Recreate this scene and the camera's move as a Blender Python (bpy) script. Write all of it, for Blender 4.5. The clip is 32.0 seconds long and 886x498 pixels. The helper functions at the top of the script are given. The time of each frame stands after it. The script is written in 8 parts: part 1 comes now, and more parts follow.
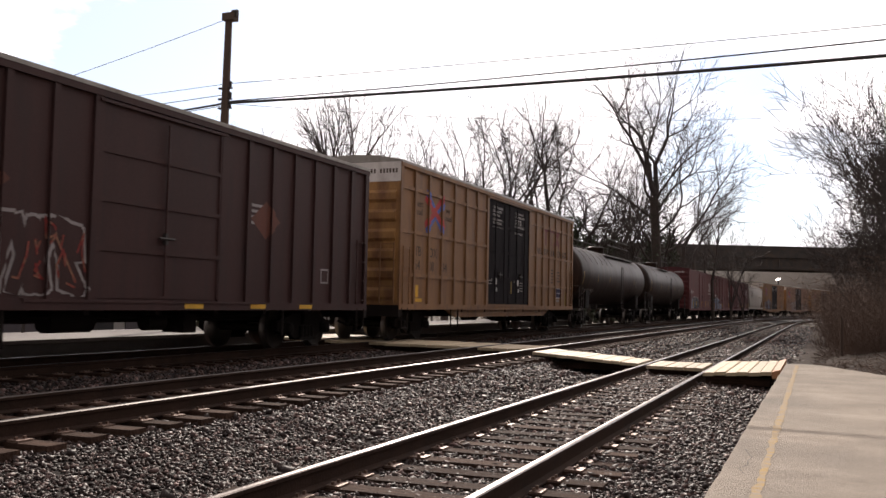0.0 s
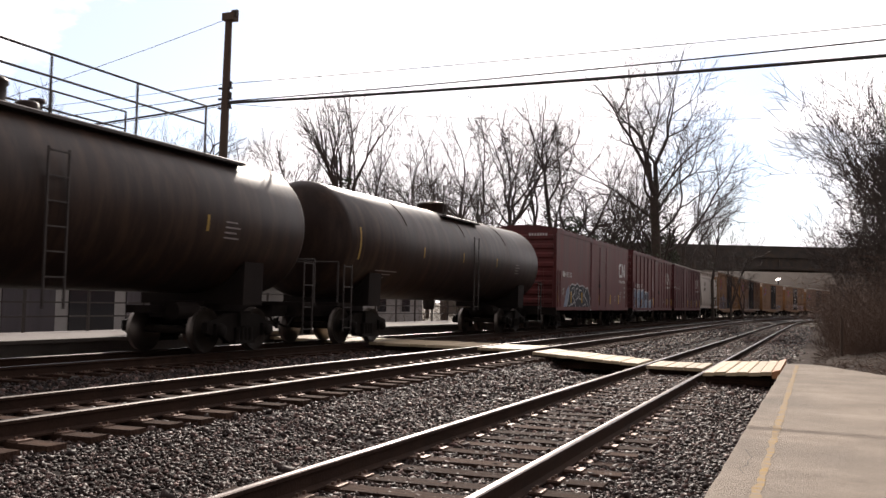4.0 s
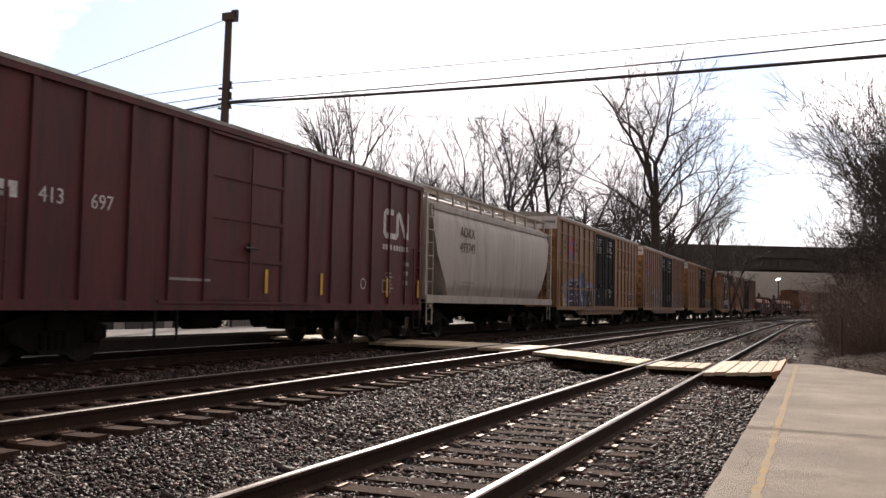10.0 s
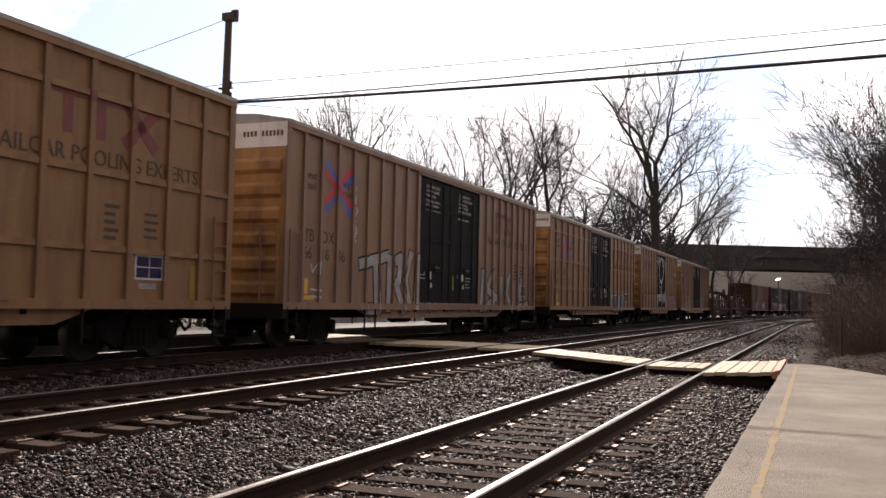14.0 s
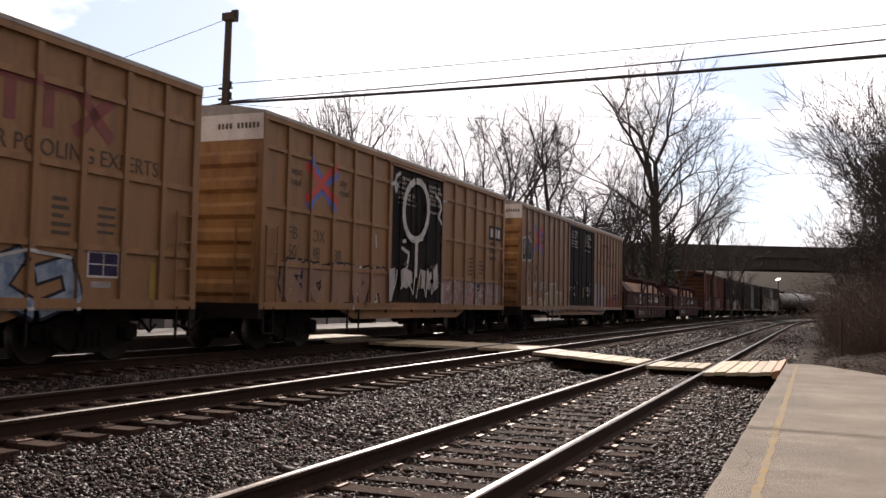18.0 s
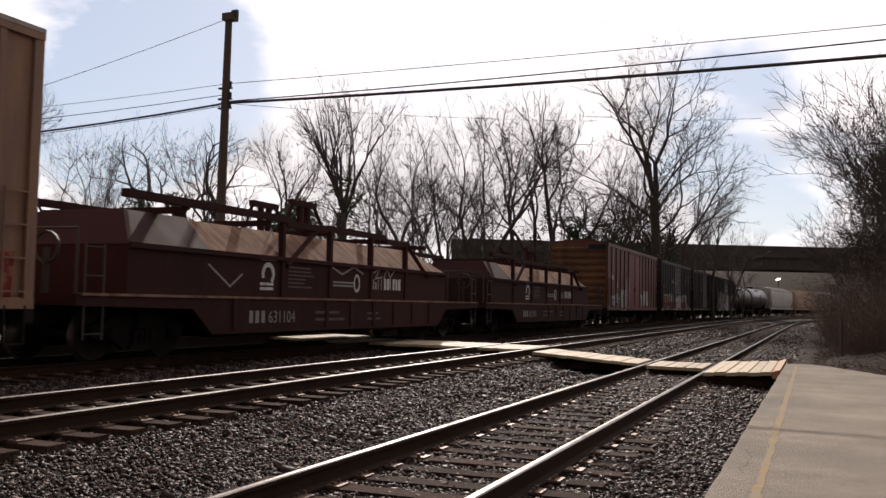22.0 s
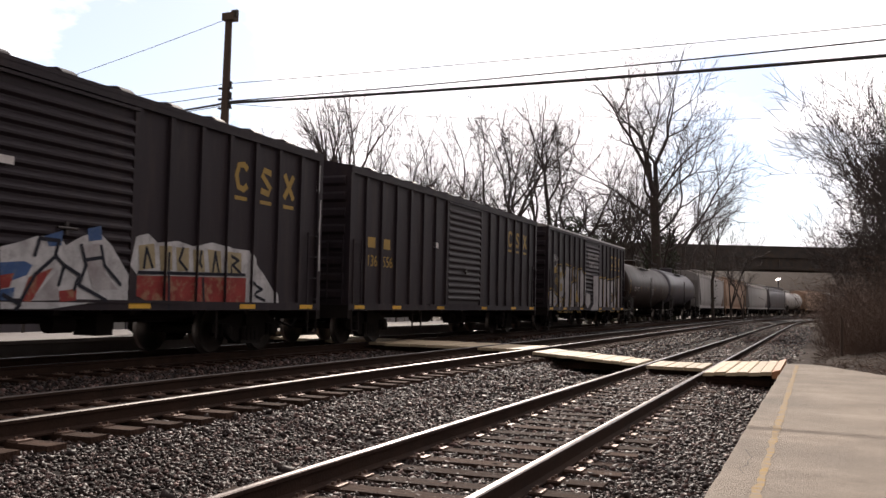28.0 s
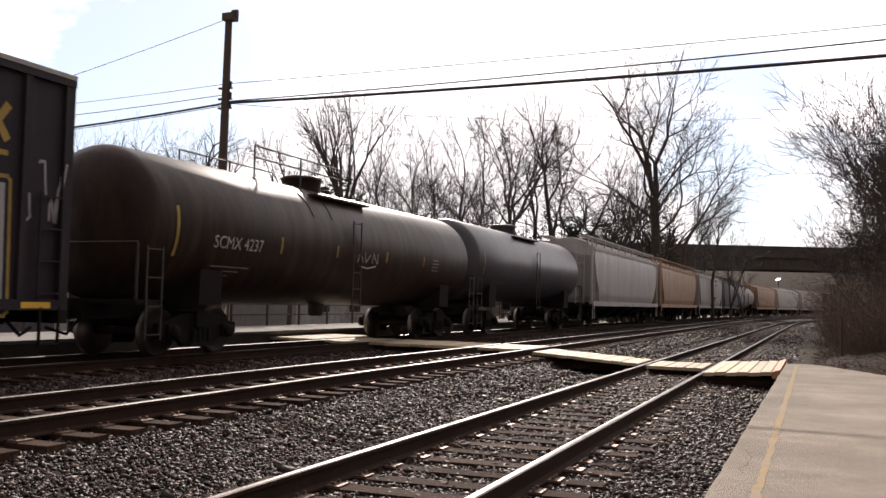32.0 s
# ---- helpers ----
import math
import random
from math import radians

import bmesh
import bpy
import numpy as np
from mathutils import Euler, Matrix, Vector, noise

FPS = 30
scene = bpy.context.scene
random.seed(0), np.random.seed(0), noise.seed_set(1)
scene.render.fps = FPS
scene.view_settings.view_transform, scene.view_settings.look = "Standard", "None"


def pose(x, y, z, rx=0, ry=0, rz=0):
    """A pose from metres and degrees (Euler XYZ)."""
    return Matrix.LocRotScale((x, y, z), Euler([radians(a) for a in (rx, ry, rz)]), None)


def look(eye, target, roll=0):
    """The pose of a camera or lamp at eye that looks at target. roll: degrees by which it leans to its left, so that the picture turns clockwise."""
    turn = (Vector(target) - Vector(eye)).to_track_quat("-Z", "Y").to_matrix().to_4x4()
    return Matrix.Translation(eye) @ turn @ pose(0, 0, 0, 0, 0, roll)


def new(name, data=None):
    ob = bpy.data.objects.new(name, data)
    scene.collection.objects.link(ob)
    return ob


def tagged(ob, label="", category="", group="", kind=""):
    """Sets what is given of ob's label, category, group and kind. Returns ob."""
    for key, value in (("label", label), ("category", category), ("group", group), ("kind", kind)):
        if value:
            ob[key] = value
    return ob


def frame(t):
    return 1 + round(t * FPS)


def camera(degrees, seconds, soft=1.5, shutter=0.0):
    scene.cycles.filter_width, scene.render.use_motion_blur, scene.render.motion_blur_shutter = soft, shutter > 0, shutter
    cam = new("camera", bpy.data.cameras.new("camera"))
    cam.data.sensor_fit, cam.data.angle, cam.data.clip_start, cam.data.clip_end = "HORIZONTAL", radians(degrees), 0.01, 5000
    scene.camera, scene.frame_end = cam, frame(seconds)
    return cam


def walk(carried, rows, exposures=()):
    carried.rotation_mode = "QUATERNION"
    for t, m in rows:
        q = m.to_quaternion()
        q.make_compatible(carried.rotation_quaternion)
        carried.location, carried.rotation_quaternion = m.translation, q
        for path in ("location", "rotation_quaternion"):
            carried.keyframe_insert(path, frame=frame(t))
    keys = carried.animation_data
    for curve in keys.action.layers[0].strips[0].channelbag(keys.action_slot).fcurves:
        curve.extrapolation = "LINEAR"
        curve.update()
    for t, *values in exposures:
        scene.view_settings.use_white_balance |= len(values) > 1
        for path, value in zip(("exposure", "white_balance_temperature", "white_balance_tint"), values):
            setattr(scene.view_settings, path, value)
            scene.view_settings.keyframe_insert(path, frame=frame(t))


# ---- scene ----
cam = camera(51.4, 32.0, soft=1.5, shutter=0.12)
EYE = (0.0, 0.0, 1.293)
CAM_POSE = pose(*EYE, 0, 0, 22.0) @ pose(0, 0, 0, 93.32, 0, 0) @ pose(0, 0, 0, 0, 0, 1.19)
walk(cam, [(0.0, CAM_POSE), (32.0, CAM_POSE)], exposures=[(q, e, 6650.0, 13.0) for q, e in ((0.0, 0.0), (15.0, -0.02), (17.0, -0.05), (19.0, -0.3), (22.0, -0.55), (23.5, -0.3), (26.0, -0.08), (32.0, -0.06))])

# ---- light ----
SUN_EL, SUN_AZ = radians(25.5), radians(20.5)  # azimuth counted from +Y towards -X
SUN_DIR = Vector((-math.sin(SUN_AZ) * math.cos(SUN_EL), math.cos(SUN_AZ) * math.cos(SUN_EL), math.sin(SUN_EL)))
sun = new("sun", bpy.data.lights.new("sun", "SUN"))
sun.data.energy, sun.data.angle, sun.data.color = 5.0, radians(0.5), (1.0, 0.92, 0.82)
sun.matrix_world = look(SUN_DIR * 60, (0, 0, 0))

world = bpy.data.worlds.new("sky")
scene.world = world
world.use_nodes = True
wn, wl = world.node_tree.nodes, world.node_tree.links
bg = wn["Background"]
bg.inputs["Strength"].default_value = 0.09
sky = wn.new("ShaderNodeTexSky")
sky.sky_type, sky.sun_disc = "NISHITA", False
sky.sun_elevation, sky.sun_rotation = SUN_EL, -SUN_AZ
sky.air_density, sky.dust_density, sky.ozone_density = 1.0, 0.4, 1.4
wc = wn.new("ShaderNodeTexCoord")
wm = wn.new("ShaderNodeMapping")
wm.inputs["Scale"].default_value = (1.0, 1.0, 2.2)
wm.inputs["Location"].default_value = (3.1, 1.7, 0.4)
wl.new(wc.outputs["Generated"], wm.inputs["Vector"])
wt = wn.new("ShaderNodeTexNoise")
wt.inputs["Scale"].default_value, wt.inputs["Detail"].default_value, wt.inputs["Roughness"].default_value = 3.2, 8.0, 0.58
wl.new(wm.outputs["Vector"], wt.inputs["Vector"])
wr = wn.new("ShaderNodeValToRGB")
wr.color_ramp.elements[0].position, wr.color_ramp.elements[1].position = 0.27, 0.39
# two gaps of blue in the cloud, one above the pole and one high over the line
gap = wt.outputs["Fac"]
for way, inner, outer, depth in (((-0.632, 0.735, 0.243), 0.9982, 0.984, 0.36), ((-0.06, 1.045, 0.18), 0.9994, 0.986, 0.16), ((-0.1, 1.03, 0.3), 0.9996, 0.986, 0.145)):
    gd, gm, gs = wn.new("ShaderNodeVectorMath"), wn.new("ShaderNodeMapRange"), wn.new("ShaderNodeMath")
    gd.operation = "DOT_PRODUCT"
    wl.new(wc.outputs["Generated"], gd.inputs[0])
    gd.inputs[1].default_value = Vector(way).normalized()
    gm.interpolation_type = "SMOOTHSTEP"
    gm.inputs["From Min"].default_value, gm.inputs["From Max"].default_value = outer, inner
    gm.inputs["To Max"].default_value = depth
    wl.new(gd.outputs["Value"], gm.inputs["Value"])
    gs.operation = "SUBTRACT"
    wl.new(gap, gs.inputs[0])
    wl.new(gm.outputs["Result"], gs.inputs[1])
    gap = gs.outputs[0]
wl.new(gap, wr.inputs["Fac"])
wt2 = wn.new("ShaderNodeTexNoise")
wt2.inputs["Scale"].default_value, wt2.inputs["Detail"].default_value = 5.0, 6.0
wl.new(wm.outputs["Vector"], wt2.inputs["Vector"])
wr2 = wn.new("ShaderNodeValToRGB")
wr2.color_ramp.elements[0].position, wr2.color_ramp.elements[1].position = 0.3, 0.62
wr2.color_ramp.elements[0].color, wr2.color_ramp.elements[1].color = (10.2, 9.9, 10.1, 1), (12.4, 11.9, 12.0, 1)
wl.new(wt2.outputs["Fac"], wr2.inputs["Fac"])
# clouds shine through towards the sun and are duller away from it
wd = wn.new("ShaderNodeVectorMath")
wd.operation = "DOT_PRODUCT"
wl.new(wc.outputs["Generated"], wd.inputs[0])
wd.inputs[1].default_value = SUN_DIR
wg = wn.new("ShaderNodeMapRange")
wg.interpolation_type = "SMOOTHSTEP"
wg.inputs["From Min"].default_value, wg.inputs["From Max"].default_value = 0.25, 0.9
wg.inputs["To Min"].default_value, wg.inputs["To Max"].default_value = 0.42, 1.75
wl.new(wd.outputs["Value"], wg.inputs["Value"])
wk = wn.new("ShaderNodeVectorMath")
wk.operation = "SCALE"
wl.new(wr2.outputs["Color"], wk.inputs[0])
dull = wg.outputs["Result"]
for way, half, depth in (((-0.043, 1.049, 0.222), 0.02, 0.52), ((-0.023, 1.06, 0.18), 0.024, 0.46), ((-0.604, 0.825, 0.17), 0.05, 0.42)):
    ds, dm, dl, dp, dn, dx = [wn.new("ShaderNode" + q) for q in ("VectorMath", "VectorMath", "VectorMath", "MapRange", "Math", "Math")]
    ds.operation, dm.operation, dl.operation, dn.operation, dx.operation = "SUBTRACT", "MULTIPLY", "LENGTH", "MULTIPLY_ADD", "MULTIPLY"
    wl.new(wc.outputs["Generated"], ds.inputs[0])
    ds.inputs[1].default_value = Vector(way).normalized()
    wl.new(ds.outputs["Vector"], dm.inputs[0])
    dm.inputs[1].default_value = (1, 1, 2.2)
    wl.new(dm.outputs["Vector"], dl.inputs[0])
    wl.new(wt.outputs["Fac"], dn.inputs[0])
    dn.inputs[1].default_value = 0.12
    wl.new(dl.outputs["Value"], dn.inputs[2])
    dp.interpolation_type = "SMOOTHSTEP"
    dp.inputs["From Min"].default_value, dp.inputs["From Max"].default_value = 0.07, 0.085 + half * 1.5
    dp.inputs["To Min"].default_value, dp.inputs["To Max"].default_value = 1 - depth, 1.0
    wl.new(dn.outputs[0], dp.inputs["Value"])
    wl.new(dull, dx.inputs[0])
    wl.new(dp.outputs["Result"], dx.inputs[1])
    dull = dx.outputs[0]
wl.new(dull, wk.inputs["Scale"])
wx = wn.new("ShaderNodeMix")
wx.data_type = "RGBA"
wl.new(wr.outputs["Color"], wx.inputs[0])
wb = wn.new("ShaderNodeVectorMath")
wb.operation = "SCALE"
wb.inputs["Scale"].default_value = 0.6
wl.new(sky.outputs["Color"], wb.inputs[0])
wv = wn.new("ShaderNodeVectorMath")  # thin veil of high cloud over the blue
wv.operation = "ADD"
wv.inputs[1].default_value = (6.4, 7.2, 8.9)
wl.new(wb.outputs["Vector"], wv.inputs[0])
wl.new(wv.outputs["Vector"], wx.inputs[6])
wl.new(wk.outputs["Vector"], wx.inputs[7])
wl.new(wx.outputs[2], bg.inputs["Color"])


# ---- materials ----
def mat(name, col, rough=0.7, metal=0.0, var=0.3, scale=2.0, fine=35.0, bump=0.2, stretch=(1, 1, 1), grime=None, grime_at=(0.45, 0.7), spec=0.5, rand=0.0, island=0.0):
    """Base colour varied at two scales, a grime colour in patches, fine relief; rand: change from object to object."""
    m = bpy.data.materials.new(name)
    m.use_nodes = True
    n, l = m.node_tree.nodes, m.node_tree.links
    b = n["Principled BSDF"]
    b.inputs["Metallic"].default_value = metal
    b.inputs["Specular IOR Level"].default_value = spec
    tc, mp = n.new("ShaderNodeTexCoord"), n.new("ShaderNodeMapping")
    mp.inputs["Scale"].default_value = stretch
    l.new(tc.outputs["Object"], mp.inputs["Vector"])
    big, small = n.new("ShaderNodeTexNoise"), n.new("ShaderNodeTexNoise")
    big.inputs["Scale"].default_value, big.inputs["Detail"].default_value = scale, 6.0
    small.inputs["Scale"].default_value, small.inputs["Detail"].default_value = fine, 4.0
    l.new(mp.outputs["Vector"], big.inputs["Vector"])
    l.new(tc.outputs["Object"], small.inputs["Vector"])
    hv = n.new("ShaderNodeMath")
    hv.operation = "MULTIPLY_ADD"
    l.new(small.outputs["Fac"], hv.inputs[0])
    hv.inputs[1].default_value = 0.5
    l.new(big.outputs["Fac"], hv.inputs[2])
    rg = n.new("ShaderNodeMapRange")
    rg.inputs["From Min"].default_value, rg.inputs["From Max"].default_value = 0.45, 1.05
    rg.inputs["To Min"].default_value, rg.inputs["To Max"].default_value = 1.0 - var, 1.0 + var
    l.new(hv.outputs[0], rg.inputs["Value"])
    src = rg.outputs["Result"]
    if rand or island:
        oi, mr, mu = n.new("ShaderNodeNewGeometry" if island else "ShaderNodeObjectInfo"), n.new("ShaderNodeMapRange"), n.new("ShaderNodeMath")
        mr.inputs["To Min"].default_value, mr.inputs["To Max"].default_value = 1 - max(rand, island), 1 + max(rand, island)
        if island:  # few pale stones among many dark ones; the palest imitate sun glints
            pw = n.new("ShaderNodeMath")
            pw.operation = "POWER"
            l.new(oi.outputs["Random Per Island"], pw.inputs[0])
            pw.inputs[1].default_value = 3.5
            l.new(pw.outputs[0], mr.inputs["Value"])
            mr.inputs["To Min"].default_value, mr.inputs["To Max"].default_value = 0.55, 0.55 + 5.5 * island
        else:
            l.new(oi.outputs["Random"], mr.inputs["Value"])
        mu.operation = "MULTIPLY"
        l.new(mr.outputs["Result"], mu.inputs[0])
        l.new(src, mu.inputs[1])
        src = mu.outputs[0]
    sc = n.new("ShaderNodeVectorMath")
    sc.operation = "SCALE"
    sc.inputs[0].default_value = col
    l.new(src, sc.inputs["Scale"])
    out = sc.outputs["Vector"]
    if grime:
        gn, gr, gx = n.new("ShaderNodeTexNoise"), n.new("ShaderNodeMapRange"), n.new("ShaderNodeMix")
        gn.inputs["Scale"].default_value, gn.inputs["Detail"].default_value, gn.inputs["Roughness"].default_value = scale * 1.7, 9.0, 0.65
        gm = n.new("ShaderNodeMapping")
        gm.inputs["Scale"].default_value = stretch
        gm.inputs["Location"].default_value = (5.2, 1.3, 7.7)
        l.new(tc.outputs["Object"], gm.inputs["Vector"])
        l.new(gm.outputs["Vector"], gn.inputs["Vector"])
        gr.inputs["From Min"].default_value, gr.inputs["From Max"].default_value = grime_at
        l.new(gn.outputs["Fac"], gr.inputs["Value"])
        gx.data_type = "RGBA"
        l.new(gr.outputs["Result"], gx.inputs[0])
        l.new(out, gx.inputs[6])
        gx.inputs[7].default_value = (*grime, 1)
        out = gx.outputs[2]
    l.new(out, b.inputs["Base Color"])
    rr = n.new("ShaderNodeMapRange")
    rr.inputs["To Min"].default_value, rr.inputs["To Max"].default_value = max(0.03, rough - 0.12), min(1, rough + 0.12)
    l.new(big.outputs["Fac"], rr.inputs["Value"])
    l.new(rr.outputs["Result"], b.inputs["Roughness"])
    if bump:
        bp = n.new("ShaderNodeBump")
        bp.inputs["Strength"].default_value, bp.inputs["Distance"].default_value = bump, 0.02
        l.new(small.outputs["Fac"], bp.inputs["Height"])
        l.new(bp.outputs["Normal"], b.inputs["Normal"])
    return m


def paint(name, col, grime=(0.09, 0.055, 0.04), var=0.22, rough=0.55, at=(0.5, 0.8), spec=0.2):
    """Weathered car paint with streaks that run down."""
    return mat(name, col, rough, 0.0, var, 0.9, 22.0, 0.05, (1.0, 2.2, 0.35), grime, at, spec)


M = {
    "ground": mat("dry_ground", (0.11, 0.085, 0.06), 0.95, var=0.4, scale=0.4, fine=9, bump=0.6, grime=(0.05, 0.05, 0.025)),
    # near-black: the shade in gaps between loose stones is put into this colour
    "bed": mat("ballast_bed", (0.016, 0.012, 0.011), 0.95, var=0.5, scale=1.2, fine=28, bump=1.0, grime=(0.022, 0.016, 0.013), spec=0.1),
    "stone": mat("ballast_stone", (0.044, 0.027, 0.0235), 0.6, var=0.4, scale=9, fine=60, bump=0.3, grime=(0.03, 0.019, 0.015), grime_at=(0.45, 0.7), spec=0.22, island=0.8),
    "siding_steel": mat("rail_steel_dull", (0.085, 0.06, 0.05), 0.34, 0.95, var=0.3, scale=1.5, fine=60, bump=0.08),
    "steel": mat("rail_steel_polished", (0.055, 0.043, 0.037), 0.46, 1.0, var=0.2, scale=2, fine=60, bump=0.08),
    "rail": mat("rail_side_rust", (0.036, 0.02, 0.014), 0.9, 0.0, var=0.4, scale=3, fine=40, bump=0.3, spec=0.12),
    "sleeper": mat("sleeper_wood", (0.062, 0.036, 0.026), 0.9, var=0.5, scale=3, fine=30, bump=0.8, stretch=(0.4, 5, 5), grime=(0.03, 0.018, 0.014), spec=0.05, rand=0.35),
    "plate": mat("tie_plate_steel", (0.16, 0.1, 0.075), 0.6, 0.6, var=0.3, bump=0.3),
    "asphalt": mat("old_asphalt", (0.305, 0.252, 0.202), 0.9, var=0.5, scale=0.7, fine=90, bump=0.9, grime=(0.24, 0.2, 0.162), grime_at=(0.44, 0.66), spec=0.25),
    "yellow_line": mat("worn_yellow_paint", (0.36, 0.23, 0.075), 0.9, var=0.3, scale=6, fine=50, grime=(0.27, 0.215, 0.162), grime_at=(0.36, 0.6), spec=0.25),
    "crack": mat("asphalt_crack", (0.07, 0.06, 0.05), 0.9, bump=0),
    "board": mat("crossing_board", (0.48, 0.37, 0.24), 0.7, var=0.25, scale=2, fine=30, bump=0.4, stretch=(0.5, 4, 4), grime=(0.3, 0.2, 0.12), grime_at=(0.55, 0.8), rand=0.15),
    "board_edge": mat("crossing_board_red", (0.42, 0.2, 0.1), 0.75, bump=0.3),
    "concrete": mat("concrete", (0.16, 0.14, 0.125), 0.9, var=0.25, scale=0.8, fine=30, bump=0.3, grime=(0.15, 0.125, 0.11)),
    "bridge": mat("bridge_girder", (0.06, 0.05, 0.045), 0.8, var=0.3, scale=0.7, fine=12, bump=0.2, grime=(0.1, 0.07, 0.05)),
    "bark": mat("tree_bark", (0.075, 0.056, 0.046), 0.9, var=0.3, scale=2, fine=15, bump=0.4),
    "twig": mat("twig_bark", (0.06, 0.045, 0.04), 0.9, var=0.3, bump=0),
    "brush": mat("dry_brush", (0.13, 0.083, 0.062), 0.9, var=0.4, scale=0.6, bump=0, rand=0.2),
    "leaf": mat("ivy_leaf", (0.05, 0.06, 0.03), 0.6, var=0.4, scale=2, bump=0),
    "litter": mat("leaf_litter", (0.03, 0.019, 0.014), 0.95, var=0.6, scale=2.5, fine=22, bump=1.0, grime=(0.065, 0.043, 0.03), grime_at=(0.52, 0.6), spec=0.05),
    "pole": mat("pole_wood", (0.09, 0.06, 0.045), 0.85, var=0.3, scale=1.5, fine=30, bump=0.5, stretch=(6, 6, 0.5)),
    "wire": mat("wire_black", (0.03, 0.026, 0.025), 0.6, var=0.1, bump=0),
    "iron": mat("fence_iron", (0.05, 0.04, 0.037), 0.6, 0.3, bump=0.1),
    "siding": mat("pale_siding", (0.32, 0.3, 0.29), 0.8, var=0.25, scale=1, fine=20, bump=0.1),
    "roof_dark": mat("shed_roof", (0.1, 0.09, 0.085), 0.85, bump=0.3),
    "glass": mat("dark_glass", (0.03, 0.03, 0.035), 0.1, bump=0, var=0.05),
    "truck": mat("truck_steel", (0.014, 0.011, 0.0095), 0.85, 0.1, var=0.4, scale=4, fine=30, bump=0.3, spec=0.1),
    "wheel": mat("wheel_steel", (0.028, 0.021, 0.017), 0.7, 0.2, var=0.3, bump=0.1, spec=0.15),
    "tread": mat("wheel_tread", (0.22, 0.19, 0.17), 0.45, 0.9, var=0.1, bump=0),
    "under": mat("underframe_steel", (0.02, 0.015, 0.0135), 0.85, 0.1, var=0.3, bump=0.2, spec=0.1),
    "ttx": paint("faded_yellow_paint", (0.265, 0.14, 0.068), grime=(0.16, 0.088, 0.058)),
    "ttx_old": paint("pinkish_yellow_paint", (0.3, 0.172, 0.105), grime=(0.2, 0.125, 0.11), at=(0.4, 0.75)),
    "ttx_end": paint("orange_yellow_paint", (0.38, 0.2, 0.075), grime=(0.16, 0.075, 0.045), at=(0.42, 0.7)),
    "cap": paint("white_end_paint", (0.72, 0.66, 0.62), grime=(0.4, 0.33, 0.3)),
    "black_door": paint("black_door_paint", (0.017, 0.0135, 0.0155), grime=(0.04, 0.03, 0.029), rough=0.75, spec=0.08),
    "cn": paint("oxide_red_paint", (0.145, 0.038, 0.037), grime=(0.08, 0.035, 0.035), at=(0.4, 0.75)),
    "cn_dark": paint("dark_oxide_paint", (0.118, 0.034, 0.036), grime=(0.06, 0.03, 0.031), at=(0.4, 0.75)),
    "brown": paint("brown_paint", (0.058, 0.028, 0.026), grime=(0.042, 0.026, 0.025), spec=0.16),
    "ns": paint("rust_brown_paint", (0.15, 0.052, 0.035), grime=(0.08, 0.036, 0.028), at=(0.4, 0.75)),
    "ns_door": paint("red_door_paint", (0.19, 0.042, 0.04), grime=(0.1, 0.035, 0.03)),
    "ns_end": paint("ochre_end_paint", (0.17, 0.08, 0.035), grime=(0.085, 0.04, 0.025), at=(0.35, 0.65)),
    "csx": paint("black_blue_paint", (0.029, 0.022, 0.026), grime=(0.054, 0.038, 0.037), spec=0.13),
    "csx_door": paint("grey_door_paint", (0.05, 0.042, 0.045), grime=(0.045, 0.034, 0.032), spec=0.12),
    "roof_metal": paint("roof_galvanised", (0.34, 0.31, 0.28), grime=(0.13, 0.08, 0.06), rough=0.4),
    "tank": paint("black_tank_paint", (0.027, 0.0165, 0.0135), grime=(0.085, 0.05, 0.034), rough=0.45, at=(0.45, 0.85), spec=0.16),
    "tank_dust": paint("dusty_tank_paint", (0.05, 0.037, 0.03), grime=(0.12, 0.08, 0.06), rough=0.5),
    "tank_grey": paint("grey_tank_paint", (0.085, 0.075, 0.085), grime=(0.06, 0.05, 0.05), rough=0.36, spec=0.28),
    "hopper": paint("pale_grey_paint", (0.46, 0.405, 0.36), grime=(0.28, 0.22, 0.18)),
    "hopper_grey": paint("light_grey_paint", (0.48, 0.45, 0.43), grime=(0.28, 0.24, 0.21)),
    "hopper_tan": paint("tan_paint", (0.44, 0.29, 0.2), grime=(0.2, 0.12, 0.08)),
    "coil": paint("maroon_paint", (0.048, 0.0185, 0.0185), grime=(0.035, 0.019, 0.018), rough=0.8, spec=0.1),
    "cover": paint("rusty_cover_paint", (0.3, 0.185, 0.135), grime=(0.13, 0.065, 0.048), rough=0.95, at=(0.42, 0.7), spec=0.04),
    "white": mat("white_mark", (0.6, 0.56, 0.54), 0.7, var=0.25, scale=4, bump=0, grime=(0.28, 0.22, 0.2), grime_at=(0.5, 0.75)),
    "dim_white": mat("dim_white_mark", (0.3, 0.26, 0.25), 0.7, var=0.3, scale=4, bump=0),
    "coil_mark": mat("faded_stencil", (0.15, 0.1, 0.1), 0.8, var=0.3, scale=4, bump=0, spec=0.1),
    "yellow": mat("yellow_mark", (0.7, 0.38, 0.03), 0.6, var=0.2, bump=0),
    "dim_yellow": mat("dim_yellow_mark", (0.34, 0.21, 0.04), 0.7, var=0.25, bump=0),
    "dark_mark": mat("dark_mark", (0.07, 0.045, 0.03), 0.75, var=0.2, bump=0),
    "red": mat("red_mark", (0.5, 0.05, 0.045), 0.65, var=0.2, bump=0),
    "dull_red": mat("faded_red_mark", (0.2, 0.055, 0.05), 0.75, var=0.3, scale=3, bump=0),
    "blue": mat("blue_mark", (0.09, 0.13, 0.42), 0.65, var=0.2, bump=0),
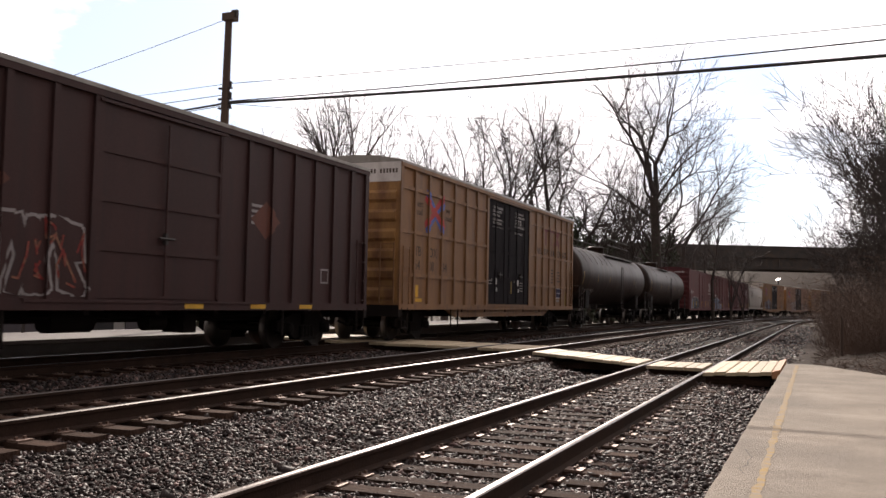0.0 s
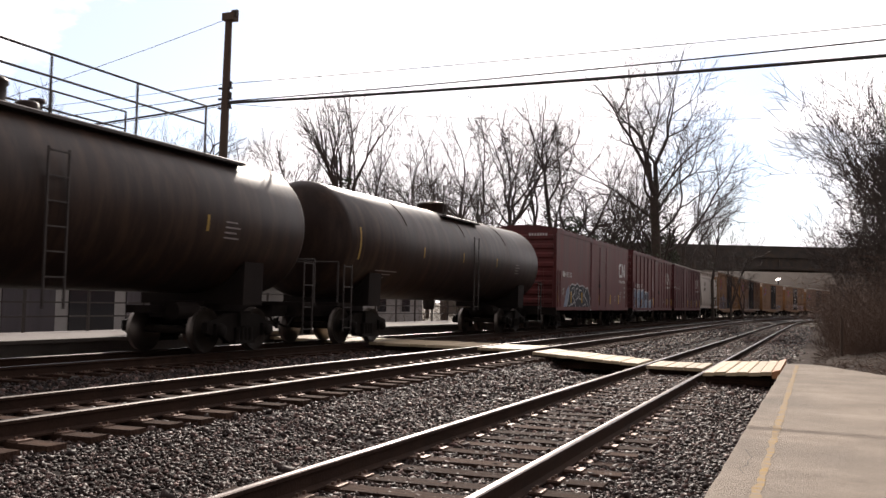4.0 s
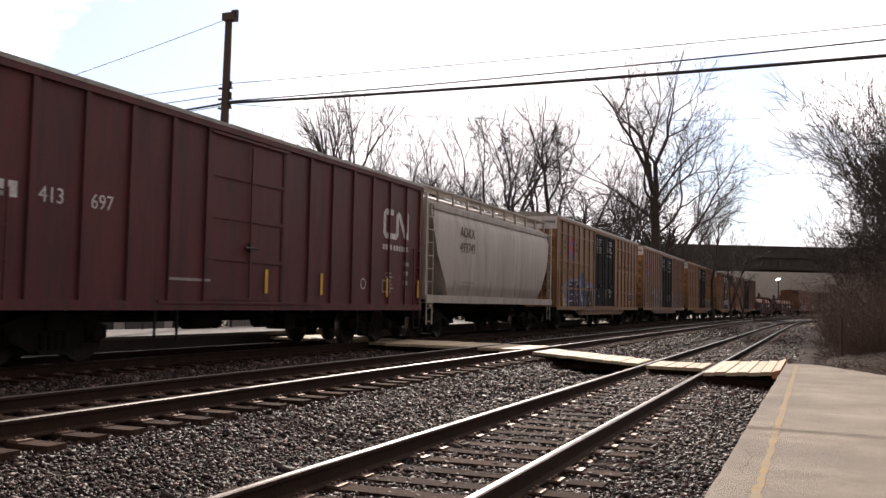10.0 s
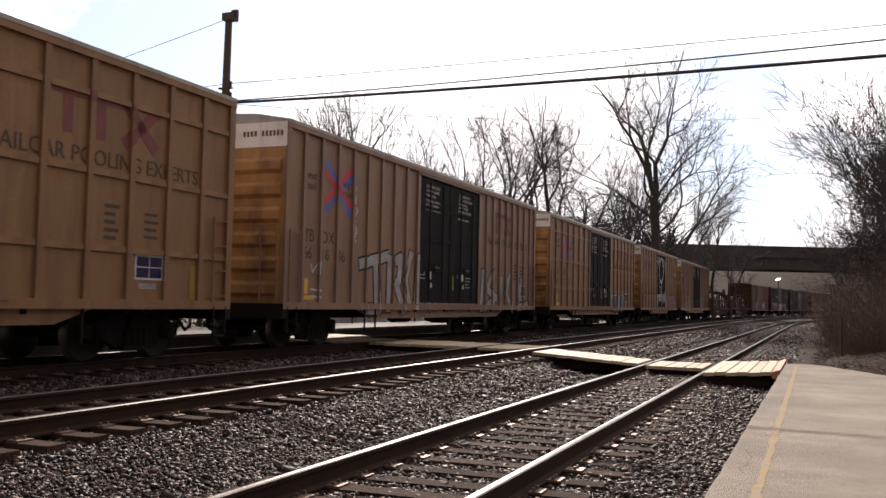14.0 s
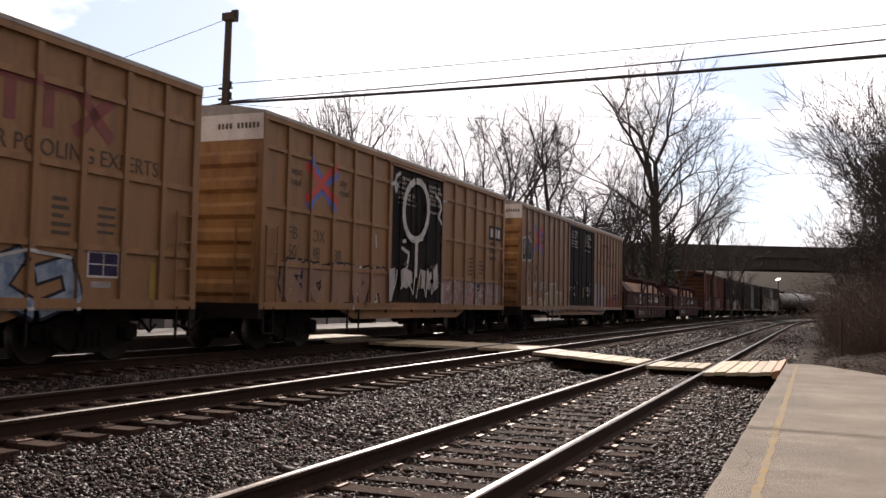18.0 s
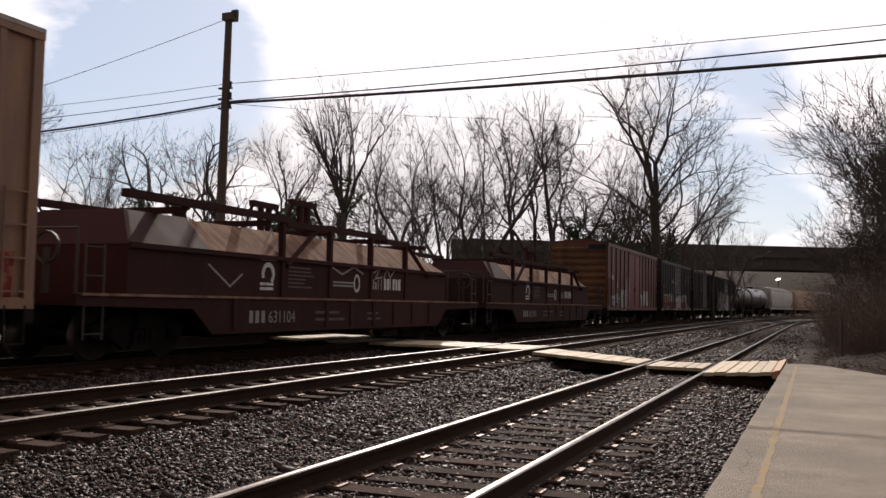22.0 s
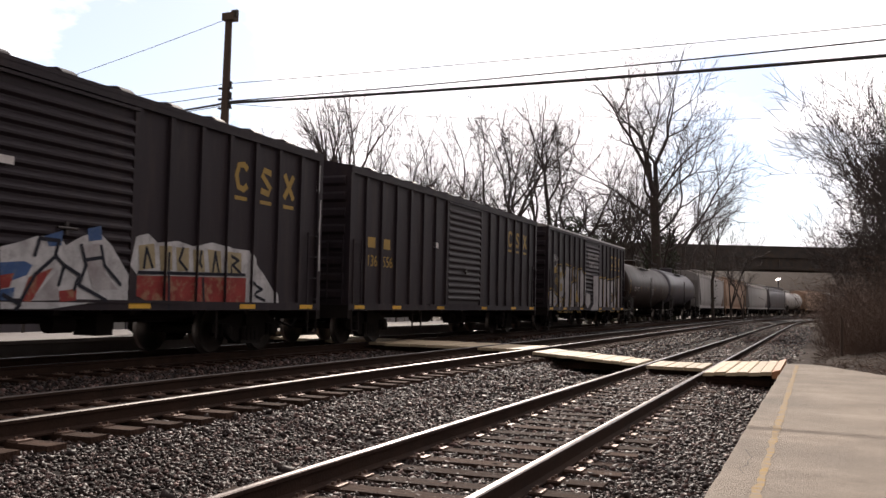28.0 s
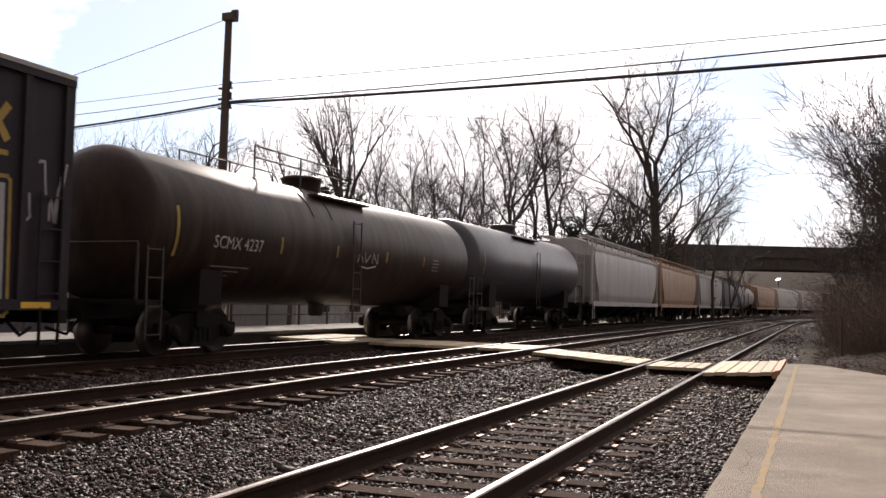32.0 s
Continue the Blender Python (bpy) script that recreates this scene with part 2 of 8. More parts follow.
    "g_pale": mat("spray_pale_blue", (0.26, 0.3, 0.38), 0.6, var=0.3, scale=3, bump=0, grime=(0.13, 0.17, 0.26), grime_at=(0.45, 0.6), spec=0.12),
    "g_white": mat("spray_white", (0.5, 0.48, 0.48), 0.6, var=0.3, scale=3, bump=0, grime=(0.25, 0.22, 0.22), grime_at=(0.5, 0.8), spec=0.12),
    "g_silver": mat("spray_silver", (0.38, 0.35, 0.35), 0.55, var=0.3, scale=2, bump=0, grime=(0.25, 0.21, 0.21), grime_at=(0.45, 0.75), spec=0.12),
    "g_black": mat("spray_black", (0.02, 0.02, 0.028), 0.6, var=0.2, bump=0, spec=0.12),
    "g_violet": mat("spray_violet", (0.028, 0.021, 0.055), 0.6, var=0.3, scale=3, bump=0, grime=(0.065, 0.055, 0.13), grime_at=(0.5, 0.65), spec=0.12),
    "g_blue": mat("spray_blue", (0.055, 0.1, 0.22), 0.6, var=0.3, scale=3, bump=0, grime=(0.12, 0.15, 0.22), grime_at=(0.5, 0.65), spec=0.12),
    "g_red": mat("spray_red", (0.26, 0.045, 0.04), 0.6, var=0.3, scale=3, bump=0, grime=(0.3, 0.16, 0.1), grime_at=(0.5, 0.62), spec=0.12),
    "g_yellow": mat("spray_yellow", (0.36, 0.23, 0.04), 0.65, var=0.3, scale=3, bump=0, grime=(0.14, 0.1, 0.04), grime_at=(0.45, 0.7), spec=0.12),
    "g_pink": mat("spray_pink", (0.34, 0.2, 0.2), 0.6, var=0.3, scale=3, bump=0, grime=(0.22, 0.15, 0.14), grime_at=(0.45, 0.7), spec=0.12),
    "g_ochre": mat("spray_ochre", (0.28, 0.13, 0.035), 0.65, var=0.3, scale=3, bump=0, spec=0.12),
    "g_gold": mat("spray_gold", (0.34, 0.22, 0.06), 0.65, var=0.35, scale=3, bump=0, grime=(0.2, 0.13, 0.05), grime_at=(0.5, 0.75), spec=0.12),
    "g_cream": mat("spray_cream", (0.36, 0.29, 0.18), 0.65, var=0.25, scale=3, bump=0, spec=0.12),
}


# ---- mesh building ----
class Shape:
    """Collects verts and faces; box, prism, tube and lathe forms."""

    def __init__(self):
        self.v, self.f, self.m, self.s, self.weld = [], [], [], [], False

    def add(self, verts, faces, m=0, smooth=False):
        o = len(self.v)
        self.v += [tuple(q) for q in verts]
        self.f += [tuple(o + i for i in q) for q in faces]
        self.m += [m] * len(faces)
        self.s += [smooth] * len(faces)
        return self

    def box(self, x0, x1, y0, y1, z0, z1, m=0):
        c = [(x, y, z) for x in (x0, x1) for y in (y0, y1) for z in (z0, z1)]
        return self.add(c, [(0, 1, 3, 2), (4, 6, 7, 5), (0, 4, 5, 1), (2, 3, 7, 6), (0, 2, 6, 4), (1, 5, 7, 3)], m)

    def prism(self, poly, a0, a1, axis="y", m=0, smooth=False):
        """poly: points of the section; axis y takes (x, z), axis x takes (y, z), axis z takes (x, y)."""
        put = {"y": lambda p, a: (p[0], a, p[1]), "x": lambda p, a: (a, p[0], p[1]), "z": lambda p, a: (p[0], p[1], a)}[axis]
        n = len(poly)
        o = [put(p, a0) for p in poly] + [put(p, a1) for p in poly]
        self.add(o, [(i, (i + 1) % n, n + (i + 1) % n, n + i) for i in range(n)], m, smooth)
        return self.add(o, [tuple(range(n)), tuple(range(2 * n - 1, n - 1, -1))], m)

    def tube(self, pts, r, n=8, m=0, caps=True):
        pts = [Vector(p) for p in pts]
        rs = r if isinstance(r, (list, tuple)) else [r] * len(pts)
        vs = []
        for i, p in enumerate(pts):
            d = (pts[min(i + 1, len(pts) - 1)] - pts[max(i - 1, 0)]).normalized()
            a = d.cross(Vector((0, 0, 1)) if abs(d.z) < 0.9 else Vector((1, 0, 0))).normalized()
            b = d.cross(a)
            vs += [p + (a * math.cos(k * math.tau / n) + b * math.sin(k * math.tau / n)) * rs[i] for k in range(n)]
        fs = [(i * n + k, i * n + (k + 1) % n, (i + 1) * n + (k + 1) % n, (i + 1) * n + k) for i in range(len(pts) - 1) for k in range(n)]
        self.add(vs, fs, m, n > 4)
        if caps:
            self.add(vs[:n], [tuple(range(n))], m)
            self.add(vs[-n:], [tuple(range(n))], m)
        return self

    def lathe(self, prof, axis="x", n=20, c=(0, 0, 0), m=0):
        """prof: (along, radius) pairs."""
        vs = []
        for a, r in prof:
            for k in range(n):
                u, w = r * math.cos(k * math.tau / n), r * math.sin(k * math.tau / n)
                q = {"x": (a, u, w), "y": (u, a, w), "z": (u, w, a)}[axis]
                vs.append((q[0] + c[0], q[1] + c[1], q[2] + c[2]))
        fs = [(i * n + k, i * n + (k + 1) % n, (i + 1) * n + (k + 1) % n, (i + 1) * n + k) for i in range(len(prof) - 1) for k in range(n)]
        return self.add(vs, fs, m, True)

    def mesh(self, name, *mats):
        me = bpy.data.meshes.new(name)
        me.from_pydata(self.v, [], self.f)
        for q in mats:
            me.materials.append(q)
        me.polygons.foreach_set("material_index", self.m)
        me.polygons.foreach_set("use_smooth", self.s)
        b = bmesh.new()
        b.from_mesh(me)
        if self.weld:
            bmesh.ops.remove_doubles(b, verts=b.verts, dist=0.001)
        bmesh.ops.recalc_face_normals(b, faces=b.faces)
        b.to_mesh(me)
        b.free()
        return me


def raw_mesh(name, verts, faces, mats, smooth=False):
    me = bpy.data.meshes.new(name)
    me.from_pydata(verts, [], faces)
    for q in mats:
        me.materials.append(q)
    if smooth:
        me.polygons.foreach_set("use_smooth", [True] * len(faces))
    return me


def part(name, sh, material, parent, label="", at=None):
    """One mesh object under a thing or a part. sh: a Shape or a mesh."""
    mats = material if isinstance(material, (list, tuple)) else [material]
    me = sh.mesh(name, *mats) if isinstance(sh, Shape) else sh
    ob = new(name, me)
    ob.parent = parent
    if at is not None:
        ob.matrix_basis = at
    if label:
        ob["label"] = label
    return ob


def thing(name, label, category, group="", kind="", at=None):
    ob = new(name)
    ob.empty_display_size = 0.3
    if at is not None:
        ob.matrix_basis = at
    return tagged(ob, label, category, group, kind)


def text_mesh(body, height):
    """The built-in font as a flat mesh, left-aligned, in the side plane of a car: reads along +Y, faces +X."""
    cu = bpy.data.curves.new("lettering", "FONT")
    cu.body, cu.size, cu.extrude = body, height / 0.7, 0.002
    cu.resolution_u = 3
    tmp = new("lettering", cu)
    me = bpy.data.meshes.new_from_object(tmp.evaluated_get(bpy.context.evaluated_depsgraph_get()))
    bpy.data.objects.remove(tmp)
    me.transform(Matrix(((0, 0, 1, 0), (1, 0, 0, 0), (0, 1, 0, 0), (0, 0, 0, 1))))
    return me


# ---- the lines of the tracks ----
STEP = 0.5
S_AX = np.arange(-420.0, 680.0, STEP)


def centre_line(knots, bends, x10):
    """Line from its curvature (1/m) at places along it; runs along +Y at s = 10, where x = x10."""
    k = np.interp(S_AX, knots, bends)
    h = np.concatenate([[0], np.cumsum((k[1:] + k[:-1]) / 2 * STEP)])
    h -= np.interp(10.0, S_AX, h)
    hm = (h[1:] + h[:-1]) / 2
    x = np.concatenate([[0], np.cumsum(np.sin(hm) * STEP)])
    y = np.concatenate([[0], np.cumsum(np.cos(hm) * STEP)])
    return x - np.interp(10.0, S_AX, x) + x10, y - np.interp(10.0, S_AX, y) + 10.0, h


MAIN = centre_line([-60, -20, 25, 50, 75, 100, 130, 170, 230, 420, 430], [0, 0.00106, 0.00044, -0.0003, 0.00034, 0.0008, 0.00214, 0.00275, 0.00276, 0.0027, 0.0], -12.217)
SIDING = centre_line([60, 95, 125, 230, 420], [0.0, 0.0003, 0.0026, 0.0028, 0.0], -2.892)
Z_MAIN = 0.174


def on_line(line, s, off=0.0):
    x, y, h = (float(np.interp(s, S_AX, a)) for a in line)
    return x + off * math.cos(h), y - off * math.sin(h), h


def z_siding(y):
    return -0.0021 * (min(y, 110) - 5)


# lateral profile of the stone bed: metres from the far main's centre, height
BED = [(-3.1, -0.45), (-2.3, -0.1), (-1.5, -0.06), (1.5, -0.06), (2.4, -0.09), (3.4, -0.07), (6.1, -0.08), (6.7, -0.14), (7.6, -0.21), (8.2, -0.21), (10.6, -0.21), (11.62, -0.24), (12.6, -0.3), (13.4, -0.6)]


def bed_z(u, y):
    z = float(np.interp(u, [a for a, _ in BED], [b for _, b in BED]))
    return z + (z_siding(y) if u > 7.3 else 0.0) - float(dip(u - 12.2, y))


def dip(x, y):
    """Hollow in the stones beside the crossing, between the tracks."""
    return 0.3 * np.exp(-((x + 5.0) / 0.95) ** 4 - ((y - 21.6) / 1.3) ** 4)


def build_ground():
    sh = Shape()
    xs = [-2500, -900, -300, -120, -60, -30, -19, -15, -3, 3, 12, 30, 60, 120, 300, 900, 2500]
    ys = [-1500, -400, -100, -20, 20, 60, 100, 140, 180, 240, 320, 500, 900, 1600, 3000]
    rnd = random.Random(5)
    vs = [(x, y, -0.42 + (0.0 if abs(x) < 25 else rnd.uniform(-0.1, 0.35))) for y in ys for x in xs]
    n = len(xs)
    sh.add(vs, [(j * n + i, j * n + i + 1, (j + 1) * n + i + 1, (j + 1) * n + i) for j in range(len(ys) - 1) for i in range(n - 1)])
    tagged(new("ground", sh.mesh("ground", M["ground"])), "dry brown earth with dead grass beside the railway", "ground", kind="structure")
    # stone bed under all three tracks, its colour darkened as shade between stones
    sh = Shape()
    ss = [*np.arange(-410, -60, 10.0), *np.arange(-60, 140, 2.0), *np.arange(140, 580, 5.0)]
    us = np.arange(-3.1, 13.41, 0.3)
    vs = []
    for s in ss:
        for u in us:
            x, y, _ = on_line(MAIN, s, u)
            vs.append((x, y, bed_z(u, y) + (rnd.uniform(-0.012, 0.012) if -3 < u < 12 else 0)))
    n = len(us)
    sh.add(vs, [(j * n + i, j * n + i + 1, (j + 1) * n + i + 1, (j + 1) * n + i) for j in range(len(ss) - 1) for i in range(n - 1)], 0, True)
    tagged(new("ballast_bed", sh.mesh("ballast_bed", M["bed"])), "crushed stone bed under the tracks, darkened as shade between the stones", "ballast", kind="structure")
    # loose stones
    rs = np.random.RandomState(3)
    octa = np.array([(1, 0, 0), (-1, 0, 0), (0, 1, 0), (0, -1, 0), (0, 0, 1), (0, 0, -1), (0.6, 0.6, 0.5), (-0.55, 0.5, -0.55)])
    tri = [(0, 6, 4), (0, 2, 6), (2, 4, 6), (2, 1, 4), (1, 3, 4), (3, 0, 4), (2, 0, 5), (7, 2, 5), (1, 2, 7), (1, 7, 5), (3, 1, 5), (0, 3, 5)]
    verts, faces = [], []
    fields = [(-7.3, -0.62, 3.6, 8, 800, 0.018), (-7.3, -0.62, 8, 13, 560, 0.021), (-7.6, -0.6, 13, 22, 330, 0.026), (-8.0, 0.3, 22, 45, 110, 0.032),
              (-15.0, -7.3, 8, 24, 150, 0.028), (-15.0, -7.6, 24, 45, 25, 0.04), (-8, 0.5, 45, 100, 14, 0.05), (-15.0, -0.62, -14, 3.6, 70, 0.03), (-15.0, -7.3, 3.6, 8, 70, 0.03)]
    total = 0
    for x0, x1, y0, y1, dens, size in fields:
        cnt = int((x1 - x0) * (y1 - y0) * dens)
        px, py = rs.uniform(x0, x1, cnt), rs.uniform(y0, y1, cnt)
        # drop what lies out of view to the left
        ok = (px > -py * math.tan(radians(50)) - 1.0) | (size == 0.03)
        px, py = px[ok], py[ok]
        u = px + 12.2 - 0.011 * np.maximum(py - 10, 0)
        z = np.interp(u, [a for a, _ in BED], [b for _, b in BED]) + np.where(u > 7.3, -0.0021 * (py - 5), 0) - dip(u - 12.2, py)
        sz = size * rs.lognormal(0, 0.32, len(px))
        q = octa[None] * (1 + rs.uniform(-0.35, 0.35, (len(px), 8, 3)))
        ang = rs.uniform(0, math.tau, (len(px), 3))
        for i in range(3):
            c, s = np.cos(ang[:, i])[:, None], np.sin(ang[:, i])[:, None]
            a, b = [(0, 1), (1, 2), (0, 2)][i]
            qa, qb = q[:, :, a] * c - q[:, :, b] * s, q[:, :, a] * s + q[:, :, b] * c
            q[:, :, a], q[:, :, b] = qa, qb
        q *= rs.uniform(0.55, 1.45, (len(px), 1, 3))
        q *= (sz[:, None] * np.array([1.0, 1.0, 0.75]))[:, None, :]
        q += np.stack([px, py, z + sz * 0.35], 1)[:, None, :]
        verts.append(q.reshape(-1, 3))
        t = (np.array(tri)[None] + (np.arange(len(px)) * 8)[:, None, None] + total).reshape(-1, 3)
        faces.append(t)
        total += len(px) * 8
    verts, faces = np.concatenate(verts), np.concatenate(faces)
    me = bpy.data.meshes.new("ballast_stones")
    me.vertices.add(len(verts))
    me.vertices.foreach_set("co", verts.ravel())
    me.loops.add(faces.size)
    me.loops.foreach_set("vertex_index", faces.ravel())
    me.polygons.add(len(faces))
    me.polygons.foreach_set("loop_start", np.arange(0, faces.size, 3))
    me.polygons.foreach_set("loop_total", np.full(len(faces), 3))
    me.update()
    me.validate()
    me.materials.append(M["stone"])
    st = new("ballast_stones", me)
    tagged(st, "loose angular grey ballast stones between the rails", "ballast", kind="stuff")


RAIL_SEC = [(-0.037, 0.0), (-0.037, -0.03), (-0.012, -0.045), (-0.012, -0.135), (-0.07, -0.155), (-0.07, -0.17), (0.07, -0.17), (0.07, -0.155), (0.012, -0.135), (0.012, -0.045), (0.037, -0.03), (0.037, 0.0), (0.026, 0.008), (0.0, 0.011), (-0.026, 0.008)]


def rail_mesh(line, off, z_of, s0, s1, top):
    ss = [*np.arange(s0, min(s1, 60), 3.0), *np.arange(max(s0, 60), s1 + 0.1, 4.0)]
    n = len(RAIL_SEC)
    vs, fs, ms = [], [], []
    for s in ss:
        x, y, h = on_line(line, s, off)
        for a, b in RAIL_SEC:
            vs.append((x + a * math.cos(h), y - a * math.sin(h), z_of(y) + b - 0.011))
    for j in range(len(ss) - 1):
        for i in range(n):
            fs.append((j * n + i, j * n + (i + 1) % n, (j + 1) * n + (i + 1) % n, (j + 1) * n + i))
            ms.append(1 if i >= 11 else 0)
    me = bpy.data.meshes.new("rail")
    me.from_pydata(vs, [], fs)
    me.materials.append(M["rail"])
    me.materials.append(top)
    me.polygons.foreach_set("material_index", ms)
    b = bmesh.new()
    b.from_mesh(me)
    bmesh.ops.recalc_face_normals(b, faces=b.faces)
    b.to_mesh(me)
    b.free()
    return me


def build_track(name, label, line, off, z_of, s0, s1, near, pitch, seed, top):
    """near: the stretch whose sleepers are pieces of their own."""
    root = thing(name, label, "railway track", kind="structure")
    for sd in (-0.7525, 0.7525):
        part("rail", rail_mesh(line, off + sd, z_of, s0, s1, top), None, root, "steel rail with a polished top and rusty sides")
    rnd = random.Random(seed)
    sl = Shape().box(-1.3, 1.3, -0.115, 0.115, -0.12, 0.0).mesh("sleeper", M["sleeper"])
    ps = Shape()
    for sd in (-0.7525, 0.7525):
        ps.box(sd - 0.19, sd + 0.19, -0.09, 0.09, 0.0, 0.014)
        for a in (-0.12, 0.12):
            for b in (-0.05, 0.05):
                ps.box(sd + a - 0.012, sd + a + 0.012, b - 0.012, b + 0.012, 0.014, 0.04)
    pm = ps.mesh("tie_plates", M["plate"])
    rest_v, rest_f = [], []
    s = s0 + 0.3
    while s < s1 - 0.5:
        x, y, h = on_line(line, s, off)
        m = pose(x + rnd.uniform(-0.04, 0.04), y, z_of(y) - 0.181, 0, rnd.uniform(-0.4, 0.4), -math.degrees(h) + rnd.uniform(-1.3, 1.3))
        if near[0] <= s <= near[1]:
            part("sleeper", sl, None, root, at=m)
            part("tie_plates", pm, None, root, at=m @ pose(0, 0, 0.001))
        else:
            o = len(rest_v)
            rest_v += [m @ q.co for q in sl.vertices]
            rest_f += [tuple(o + i for i in f.vertices) for f in sl.polygons]
        s += pitch * rnd.uniform(0.93, 1.07)
    if rest_v:
        tagged(part("far_sleepers", raw_mesh("far_sleepers", rest_v, rest_f, [M["sleeper"]]), None, root), kind="stuff")


def build_tracks():
    build_track("track_siding", "worn siding track on wooden sleepers beside the platform", SIDING, 0.0, z_siding, -20, 240, (3.0, 70.0), 0.53, 1, M["siding_steel"])
    build_track("track_near_main", "main track on wooden sleepers in dark ballast", MAIN, 4.797, lambda y: Z_MAIN, -30, 320, (6.0, 70.0), 0.53, 2, M["steel"])
    build_track("track_far_main", "main track that carries the freight train", MAIN, 0.0, lambda y: Z_MAIN, -400, 575, (10.0, 14.0), 0.55, 3, M["steel"])


def planks(root, x0, x1, y0, y1, z, thick, n, skew=0.0, gap=0.014, slope=0.0):
    """Boards laid along the rails, side by side across x; skew shifts their ends with x."""
    rnd = random.Random(int(abs(x0) * 100 + abs(y0) * 10))
    w = (x1 - x0) / n
    for i in range(n):
        xa, xb = x0 + i * w + gap / 2, x0 + (i + 1) * w - gap / 2
        dz, da, db = rnd.uniform(-0.007, 0.007), rnd.uniform(-0.05, 0.05), rnd.uniform(-0.05, 0.05)
        za, zb = z + dz + slope * (xa - x0), z + dz + slope * (xb - x0)
        k = skew * ((xa + xb) / 2 - x0)
        sec = [(xa, za - thick), (xb, zb - thick), (xb, zb - 0.01), (xb - 0.012, zb), (xa + 0.012, za), (xa, za - 0.01)]
        part("plank", Shape().prism(sec, y0 + k + da, y1 + k + db, "y"), M["board"], root)
    for y in np.linspace(y0 + 0.3, y1 - 0.3, 3):
        part("bearer", Shape().box(x0 + 0.03, x1 - 0.03, y - 0.09, y + 0.09, min(z, z + slope * (x1 - x0)) - thick - 0.16, min(z, z + slope * (x1 - x0)) - thick - 0.008), M["sleeper"], root)


def build_crossing():
    root = thing("board_crossing", "sunlit timber plank walkway laid across the tracks", "crossing", kind="structure")
    planks(root, -2.03, -0.76, 18.75, 22.95, 0.03, 0.07, 6, skew=-0.05, gap=0.008, slope=0.055)
    part("edge_beam", Shape().prism([(-0.75, -0.02), (-0.6, -0.02), (-0.6, 0.152), (-0.75, 0.105)], 18.6, 22.85, "y"), M["board_edge"], root, "reddish weathered end beam")
    planks(root, -3.52, -2.26, 21.0, 23.05, -0.03, 0.07, 6, skew=-0.05)
    planks(root, -6.5, -3.78, 22.1, 24.1, 0.12, 0.07, 12, skew=-0.2, slope=-0.055)
    planks(root, -8.0, -6.75, 22.3, 24.7, 0.165, 0.07, 6, skew=-0.1)
    planks(root, -11.3, -8.25, 22.7, 25.3, 0.165, 0.07, 12, skew=-0.1)
    planks(root, -12.8, -11.55, 22.9, 25.6, 0.165, 0.07, 6, skew=-0.1)
    planks(root, -14.6, -13.05, 22.9, 26.4, 0.2, 0.07, 7, skew=-0.1)


def build_platforms():
    root = thing("platform", "pale worn asphalt station platform beside the siding", "platform", kind="structure")
    out = [(-0.62, -14), (-0.62, 5), (-0.6, 12), (-0.57, 18), (-0.55, 20.9), (-0.2, 21.0), (0.15, 20.75), (0.5, 19.9), (0.95, 18.9), (1.5, 17.6), (2.6, 16.0), (4.5, 15.0), (9, 14.6), (9, -14)]
    rnd = random.Random(8)
    edge = []
    for (x0, y0), (x1, y1) in zip(out, out[1:] + out[:1]):
        k = max(1, int(math.hypot(x1 - x0, y1 - y0) / 0.35)) if y0 > -1 and y1 > -1 and x0 < 3 else 1
        for i in range(k):
            t = i / k
            edge.append((x0 + (x1 - x0) * t + rnd.uniform(-0.007, 0.007), y0 + (y1 - y0) * t))
    part("surface", Shape().prism(edge, -0.5, 0.15, "z"), M["asphalt"], root, "pale worn asphalt")
    sh = Shape()
    ys = np.arange(2.6, 20.4, 0.16)
    vs = []
    for y in ys:
        vs += [(-0.33 - rnd.uniform(0.015, 0.05), y, 0.1535), (-0.33 + rnd.uniform(0.01, 0.04), y, 0.1535)]
    sh.add(vs, [(2 * k, 2 * k + 1, 2 * k + 3, 2 * k + 2) for k in range(len(ys) - 1)])
    part("edge_line", sh, M["yellow_line"], root, "worn yellow safety line")
    sh = Shape()
    for _ in range(14):
        x, y, a = rnd.uniform(-0.5, 2.0), rnd.uniform(5, 19), rnd.uniform(0, math.tau)
        for _ in range(rnd.randint(4, 12)):
            nx, ny = x + 0.14 * math.cos(a), y + 0.2 * math.sin(a)
            px, py = -math.sin(a) * 0.003, math.cos(a) * 0.003
            if -0.55 < nx < 3 and ny < 18:
                sh.add([(x + px, y + py, 0.1525), (x - px, y - py, 0.1525), (nx - px, ny - py, 0.1525), (nx + px, ny + py, 0.1525)], [(0, 1, 2, 3)])
            x, y, a = nx, ny, a + rnd.uniform(-0.7, 0.7)
    part("cracks", sh, M["crack"], root, "fine dark cracks")
    # far platform behind the train
    root = thing("far_platform", "sunlit concrete platform on the far side of the tracks", "platform", kind="structure")
    sh = Shape().prism([(-17.6, -0.5), (-14.75, -0.5), (-14.75, 0.27), (-14.55, 0.27), (-14.5, 0.3), (-14.5, 0.37), (-17.6, 0.37)], -10, 62, "y")
    part("slab", sh, M["concrete"], root)
    fence = thing("platform_fence", "dark iron railing along the back of the far platform", "fence")
    y = 4.0
    while y < 60:
        part("post", Shape().box(-17.43, -17.37, y - 0.03, y + 0.03, 0.37, 1.5), M["iron"], fence)
        y += 2.1
    for z in (0.75, 1.1, 1.45):
        part("rail", Shape().box(-17.42, -17.38, 4, 60, z - 0.02, z + 0.02), M["iron"], fence)


